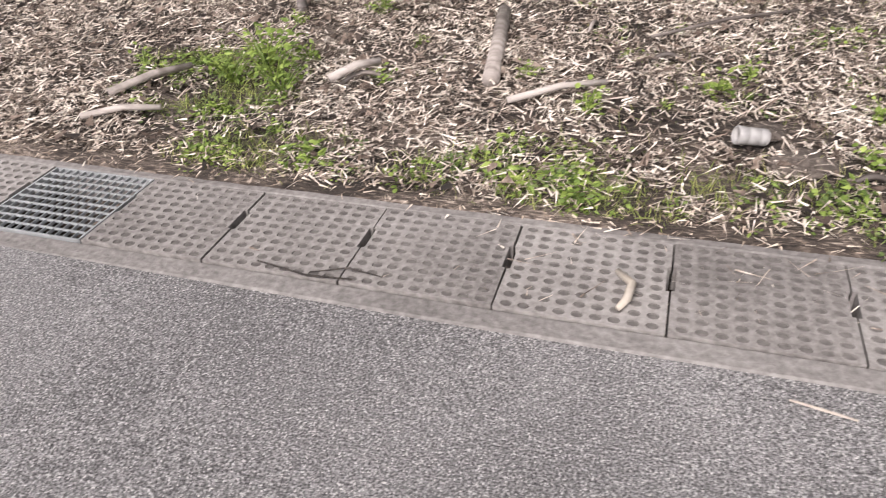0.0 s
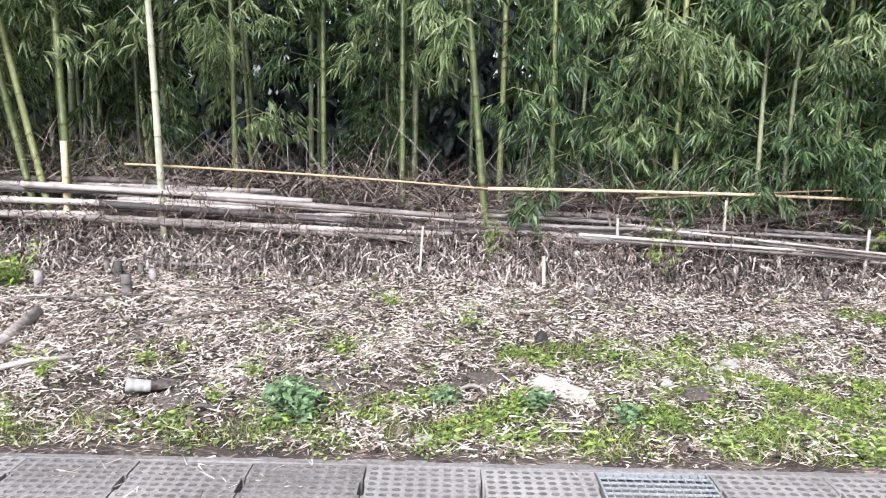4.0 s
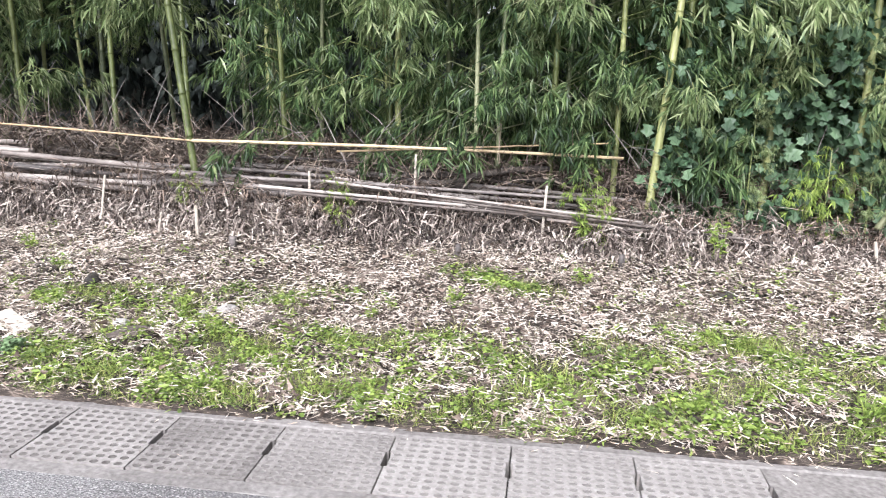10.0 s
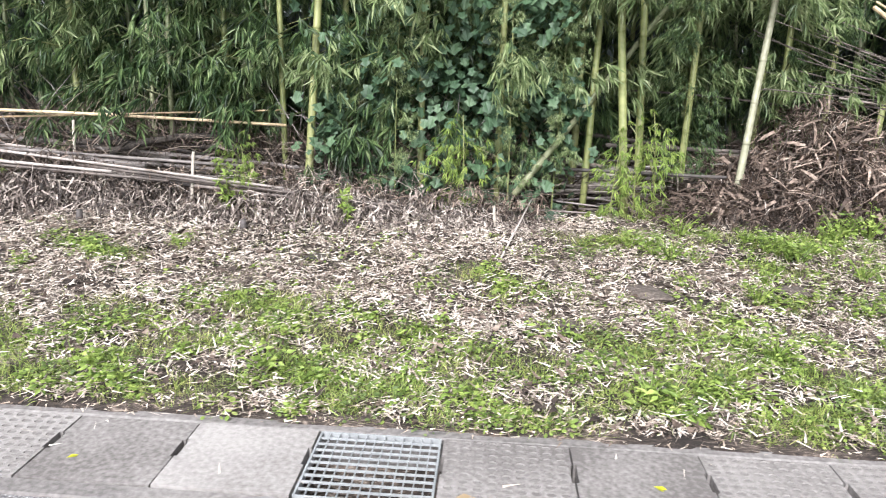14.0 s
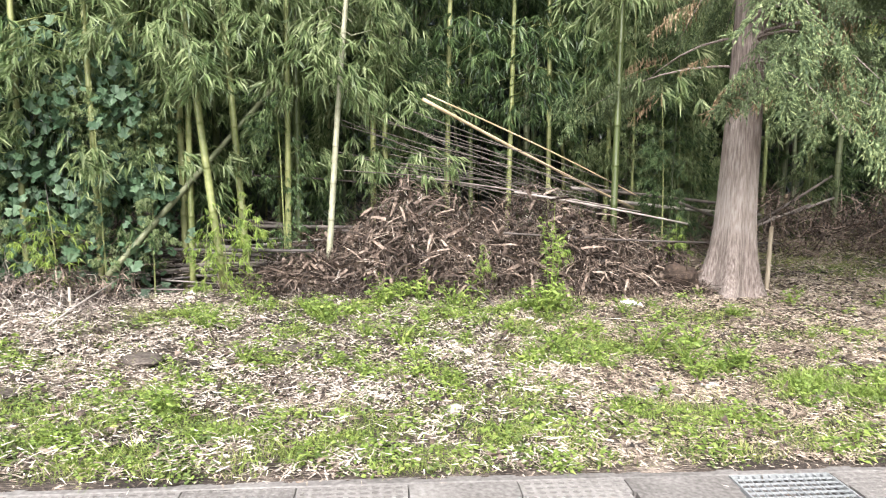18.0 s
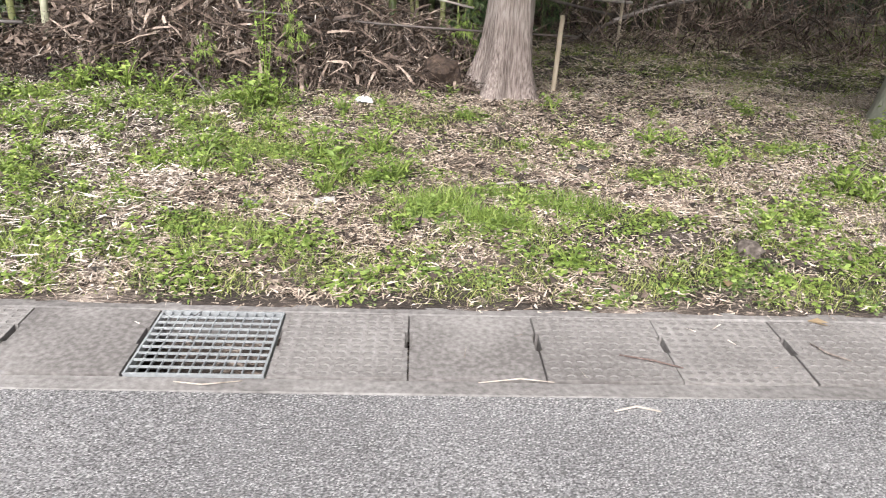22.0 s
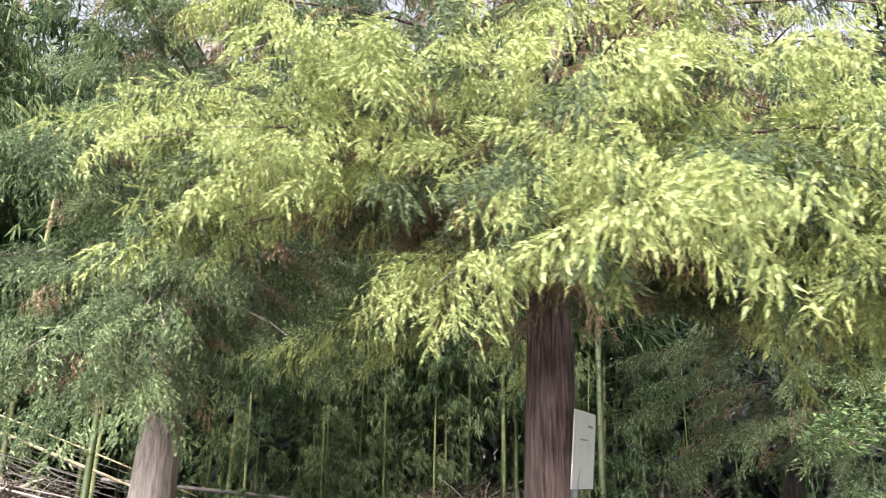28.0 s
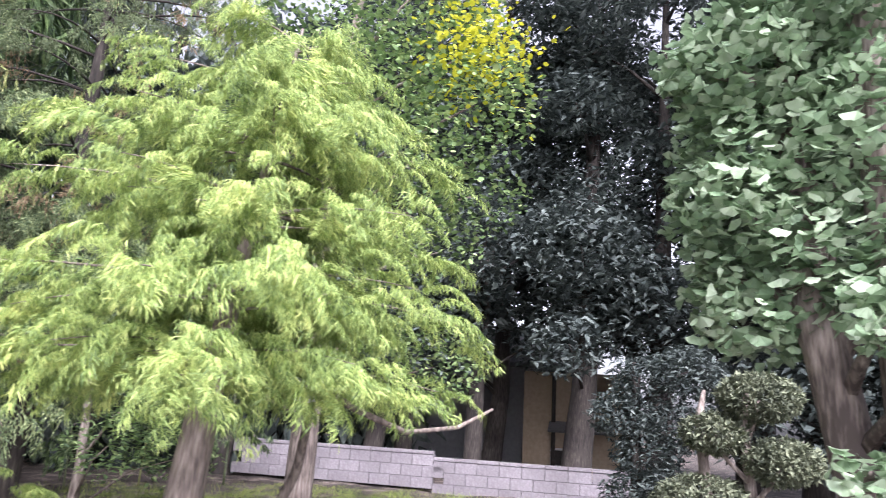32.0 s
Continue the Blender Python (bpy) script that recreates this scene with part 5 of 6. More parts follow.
for x, y, k, sc in ((9.4, 3.85, "shoot", 0.5), (9.6, 3.95, "shoot", 0.55), (9.2, 3.8, "shoot", 0.4), (8.7, 3.95, "pale", 0.26), (7.75, 3.7, "shoot", 0.45), (7.9, 3.75, "shoot", 0.5), (8.3, 3.85, "pale", 0.28), (9.9, 4.2, "low2", 0.34), (7.3, 3.8, "pale", 0.24), (6.05, 3.55, "shoot", 0.35), (5.9, 3.7, "shoot", 0.4), (2.25, 3.6, "shoot", 0.3), (3.75, 3.5, "shoot", 0.32), (11.3, 4.9, "low", 0.4), (12.5, 3.7, "shoot", 0.4), (13.9, 4.6, "low2", 0.3), (13.95, 4.3, "shoot", 0.4), (10.9, 4.9, "low2", 0.42), (11.8, 3.6, "shoot", 0.3)):
    bamboo(k, x, y, None, sc, 0, "fresh low bamboo shoots with bright leaves")


IVY_V = np.array([(0, 0, 0), (0.05, 0.42, 0.03), (0.42, 0.25, 0.05), (0.62, 0.5, 0.0), (1, 0, -0.08), (0.62, -0.5, 0.0), (0.42, -0.25, 0.05), (0.05, -0.42, 0.03)])
IVY_F = np.array([(0, 2, 1), (0, 4, 2), (2, 4, 3), (0, 6, 4), (6, 5, 4), (0, 7, 6)])


def vine(name, n, x, y, z, leaf, label):
    k = n // 14
    core = np.stack([RNG.uniform(*x, k), RNG.uniform(*y, k), z[0] + (z[1] - z[0]) * RNG.beta(1.0, 1.7, k)], -1)
    p = core[RNG.integers(0, k, n)] + RNG.normal(0, 1, (n, 3)) * (0.13, 0.08, 0.12)
    p[:, 2] = np.maximum(p[:, 2], 0.12)
    v, f = scatter(IVY_V, IVY_F, p, turns(n, tilt=(0.3, 1.35), spin=RNG.normal(-math.pi / 2, 0.8, n)), RNG.uniform(0.6, 1.3, n) * leaf)
    return put(name, mesh_of(name, v, f, KUDZU), label=label, category="vine", kind="stuff")


vine("climbing_vine", 2600, (6.6, 8.8), (3.75, 4.5), (0.1, 2.8), 0.095, "dark green climbing vine with broad leaves over the bamboo")
woods_p = np.stack([RNG.uniform(-18, 28, 60000), RNG.uniform(13.2, 18, 60000), 11 * RNG.beta(1, 1.3, 60000)], -1)
v, f = scatter(LEAF_V[:4] * (1, 3.5, 1), LEAF2_F, woods_p, turns(60000, tilt=(0.3, 1.5)), RNG.uniform(0.3, 0.6, 60000))
put("far_woods", mesh_of("far_woods", v, f, EVERGREEN), label="dark dense woods behind the bamboo grove", category="woods", kind="stuff")

pole((8.35, 3.75, 0.35), (9.9, 4.6, 2.3), 0.03, CULM_DARK, "grey-green bamboo stem fallen slantwise against the others", name="fallen_bamboo")
pole((-1.66, 3.7, 0.3), (-1.65, 3.7, 1.27), 0.035, CULM_TAN, "cut tan bamboo post standing in the stack", name="bamboo_post")
for a, b, r in (((4.2, 4.1, 0.62), (6.6, 4.3, 0.5), 0.03), ((4.6, 4.0, 0.55), (5.6, 4.15, 0.72), 0.035)):
    pole(a, b, r, BARK_DARK, "dark rotten branch lying on the stack", name="rotten_branch", bend=0.05)
for x0, x1, z0, z1, r in ((3.6, 6.4, 0.62, 0.38, 0.013), (4.6, 7.4, 0.5, 0.26, 0.015), (5.6, 8.6, 0.36, 0.14, 0.014), (6.4, 8.8, 0.32, 0.1, 0.012), (3.3, 5.4, 0.5, 0.4, 0.016), (3.0, 4.9, 0.55, 0.46, 0.016), (5.0, 8.2, 0.44, 0.2, 0.011), (6.0, 9.0, 0.26, 0.06, 0.012)):
    pole((x0, 3.5, z0), (x1, 3.45, z1), r, CULM_DEAD if r < 0.021 else CULM_GREY, "weathered split bamboo pole on the sloping end of the stack", group="stacked bamboo poles")

# ---- trees of the clearing ----
RNG = np.random.default_rng(33)


def shoot(leaflets):
    """One hanging shoot along +x: a thin core wrapped in short needle sprays that point forward."""
    bow = lambda q: Vector((q, 0, -0.16 * q * q))
    v = [(0, 0.03, 0), (0, -0.03, 0), tuple(bow(1.0))]
    f = [(0, 1, 2)]
    for i in range(leaflets):
        q = 0.04 + 0.86 * i / leaflets
        a = 2.4 * i
        c = bow(q)
        wide = 0.085 * (1 - 0.35 * q)
        out = Vector((0.2, wide * math.cos(a), wide * math.sin(a)))
        side = Vector((0, -math.sin(a), math.cos(a))) * 0.044
        k = len(v)
        v += [tuple(c + side), tuple(c - side), tuple(c + out)]
        f.append((k, k + 1, k + 2))
    return np.array(v), np.array(f)


def frond(count, length, droop, finger):
    """One spray along +x: a twig with shoots to both sides that curve over and hang."""
    tv, tf = shoot(8)
    t = np.sort(RNG.uniform(0.05, 1.0, count))
    side = RNG.choice([-1, 1], count)
    pos = np.stack([t * length, side * RNG.uniform(0, 0.16, count) * (1.1 - t), -droop * t * t * length + RNG.normal(0, 0.03, count)], -1)
    rot = turns(count, tilt=(0.5, 1.55), spin=side * RNG.uniform(0.1, 1.5, count))
    return scatter(tv, tf, pos, rot, RNG.uniform(0.55, 1.25, count) * finger)


def sprays_on(points, headings, template, size, tilt=(-0.1, 0.5)):
    tv, tf = template
    k = len(points)
    return scatter(tv, tf, points, turns(k, tilt=tilt, spin=headings), RNG.uniform(0.7, 1.25, k) * size)


def trunk(name, line, radii, material, flare=0.0, sides=72, ridges=0.05):
    """A tapering trunk with uneven lengthwise furrows, that spreads into roots at the foot."""
    line, radii = np.array(line, float), np.array(radii, float)
    rings = 44
    t = np.linspace(0, 1, rings) ** 1.6
    k = (line[:, 2] - line[0, 2]) / (line[-1, 2] - line[0, 2])
    p = np.stack([np.interp(t, k, line[:, i]) for i in range(3)], -1)
    r = np.interp(t, k, radii)
    v, f = tube_arrays(p, r, sides)
    v = v.reshape(rings, sides, 3)
    a = np.arange(sides) * 2 * np.pi / sides
    for i in range(rings):
        c = p[i]
        h = c[2] - p[0][2]
        furrow = np.array([noise.noise(Vector((5.5 * math.cos(q), 5.5 * math.sin(q), 0.9 * h))) + 0.6 * noise.noise(Vector((12 * math.cos(q), 12 * math.sin(q), 1.7 * h + 9))) for q in a])
        s = 1 + ridges * furrow
        s = s + flare * np.exp(-h / 0.3) * (0.55 + 0.45 * np.sin(a * 5 + 0.6))
        v[i] = c + (v[i] - c) * s[:, None]
    return mesh_of(name, v.reshape(-1, 3), f, material, True)


def cedar(x, y, line, radii, bark, limbs, label, flare, frond_size=0.46, tips=True, per=9, brown=0.12, name="cedar_tree", green=None, tip_mat=None, template=None, inner=0.12):
    """A conifer: trunk, limbs that sag outwards, and hanging sprays on them. limbs: (height, heading, reach, sag)."""
    base = Vector((x, y, float(ground_height(x, y)) - 0.04))
    tree = put(name, trunk("trunk", line, radii, bark, flare), None, label, "tree", m=Matrix.Translation(base))
    fr = template or [frond(40, 1.0, 0.25, 0.24), frond(40, 1.0, 0.4, 0.28)]
    line = np.array(line, float)
    groups = {0: [[], []], 1: [[], []], 2: [[], []]}
    for h, head, reach, sag in limbs:
        start = np.array([np.interp(h, line[:, 2], line[:, i]) for i in range(2)] + [h])
        d = np.array((math.cos(head), math.sin(head), 0))
        ts = np.linspace(0, 1, 7)
        pts = np.array([start + d * reach * q + np.array((0, 0, 0.16 * reach * q - sag * q * q)) for q in ts])
        put("limb", tube("limb", pts, list(np.linspace(0.024, 0.003, 7) * (0.3 + 0.2 * reach)), bark, 6), tree)
        k = int((per if h < 5 else 0.4 * per) * reach + 3)
        q = RNG.uniform(inner, 1.0, k) ** 0.8
        at_ = np.stack([np.interp(q, ts, pts[:, i]) for i in range(3)], -1)
        side = RNG.choice([-1, 1], k) * RNG.uniform(0.2, 1.2, k)
        off = 0.28 * reach * (1.1 - q) * RNG.uniform(0, 1, k)
        at_[:, 0] += np.cos(head + side * 1.2) * off
        at_[:, 1] += np.sin(head + side * 1.2) * off
        at_[:, 2] += RNG.normal(0, 0.06, k) - off * 0.2
        for i in range(k):
            g = 1 if (q[i] > 0.62 and RNG.uniform() < (0.8 if tips else 0.2)) else (2 if q[i] < 0.6 and RNG.uniform() < brown * 2 else 0)
            groups[g][0].append(at_[i])
            groups[g][1].append(head + side[i] * (1.15 - 0.7 * q[i]))
    for g, nm, mt in ((0, "foliage", green or CEDAR), (1, "young_growth", tip_mat or CEDAR_TIP), (2, "dead_growth", CEDAR_BROWN)):
        if groups[g][0]:
            pts, heads = np.array(groups[g][0]), np.array(groups[g][1])
            cut = RNG.uniform(0, 1, len(pts)) < 0.5
            parts = [sprays_on(pts[c], heads[c], t, frond_size) for c, t in ((cut, fr[0]), (~cut, fr[1])) if c.any()]
            put(nm, mesh_of(nm, *join(*parts), mt), tree, {1: "pale yellow-green young tips", 2: "brown withered needles"}.get(g, ""), kind="stuff")
    return tree


random.seed(17)


def limb_ring(h0, h1, n, reach, sag, heads=(0, 2 * math.pi)):
    return [(h0 + (h1 - h0) * i / n + random.uniform(-0.1, 0.1), random.uniform(*heads), random.uniform(*reach), random.uniform(*sag)) for i in range(n)]


S = -math.pi / 2
cedar(14.24, 3.74, [(0, 0, 0), (0.03, 0, 0.5), (0.06, 0.02, 1.6), (0.1, 0.02, 4), (0.1, 0, 9)], [0.215, 0.19, 0.165, 0.13, 0.03], BARK,
      limb_ring(1.95, 8.0, 34, (0.9, 1.9), (0.5, 0.9)) + limb_ring(2.0, 5.0, 30, (1.3, 2.4), (0.5, 1.0), (S - 0.5, S + 1.4)) + limb_ring(4.2, 8.5, 18, (1.6, 2.7), (0.5, 0.9)),
      "tall cedar with grey-brown fibrous bark and drooping sprays", 0.95, per=9, tip_mat=CEDAR_PALE)
cedar(17.49, 3.22, [(0, 0, 0), (0.0, 0, 0.5), (0.02, 0.0, 2.3), (0.03, 0.02, 5), (0.0, 0, 10)], [0.225, 0.195, 0.168, 0.13, 0.03], BARK_LICHEN,
      limb_ring(2.5, 8.5, 36, (1.0, 2.2), (0.5, 0.9)) + [(2.9, S + 0.46, 3.15, 1.35), (2.8, S + 0.45, 3.2, 1.4), (2.75, S + 0.06, 3.5, 1.23), (2.8, S - 0.02, 3.4, 1.08), (2.9, S + 0.17, 2.95, 0.98), (3.1, S + 0.38, 2.9, 1.1), (3.2, S + 0.25, 3.1, 0.88), (3.2, S + 0.05, 3, 0.83),
      (3.2, S + 0.4, 3, 1), (3.3, S - 0.19, 3, 0.83), (2.6, S - 0.2, 2.65, 0.98), (3.0, S - 0.4, 2.4, 0.68), (2.85, S + 0.43, 3.2, 1.3), (3.2, S - 0.58, 3.3, 1.08), (3.5, S - 0.66, 3, 0.98), (3.5, S + 0.15, 3, 0.78), (3.4, S - 0.4, 2.8, 0.68), (3.0, S + 0.3, 3.4, 1.18), (2.95, S - 0.36, 3.1, 0.88), (3.1, S - 0.45, 3.2, 0.98), (2.95, S - 0.5, 3, 0.88), (2.95, S - 0.77, 2.8, 0.98), (3.1, S - 0.72, 2.7, 0.98), (3.3, S - 0.3, 3.1, 0.78), (3.05, S + 0.5, 3.0, 1.3), (3.3, S + 0.48, 2.9, 1.4), (3.6, S + 0.44, 2.8, 1.4), (3.9, S + 0.46, 2.6, 1.4), (3.4, S + 0.6, 2.5, 1.25), (3.2, S + 0.64, 2.2, 1.1), (3.0, S + 0.56, 2.0, 1.0), (4.2, S + 0.55, 2.9, 1.4), (2.5, S, 3.0, 0.88), (2.7, S + 0.5, 2.6, 1.18), (2.8, S + 0.42, 3.0, 1.36), (2.6, S + 0.48, 2.2, 1.0), (2.65, S + 0.56, 1.8, 0.95), (2.75, S + 0.46, 3.0, 1.32), (2.6, S + 0.52, 2.9, 1.15), (2.9, S + 0.54, 2.3, 1.25)] + limb_ring(3.0, 6.0, 22, (2.2, 3.1), (0.62, 0.9), (S - 1.1, S + 0.7)) + limb_ring(5.5, 9.0, 20, (2.0, 3.0), (0.3, 0.7), (S - 1.5, S + 1.5)),
      "large cedar with reddish bark and pale drooping branch tips", 0.5, per=9, brown=0.3)
cedar(20.1, 6.35, [(0, 0, 0), (0.03, 0, 0.6), (0.12, 0.0, 2.2), (0.2, 0, 8)], [0.14, 0.115, 0.095, 0.03], BARK_DARK,
      limb_ring(1.9, 7.5, 34, (1.0, 2.0), (0.4, 0.8)) + limb_ring(1.75, 3.2, 10, (0.9, 1.9), (0.4, 0.8)) + limb_ring(1.7, 3.6, 12, (1.2, 2.2), (0.5, 0.9), (S - 0.7, S + 0.6)) + limb_ring(3.0, 7.5, 22, (1.2, 2.3), (0.5, 1.0), (S - 1.6, S + 1.2)), "slim cedar with shaded foliage at the back of the clearing", 0.4, brown=0.12, tip_mat=CEDAR_PALE)

# the golden cypress: layered feathery pads
STRAND_V = np.array([(0, 0.03, 0), (0, -0.03, 0), (0.5, 0.045, -0.06), (0.5, -0.045, -0.06), (1, 0, -0.4)])


def feather(count, length, finger):
    t = RNG.uniform(0.0, 1.0, count)
    pos = np.stack([t * length, RNG.normal(0, 0.05, count), 0.1 * np.sin(t * 3.1) - 0.3 * t * t * length], -1)
    rot = turns(count, tilt=(0.2, 1.35), spin=RNG.normal(0, 0.8, count))
    return scatter(STRAND_V * (1, 1.1, 1), BLADE_F, pos, rot, RNG.uniform(0.5, 1.3, count) * finger)


FEATHER = [feather(210, 0.6, 0.085), feather(210, 0.6, 0.105)]
pads = []
for h, reach, n in ((1.58, 1.5, 9), (1.98, 1.5, 9), (2.4, 1.36, 8), (2.85, 1.15, 8), (3.2, 0.85, 6), (3.5, 0.45, 4)):
    for i in range(n):
        head = 2 * math.pi * (i + random.uniform(-0.25, 0.25)) / n + h
        far = reach * random.uniform(0.8, 1.08) * (1 - 0.3 * abs(math.sin(head)))
        pads.append((h + random.uniform(-0.08, 0.08), head, far, 0.2 * far))
        pads.append((h + random.uniform(-0.1, 0.05), head + random.uniform(-0.3, 0.3), far * 0.62, 0.14 * far))
cedar(21.24, 2.35, [(-0.06, 0.04, 0), (-0.05, 0.03, 0.5), (0.03, 0.0, 1.4), (0.16, -0.03, 2.5), (0.3, -0.06, 3.65)], [0.13, 0.11, 0.08, 0.03, 0.008], BARK_GREY, pads,
      "golden-green feathery cypress with layered drooping pads", 0.35, frond_size=0.52, per=15, brown=0.0, name="cypress_tree", green=CYPRESS, tip_mat=CYPRESS, template=FEATHER, inner=0.06)
cedar(20.35, 2.9, [(0, 0, 0), (0.02, 0, 0.3), (0.0, 0.0, 0.75)], [0.04, 0.03, 0.01], BARK_RED, [(0.5 + 0.12 * (i % 3), i * 0.7, 0.42, 0.15) for i in range(9)], "low golden-green cypress shrub beside the brush", 0.3, frond_size=0.4, per=30, brown=0.0, name="cypress_shrub", green=CYPRESS, tip_mat=CYPRESS, template=FEATHER)
put("bare_limb", tube("bare_limb", [(21.75, 2.2, 1.5), (22.0, 2.0, 1.35), (22.25, 1.9, 1.25), (22.55, 1.88, 1.29), (22.75, 1.85, 1.4)], [0.03, 0.02, 0.016, 0.013, 0.008], BARK_GREY, 6), bpy.data.objects["cypress_tree"], "bare grey curving limb").matrix_parent_inverse = bpy.data.objects["cypress_tree"].matrix_basis.inverted()
put("side_stem", tube("side_stem", [(21.7, 3.1, 0.0), (21.8, 3.05, 0.5), (21.98, 3.0, 0.95), (22.0, 2.8, 1.5)], [0.045, 0.038, 0.032, 0.022], BARK_GREY, 10), bpy.data.objects["cypress_tree"], "leaning grey second stem").matrix_parent_inverse = bpy.data.objects["cypress_tree"].matrix_basis.inverted()


def leafy(name, x, y, line, radii, bark, clumps, n, leaf, material, label, tv=ROUND_V, tf=ROUND_F, tilt=(-0.5, 0.9), limb=0.05, extra=None):
    """A broadleaf tree: trunk, a limb out to each clump, and a crown of single leaves in uneven clumps (x, y, z, radius)."""
    base = Vector((x, y, float(ground_height(x, min(y, 9))) - 0.04))
    tree = put(name, trunk("trunk", line, radii, bark, 0.3, 32), None, label, "tree", m=Matrix.Translation(base))
    line = np.array(line, float)
    total = sum(c[3] ** 2 for c in clumps)
    pos = []
    for c in clumps:
        k = int(n * c[3] ** 2 / total)
        d = RNG.normal(0, 1, (k, 3))
        d /= np.linalg.norm(d, axis=1)[:, None]
        pos.append(np.array(c[:3]) + d * (c[3] * RNG.uniform(0.25, 1.0, k) ** 0.5)[:, None] * (1, 1, 0.75))
        h = min(max(c[2] - 0.7 * c[3] - 0.2, line[0, 2] + 0.3), line[-1, 2])
        s = np.array([np.interp(h, line[:, 2], line[:, i]) for i in range(2)] + [h])
        e = np.array(c[:3])
        put("limb", tube("limb", [s, (s + e) / 2 + (0, 0, 0.1), e], [limb, limb * 0.6, limb * 0.25], bark, 6), tree)
    pos = np.concatenate(pos)
    v, f = scatter(tv, tf, pos, turns(len(pos), tilt=tilt), RNG.uniform(0.65, 1.25, len(pos)) * leaf)
    put("crown", mesh_of("crown", v, f, material), tree, kind="stuff")
    if extra:
        c, k, mt, lab = extra
        d = RNG.normal(0, 1, (k, 3)) * c[3] * 0.5 + np.array(c[:3])
        v, f = scatter(tv, tf, d, turns(k, tilt=tilt), RNG.uniform(0.65, 1.25, k) * leaf)
        put("autumn_leaves", mesh_of("autumn_leaves", v, f, mt), tree, lab, kind="stuff")
    return tree


FAN_V = np.array([(0, 0, 0)] + [(0.12 + (0.95 - 0.12 * (i == 3)) * math.cos(a), 1.0 * math.sin(a), 0.16 * abs(a) ** 1.5 + 0.05 * (i % 2)) for i, a in enumerate(np.linspace(-1.05, 1.05, 7))])
FAN_F = np.array([(0, i, i + 1) for i in range(1, 7)])
leafy("ginkgo_tree", 24.07, 0.82, [(0.19, -0.19, 0), (0.15, -0.15, 1.0), (0.0, 0.0, 2.2), (-0.05, 0.05, 4.6)], [0.15, 0.12, 0.11, 0.03], BARK_GREY,
      [(-0.05, 0.25, 2.1, 0.45), (-0.25, 0.2, 2.6, 0.45), (0.1, -0.1, 2.4, 0.5), (-0.1, 0.2, 3.0, 0.5), (0.2, -0.4, 3.0, 0.6), (-0.3, 0.1, 3.4, 0.5), (0.3, 0.0, 3.6, 0.7), (-0.1, -0.3, 3.9, 0.6), (0.2, -0.5, 2.2, 0.4), (0.4, 0.6, 2.6, 0.5), (-0.1, -0.75, 1.62, 0.2), (-0.15, -0.6, 1.95, 0.3), (-0.35, -0.5, 1.25, 0.16), (-0.27, 0.38, 2.75, 0.28), (-0.32, 0.38, 3.5, 0.28), (-0.2, 0.36, 2.25, 0.22)], 10500, 0.06, GINKGO_LEAF, "ginkgo tree with grey-green fan leaves", FAN_V, FAN_F, (-0.2, 1.2))
put("ginkgo_tree", trunk("ginkgo_tree", [(0, 0, 0), (0.02, 0, 1.5), (0.0, 0.05, 4)], [0.14, 0.12, 0.1], BARK_GREY, 0.3, 32), label="grey ginkgo trunk standing behind its neighbour", category="tree", m=pose(24.2, 0.42, -0.05))
leafy("yellowing_tree", 22.6, 5.2, [(0, 0, 0), (0.05, 0, 2.0), (0.0, -0.1, 4.0), (0.1, -0.3, 6)], [0.14, 0.12, 0.08, 0.03], BARK_GREY,
      [(0.4, -1.3, 3.6, 0.7), (0.9, -1.5, 4.2, 0.7), (0.0, -0.9, 4.4, 0.8), (1.2, -1.0, 3.5, 0.55), (1.0, -0.8, 5.0, 0.8), (-0.4, -0.6, 5.0, 0.9), (0.5, -1.1, 5.6, 0.9), (0.9, -0.9, 2.9, 0.45), (-1.7, 0.9, 1.9, 0.6), (-0.9, 0.5, 2.2, 0.7), (0.0, 0.3, 1.7, 0.6), (-1.9, 1.0, 2.6, 0.6), (0.7, 0.4, 2.3, 0.7), (1.5, 0.3, 1.9, 0.6)], 12000, 0.062, CROWN_LEAF, "broadleaf tree turning yellow above the cypress", ROUND_V, ROUND_F, (-0.5, 0.9), 0.03,
      ((0.85, -1.6, 4.7, 0.5), 700, YELLOW_LEAF, "bright yellow autumn leaves"))
leafy("broadleaf_sapling", 20.7, 4.7, [(0, 0, 0), (0.03, 0.02, 0.8), (0.0, -0.05, 1.6), (0.1, 0.0, 2.5)], [0.045, 0.035, 0.025, 0.01], BARK_GREY,
      [(0.0, 0.0, 1.95, 0.42), (-0.65, -0.3, 1.75, 0.36), (0.4, -0.2, 1.35, 0.42), (0.5, 0.2, 2.4, 0.45), (-0.3, 0.3, 2.3, 0.38), (0.8, 0.0, 1.85, 0.4), (-0.95, -0.6, 1.66, 0.26), (0.2, -0.4, 1.0, 0.36), (0.9, 0.3, 2.7, 0.4), (0.75, -0.1, 0.9, 0.34)], 5200, 0.062, CROWN_LEAF, "low broadleaf sapling with green tiered leaves beside the cypress", LEAF_V[:4] * (1, 2.8, 1), LEAF2_F, (-0.3, 0.6), 0.014)
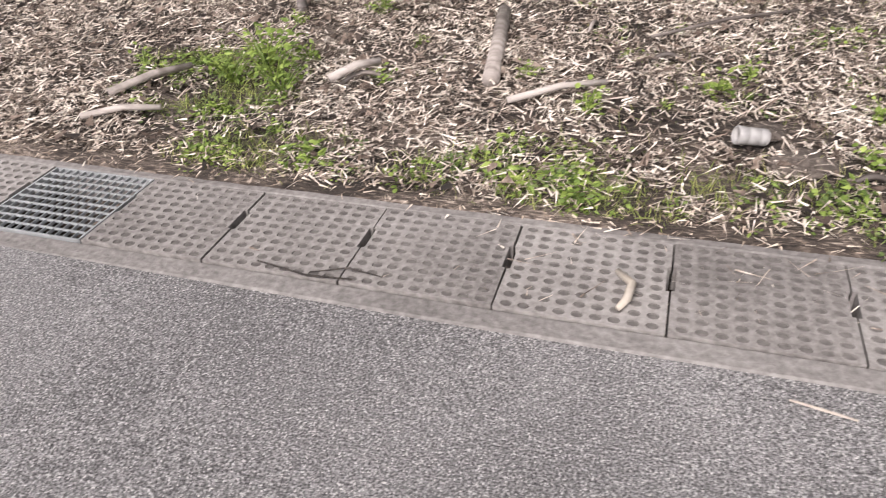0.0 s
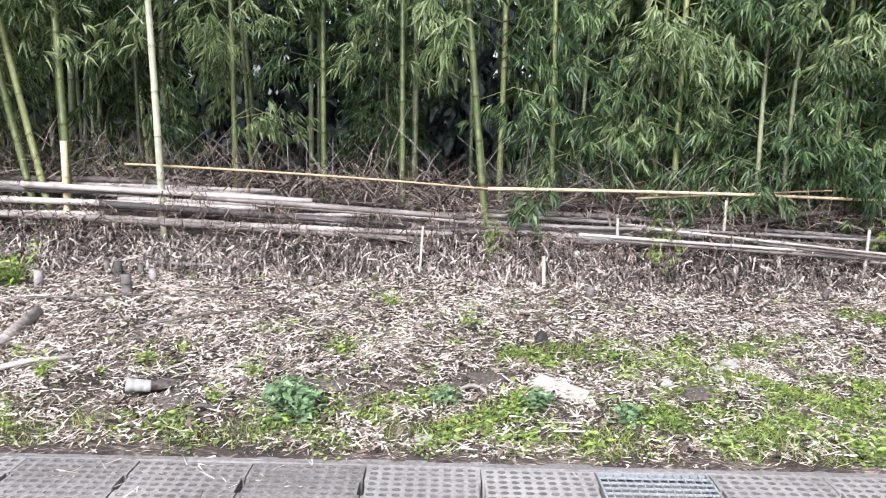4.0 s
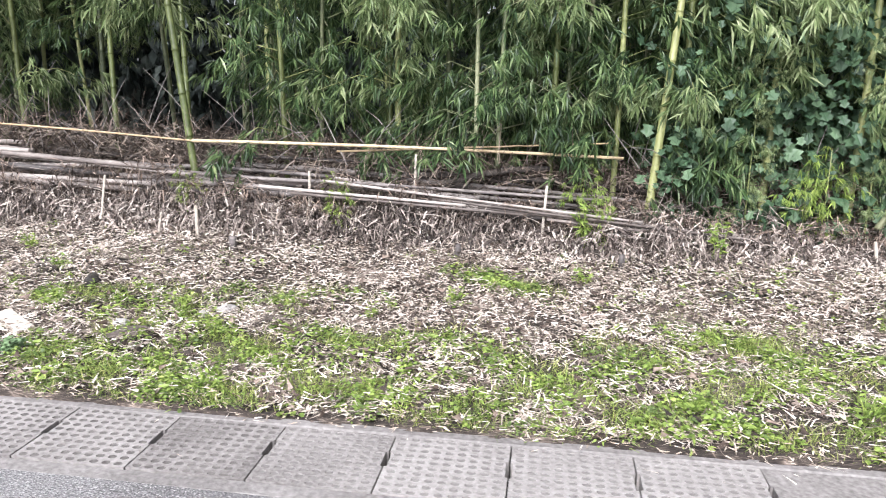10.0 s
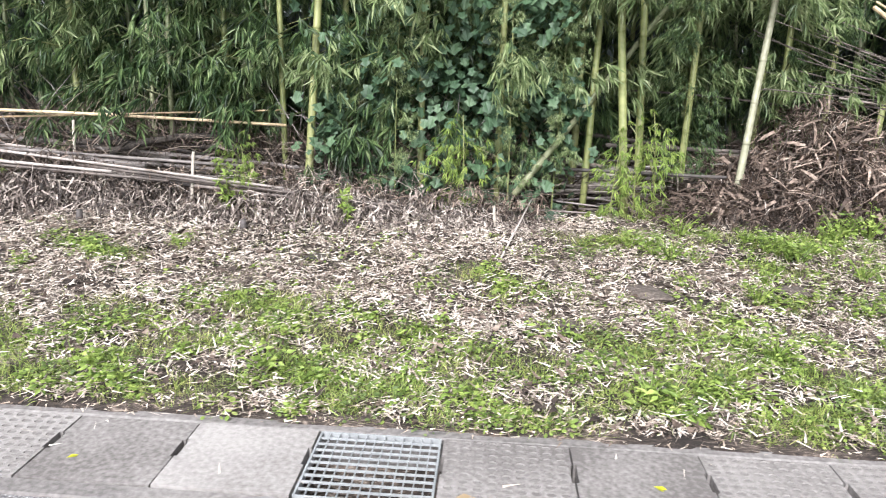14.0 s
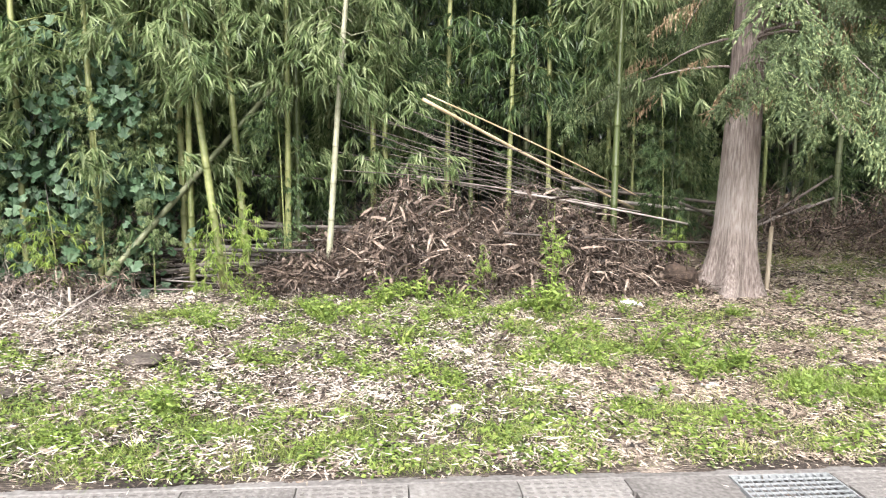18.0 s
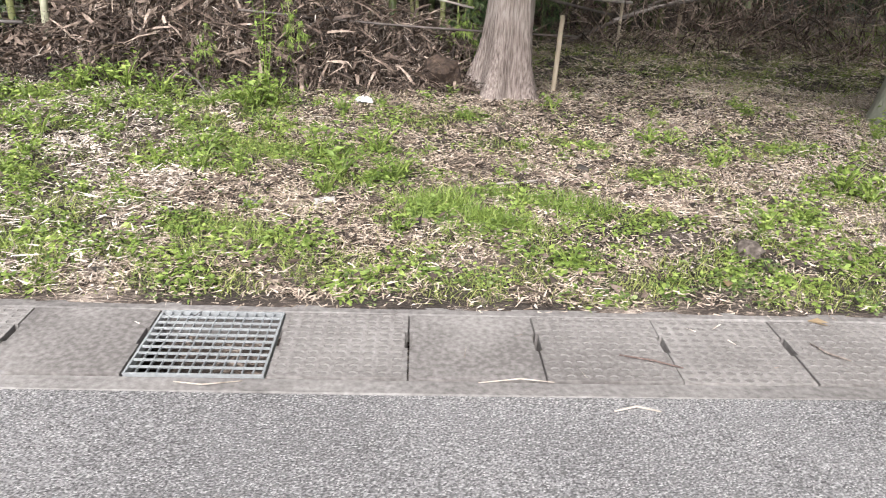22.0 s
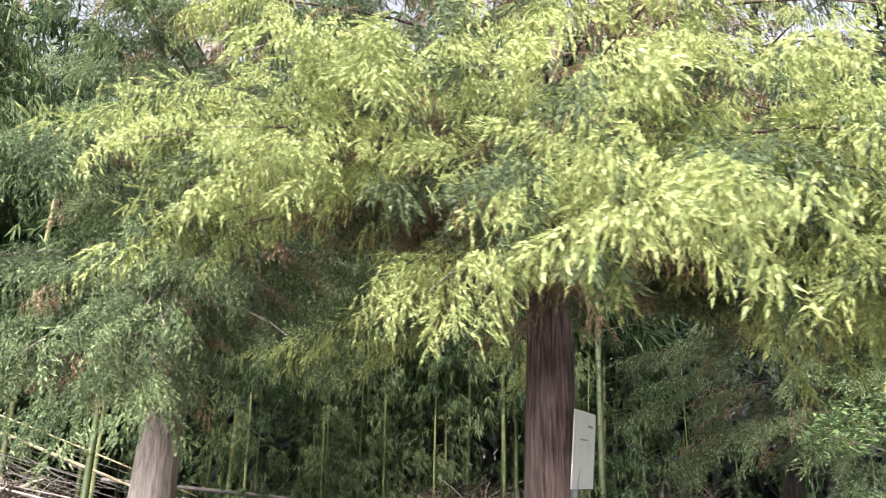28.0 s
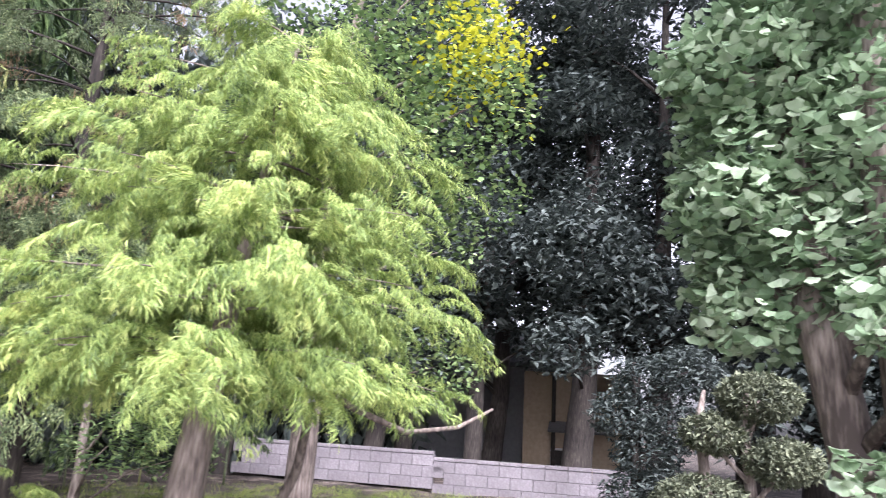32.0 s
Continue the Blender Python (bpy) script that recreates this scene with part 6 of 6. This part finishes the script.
for x, y, h, r in ((29.25, 9.85, 12, 0.3), (30.6, 9.0, 12, 0.26), (31.5, 6.4, 11, 0.24), (28.0, 11.6, 12, 0.2), (27.0, 13.0, 12, 0.2), (26.2, 12.8, 10, 0.22), (29.5, 13.5, 11, 0.25), (23.2, 13.2, 9, 0.2), (33.5, 9.5, 10, 0.24), (20.8, 13.8, 9, 0.2), (34.5, 5.0, 9, 0.22), (31.6, 4.2, 8, 0.2), (32.5, 12, 11, 0.24), (36, 7.5, 10, 0.24), (33, 2.0, 9, 0.22), (37, 12, 11, 0.25), (24.8, 15.5, 11, 0.2), (31, 17.5, 12, 0.2), (36, 1.0, 10, 0.2), (40, 5, 11, 0.2)):
    cl = [(random.uniform(-1.7, 1.7), random.uniform(-1.7, 1.7), (1.7 if y < 9 else 2.7) + (h - 2.8) * i / 17 + random.uniform(-0.3, 0.3), random.uniform(0.8, 1.4)) for i in range(18)]
    leafy("evergreen_tree", x, y, [(0, 0, 0), (random.uniform(0.0, 0.3), 0, 2.0), (random.uniform(0.1, 0.6), 0, h)], [r, r * 0.85, 0.04], BARK_DARK, cl, 17000 if x < 32 and y < 13 else 6500, 0.185 if x < 32 and y < 13 else 0.3, EVERGREEN, "dark broadleaf evergreen tree standing behind the block wall", LEAF_V[:4] * (1, 3.2, 1), LEAF2_F)

# cloud-pruned shrub and low shrubs
def clipped(name, x, y, balls, label):
    z0 = float(ground_height(x, y))
    ob = put(name, trunk("stem", [(0, 0, 0), (0.08, 0.02, 0.7), (-0.03, 0, 1.5), (0.05, 0, 1.8)], [0.07, 0.06, 0.045, 0.02], BARK_GREY, 0.3, 8), None, label, "shrub", m=pose(x, y, z0 - 0.03))
    for bx, by, bz, r in balls:
        d = RNG.normal(0, 1, (int(3600 * r / 0.4), 3))
        d /= np.linalg.norm(d, axis=1)[:, None]
        p = np.array((bx, by, bz)) + d * r * RNG.uniform(0.82, 1.03, len(d))[:, None] * (1, 1, 0.62)
        v, f = scatter(LEAF_V[:4] * (1, 3, 1), LEAF2_F, p, turns(len(p), tilt=(-1.2, 1.0)), RNG.uniform(0.05, 0.085, len(p)))
        put("leaf_pad", mesh_of("leaf_pad", v, f, SHRUB), ob, kind="stuff")
        put("limb", tube("limb", [(0.02, 0, max(0.15, bz - 0.45)), (bx * 0.6, by * 0.6, bz - 0.25), (bx, by, bz)], [0.03, 0.025, 0.015], BARK_GREY, 6), ob)
    return ob


clipped("pruned_pine", 26.72, 3.58, [(0.1, -0.1, 1.72, 0.4), (-0.2, 0.22, 1.34, 0.33), (0.22, -0.25, 1.1, 0.36)], "cloud-pruned garden tree with clipped flat pads")
clipped("pruned_shrub", 26.45, 3.9, [(0, 0, 0.62, 0.52), (0.45, -0.45, 0.4, 0.35)], "clipped dark round shrub")
leafy("yew_tree", 27.3, 5.9, [(0, 0, 0), (0.02, 0, 0.8), (0.0, 0.0, 2.2)], [0.08, 0.06, 0.02], BARK_DARK, [(0.0, 0.0, 0.5, 0.45), (0.15, -0.1, 1.0, 0.5), (-0.15, 0.1, 1.5, 0.45), (0.3, -0.3, 0.5, 0.45), (0.1, 0.0, 2.0, 0.45), (0.4, -0.35, 1.4, 0.5), (0.5, -0.5, 2.1, 0.5)], 9000, 0.1, EVERGREEN, "dark bushy yew standing before the block wall", LEAF_V[:4] * (1, 2.4, 1), LEAF2_F)

# ---- block wall and house ----
wall = put("block_wall", box("block_wall", (8.0, 0.1, 0.14), BLOCK, 0.01), label="low pale concrete block wall with a capping course", category="wall", kind="structure", m=pose(26.5, 10.3, -0.16, 0, 0, -39.5))
BLOCK_ME, CAP_ME = box("block", (0.394, 0.1, 0.192), BLOCK, 0.006), box("capping", (0.394, 0.13, 0.06), BLOCK, 0.008)
for row in range(4):
    for i in range(20):
        x = -3.8 + i * 0.4 + (0.2 if row == 1 else 0)
        put("block", BLOCK_ME if row < 3 else CAP_ME, wall, m=pose(x, 0, 0.14 + row * 0.197 + (0.1 if i < 10 else 0)))
house = tagged(new("house"), "small grey plastered house behind the wall", "house")
house.matrix_basis = pose(31.2, 17.6, -0.1, 0, 0, -38)
put("wall", box("wall", (6.0, 4.0, 3.0), PLASTER, 0.02), house)
bm = bmesh.new()
vs = [bm.verts.new(p) for p in ((-3.4, -2.5, 2.9), (3.4, -2.5, 2.9), (3.4, 2.5, 2.9), (-3.4, 2.5, 2.9), (-3.4, 0, 4.2), (3.4, 0, 4.2), (-3.4, -2.5, 3.0), (3.4, -2.5, 3.0))]
for q in ((0, 3, 2, 1), (6, 7, 5, 4), (0, 1, 7, 6), (4, 5, 2, 3)):
    bm.faces.new([vs[i] for i in q])
bm.faces.new((vs[0], vs[6], vs[4], vs[3]))
bm.faces.new((vs[1], vs[2], vs[5], vs[7]))
put("roof", bm_mesh("roof", bm, TILE), house, "dark tiled roof")
wing = put("wing", box("wing", (2.6, 2.4, 2.7), BEIGE, 0.02), house, "beige plastered wing", m=pose(3.2, -2.4, 0))
put("post", box("post", (0.1, 0.1, 2.6), BARK_DARK, 0.01), wing, "dark timber post", m=pose(-0.55, -1.25, 0))
put("window", box("window", (0.62, 0.06, 0.45), WHITE, 0.01), wing, "white window frame", m=pose(-0.3, -1.22, 0.42))
put("awning", box("awning", (1.5, 0.7, 0.06), TILE, 0.01), wing, "small dark tiled awning", m=pose(0.1, -1.5, 1.35, 18))
for i in range(2):
    put("pane", box("pane", (0.25, 0.03, 0.35), DARK, 0.004), house, m=pose(3.2 - 0.3 + (-0.14, 0.14)[i], -2.4 - 1.25, 0.47))
put("garden_path", box("garden_path", (6, 1.0, 0.04), BLOCK, 0.01), label="pale concrete garden path beside the shrubs", category="path", kind="structure", m=pose(29.5, 2.6, 0.13))

# ---- sign ----
sign = put("sign", tube("post", [(17.45, 2.66, 0.02), (17.57, 2.9, 0.75), (17.68, 3.13, 1.4)], [0.02, 0.02, 0.02], STEEL, 10), None, "plain white sign plate on a slim leaning steel post", "sign")
bm = bmesh.new()
p0, p1 = Vector((17.62, 2.95, 1.26)), Vector((17.8, 3.44, 1.24))
up = Vector((0.04, 0.01, 0.52))
nrm = (p1 - p0).cross(up).normalized() * 0.004
vs = [bm.verts.new(q + s * nrm) for s in (-1, 1) for q in (p0, p1, p1 + up, p0 + up)]
for q in ((0, 1, 2, 3), (7, 6, 5, 4), (0, 4, 5, 1), (1, 5, 6, 2), (2, 6, 7, 3), (3, 7, 4, 0)):
    bm.faces.new([vs[i] for i in q])
bmesh.ops.recalc_face_normals(bm, faces=bm.faces[:])
plate = put("plate", bm_mesh("plate", bm, WHITE), sign, "plain white plate")
along, face_out = (p1 - p0), -nrm if nrm.y > 0 else nrm
for a, b, c, d, mt in ((0.3, 0.62, 0.62, 0.64, SOFT_PLASTIC), (0.62, 0.85, 0.8, 0.83, SOFT_PLASTIC)):
    bm = bmesh.new()
    bm.faces.new([bm.verts.new(p0 + along * i + up * j + face_out * 1.4) for i, j in ((a, c), (b, c), (b, d), (a, d))])
    put("mark", bm_mesh("mark", bm, mt), plate, "faded grey mark")

# ---- stakes, logs, stones and small things on the verge ----
def stake(x, y, h, r, material, label, dx=0.0, dy=0.0, name="wooden_stake", sides=6):
    z = float(ground_height(x, y))
    return put(name, tube(name, [(x, y, z - 0.05), (x + dx / 2, y + dy / 2, z + h / 2), (x + dx, y + dy, z + h)], [r, r, r * 0.92], material, sides, False), label=label, category="stake")


stake(14.72, 3.89, 0.66, 0.022, WOOD, "weathered round wooden stake beside the cedar", 0.02, 0.02, sides=10)
stake(17.16, 7.85, 0.75, 0.03, WOOD, "wooden stake at the back of the clearing", 0.02, 0.0, sides=10)
stake(16.0, 6.65, 0.55, 0.02, WOOD, "short stake holding fallen bamboo", sides=8)
stake(19.35, 10.3, 1.0, 0.03, WOOD, "leaning stake in the far brush", 0.12, 0.0, sides=8)
stake(2.64, 3.0, 0.28, 0.016, WOOD_PALE, "pale cut bamboo peg standing in the litter", -0.01, 0.02)
stake(2.3, 2.95, 0.22, 0.009, WOOD_PALE, "thin leaning cut cane", 0.05, 0.0)
stake(1.6, 3.2, 0.42, 0.011, WOOD_PALE, "thin pale cane standing in the litter", 0.02, 0.1)
for x, y, h in ((5.56, 3.5, 0.5), (4.38, 3.75, 0.65), (3.4, 3.7, 0.5), (-3.5, 3.3, 0.35), (8.2, 3.3, 0.2)):
    stake(x, y, h, 0.013, WOOD_PALE, "cut grey bamboo stake before the stack", random.uniform(-0.03, 0.03), 0.05)
for x, y, h, r in ((-2.29, 2.1, 0.26, 0.03), (-3.05, 2.83, 0.24, 0.045), (-0.6, 2.53, 0.18, 0.04), (-1.36, 2.66, 0.14, 0.035), (-2.98, 2.67, 0.16, 0.05), (-2.61, 2.56, 0.2, 0.035), (-2.04, 2.5, 0.12, 0.04), (-0.86, 2.95, 0.13, 0.035), (-1.6, 2.45, 0.1, 0.04), (-0.55, 2.9, 0.12, 0.03), (-2.3, 3.0, 0.12, 0.03), (-1.0, 3.05, 0.1, 0.025), (-0.7, 3.02, 0.1, 0.025), (3.0, 2.9, 0.1, 0.03), (4.9, 2.9, 0.1, 0.025), (6.2, 3.0, 0.1, 0.025), (0.7, 3.0, 0.09, 0.025)):
    z = float(ground_height(x, y))
    put("bamboo_stump", culm("bamboo_stump", (x, y, z - 0.03), (x + random.uniform(-0.02, 0.02), y, z + h), r, CULM_GREY, gap=0.07, taper=0.95, sides=10), label="short grey cut bamboo stump in the litter", category="stump", group="cut bamboo stumps")
put("log", tube("log", [(-0.87, 1.2, 0.09), (-0.93, 1.6, 0.12), (-1.0, 2.02, 0.15)], [0.042, 0.04, 0.038], CULM_DEAD, 10), label="short weathered log lying up the slope", category="log")
for a, b, r, lab in (((-1.6, 1.02, 0.12), (-1.41, 1.2, 0.15), 0.022, "split pale half of a bamboo stem on the litter"), ((-2.6, 0.5, 0.08), (-2.25, 0.62, 0.1), 0.016, "grey branch lying by the gutter"), ((-2.62, 0.72, 0.1), (-2.36, 1.04, 0.13), 0.02, "weathered branch lying on the litter"), ((-0.2, 1.75, 0.14), (0.5, 2.2, 0.16), 0.009, "thin pale cane on the litter"), ((-1.6, 2.3, 0.15), (0.4, 2.55, 0.17), 0.008, "long thin cane on the litter"), ((-0.75, 1.02, 0.08), (-0.35, 1.25, 0.1), 0.016, "short pale stick on the litter"),
                     ((8.2, 2.4, 0.06), (8.5, 3.6, 0.35), 0.008, "thin tan cane leaning on the brush"), ((11.9, 3.3, 0.1), (11.6, 3.5, 0.32), 0.01, "pale broken cane in the heap"), ((13.9, 1.75, 0.01), (14.9, 1.9, 0.02), 0.008, "thin dry cane on the grass")):
    put("stick", tube("stick", [a, tuple((p + q) / 2 + (0.02 if i == 2 else 0.01) for i, (p, q) in enumerate(zip(a, b))), b], [r, r, r * 0.8], CULM_DEAD, 8), label=lab, category="stick")


def arch(x, y, turn, size, material, label, thick=0.01):
    z = float(ground_height(x, y))
    p = [(size * (i / 6 - 0.5), 0, 0.01 + 0.24 * size * math.sin(math.pi * i / 6)) for i in range(7)]
    put("curled_bark", tube("curled_bark", p, [thick * 0.6, thick, thick * 1.2, thick * 1.2, thick * 1.1, thick, thick * 0.6], material, 6), label=label, category="bark", m=pose(x, y, z, 0, 0, turn))


for x, y, t, s in ((-0.11, 1.56, 10, 0.16), (-1.48, 1.14, 30, 0.3), (0.95, 2.05, -10, 0.17), (0.62, 0.62, 15, 0.15), (1.62, 0.75, 40, 0.13), (-0.5, 1.9, 80, 0.14), (2.0, 1.0, -25, 0.2), (17.95, 3.1, -20, 0.25)):
    arch(x, y, t, s, CULM_DEAD, "curled pale bamboo sheath on the ground")
bm = bmesh.new()
prof = [(0.028, 0), (0.032, 0.006), (0.032, 0.03), (0.029, 0.034), (0.033, 0.04), (0.033, 0.075), (0.03, 0.08), (0.034, 0.086), (0.036, 0.12), (0.03, 0.125), (0.026, 0.1)]
ring = [[bm.verts.new((r * math.cos(a * math.pi / 8), r * math.sin(a * math.pi / 8), z)) for a in range(16)] for r, z in prof]
for i in range(len(prof) - 1):
    for a in range(16):
        bm.faces.new((ring[i][a], ring[i][(a + 1) % 16], ring[i + 1][(a + 1) % 16], ring[i + 1][a]))
bm.faces.new(ring[0][::-1])
put("cup", bm_mesh("cup", bm, SOFT_PLASTIC, True), label="crushed white ribbed cup lying in the litter", category="cup", m=pose(0.29, 0.82, 0.1, 0, -80, 20))
put("timber_block", box("timber_block", (0.3, 0.1, 0.05), WOOD_PALE, 0.006), label="short pale offcut of timber on the grass", category="timber", m=pose(2.48, 1.03, 0.03, 4, 9, -27))


def rock(name, x, y, size, material, label, category, squash=0.6, sink=0.25, seed=0):
    bm = bmesh.new()
    bmesh.ops.create_icosphere(bm, subdivisions=3, radius=1)
    for v in bm.verts:
        k = 1 + 0.35 * noise.noise(v.co * 1.3 + Vector((seed, 0, 0))) + 0.12 * noise.noise(v.co * 4 + Vector((0, seed, 0)))
        v.co = Vector((v.co.x * size * k, v.co.y * size * 0.75 * k, v.co.z * size * squash * k))
    z = float(ground_height(x, y))
    return put(name, bm_mesh(name, bm, material, False), label=label, category=category, m=pose(x, y, z + size * squash * (1 - 2 * sink), 0, 0, seed * 37))


for i, (x, y, s) in enumerate(((3.6, 1.5, 0.07), (3.5, 1.42, 0.05), (-0.65, 2.35, 0.05), (1.75, 0.4, 0.05), (3.1, 1.15, 0.05), (11.3, 1.1, 0.05), (12.6, 1.35, 0.05))):
    rock("stone", x, y, s, STONE, "small grey stone on the verge", "stone", seed=i + 1)
rock("root_burl", 13.72, 3.68, 0.2, BROWN_ROOT, "dark brown root stump half buried in the brush", "stump", 0.75, 0.1, 3)
rock("root_burl", 13.2, 3.7, 0.1, BROWN_ROOT, "small dark root lying by the brush heap", "stump", 0.6, 0.2, 5)
put("root", tube("root", [(13.75, 3.75, 0.2), (13.5, 3.62, 0.2), (13.2, 3.55, 0.15), (12.95, 3.5, 0.13)], [0.06, 0.045, 0.035, 0.02], BROWN_ROOT, 8), label="dark root reaching out of the stump", category="root")
rock("dirt_clod", 15.17, 0.8, 0.08, SOIL, "dark clod of earth on the grass", "clod", 0.6, 0.25, 8)
rock("dirt_clod", 14.59, 2.0, 0.05, DARK, "small dark clod in the litter", "clod", 0.6, 0.2, 9)
for i, (x, y, r) in enumerate(((0.42, 0.72, 0.13), (0.3, 0.95, 0.1), (1.05, 0.95, 0.14), (1.35, 0.85, 0.1), (2.1, 1.2, 0.14), (1.2, 1.05, 0.12), (3.25, 1.0, 0.12), (1.9, 1.1, 0.1), (9.2, 2.1, 0.16), (10.2, 2.3, 0.14), (3.9, 1.45, 0.1), (8.6, 1.4, 0.12))):
    rock("soil_mound", x, y, r, SOIL, "low mound of dark bare soil in the litter", "soil", 0.22, 0.3, 20 + i)
rock("black_rubber", 6.9, 2.5, 0.07, DARK, "black scrap of rubber lying in the straw", "scrap", 0.3, 0.1, 10)
rock("black_rubber", 2.47, 1.8, 0.06, DARK, "dark scrap standing in the weeds", "scrap", 0.9, 0.1, 12)


def rag(x, y, size, material, label, category, name, seed):
    g = 9
    v, f = [], []
    for i in range(g):
        for j in range(g):
            p = Vector((i / (g - 1) - 0.5, j / (g - 1) - 0.5, 0))
            h = 0.35 * noise.noise(p * 3.5 + Vector((seed, 0, 0))) + 0.3
            q = p * (1 + 0.4 * noise.noise(p * 2 + Vector((0, seed, 0))))
            v.append((q.x * size, q.y * size * 0.6, h * size * 0.5))
    f = [(i * g + j, i * g + j + 1, (i + 1) * g + j + 1, (i + 1) * g + j) for i in range(g - 1) for j in range(g - 1)]
    me = mesh_of(name, v, f, material, True)
    ob = put(name, me, label=label, category=category, m=pose(x, y, float(ground_height(x, y)), 0, 0, seed * 50))
    so = ob.modifiers.new("thickness", "SOLIDIFY")
    so.thickness = 0.003
    return ob


rag(13.1, 3.25, 0.2, WHITE, "crumpled white plastic bag by the brush", "bag", "plastic_bag", 2)
rag(13.0, 1.45, 0.12, SCRAP, "scrap of white paper on the grass", "paper", "paper_scrap", 4)
rag(16.0, 1.0, 0.1, SCRAP, "scrap of white paper on the grass", "paper", "paper_scrap", 6)
rag(21.9, 2.1, 0.2, WHITE, "white plastic caught among the branches", "bag", "plastic_bag", 7).matrix_basis = pose(21.72, 2.05, 1.42, 70, 0, 20)


def fallen_leaf(x, y, z, turn, size, material, label):
    tv = LEAF_V * (1, 2.4, 1.2) + np.array((0, 0, 0.014))
    put("fallen_leaf", mesh_of("fallen_leaf", tv * size, LEAF_F, material), label=label, category="leaf", m=pose(x, y, z, 4, 0, turn))


for x, y, t, s, mt, lab in ((8.07, -0.2, 10, 0.09, CEDAR_BROWN, "reddish-brown fallen leaf on a gutter cover"), (8.78, -0.05, -30, 0.08, YELLOW_LEAF, "yellow-green fallen leaf on a gutter cover"), (6.62, -0.12, 40, 0.06, YELLOW_LEAF, "small yellow fallen leaf on a gutter cover"), (15.18, 0.2, -10, 0.14, CEDAR_BROWN, "brown fallen leaf on the gutter"), (14.91, 0.4, 70, 0.12, CEDAR_BROWN, "brown curled leaf at the gutter's edge")):
    fallen_leaf(x, y, 0.002 if y < 0.3 else 0.05, t, s, mt, lab)
for pts, r, mt, lab in (([(-0.16, -0.02, 0.02), (-0.11, -0.08, 0.025), (-0.12, -0.15, 0.02), (-0.14, -0.19, 0.014)], 0.014, WOOD_PALE, "pale curved piece of branch on a gutter cover"), ([(-1.3, -0.22, 0.01), (-1.1, -0.26, 0.014), (-0.95, -0.24, 0.01)], 0.004, BARK_DARK, "dark twig on the gutter"), ([(-1.1, -0.24, 0.012), (-0.98, -0.2, 0.02), (-0.86, -0.21, 0.012)], 0.003, BARK_DARK, "dark twig on the gutter"),
                        ([(14.3, -0.09, 0.008), (14.42, -0.13, 0.012), (14.52, -0.17, 0.008)], 0.004, BARK_RED, "brown tuft of cedar needles on a cover"), ([(15.1, 0.02, 0.006), (15.13, -0.06, 0.012), (15.2, -0.1, 0.006)], 0.004, BARK_GREY, "thin curled twig on a cover"), ([(12.7, -0.3, 0.006), (12.8, -0.32, 0.01), (12.93, -0.29, 0.006)], 0.0025, STRAW, "pale straw on the kerb edge"),
                        ([(14.2, -0.42, 0.0), (14.28, -0.4, 0.006), (14.36, -0.42, 0.0)], 0.004, WOOD_PALE, "pale chip of bamboo on the asphalt"), ([(13.75, -0.28, 0.006), (13.9, -0.26, 0.012), (14.02, -0.27, 0.006)], 0.0025, STRAW, "pale straw on the kerb edge"), ([(0.3, -0.42, 0.0), (0.37, -0.44, 0.006), (0.45, -0.45, 0.0)], 0.004, WOOD_PALE, "pale chip of bamboo on the asphalt")):
    put("twig", tube("twig", pts, [r * 0.7] + [r] * (len(pts) - 2) + [r * 0.7], mt, 6), label=lab, category="twig")
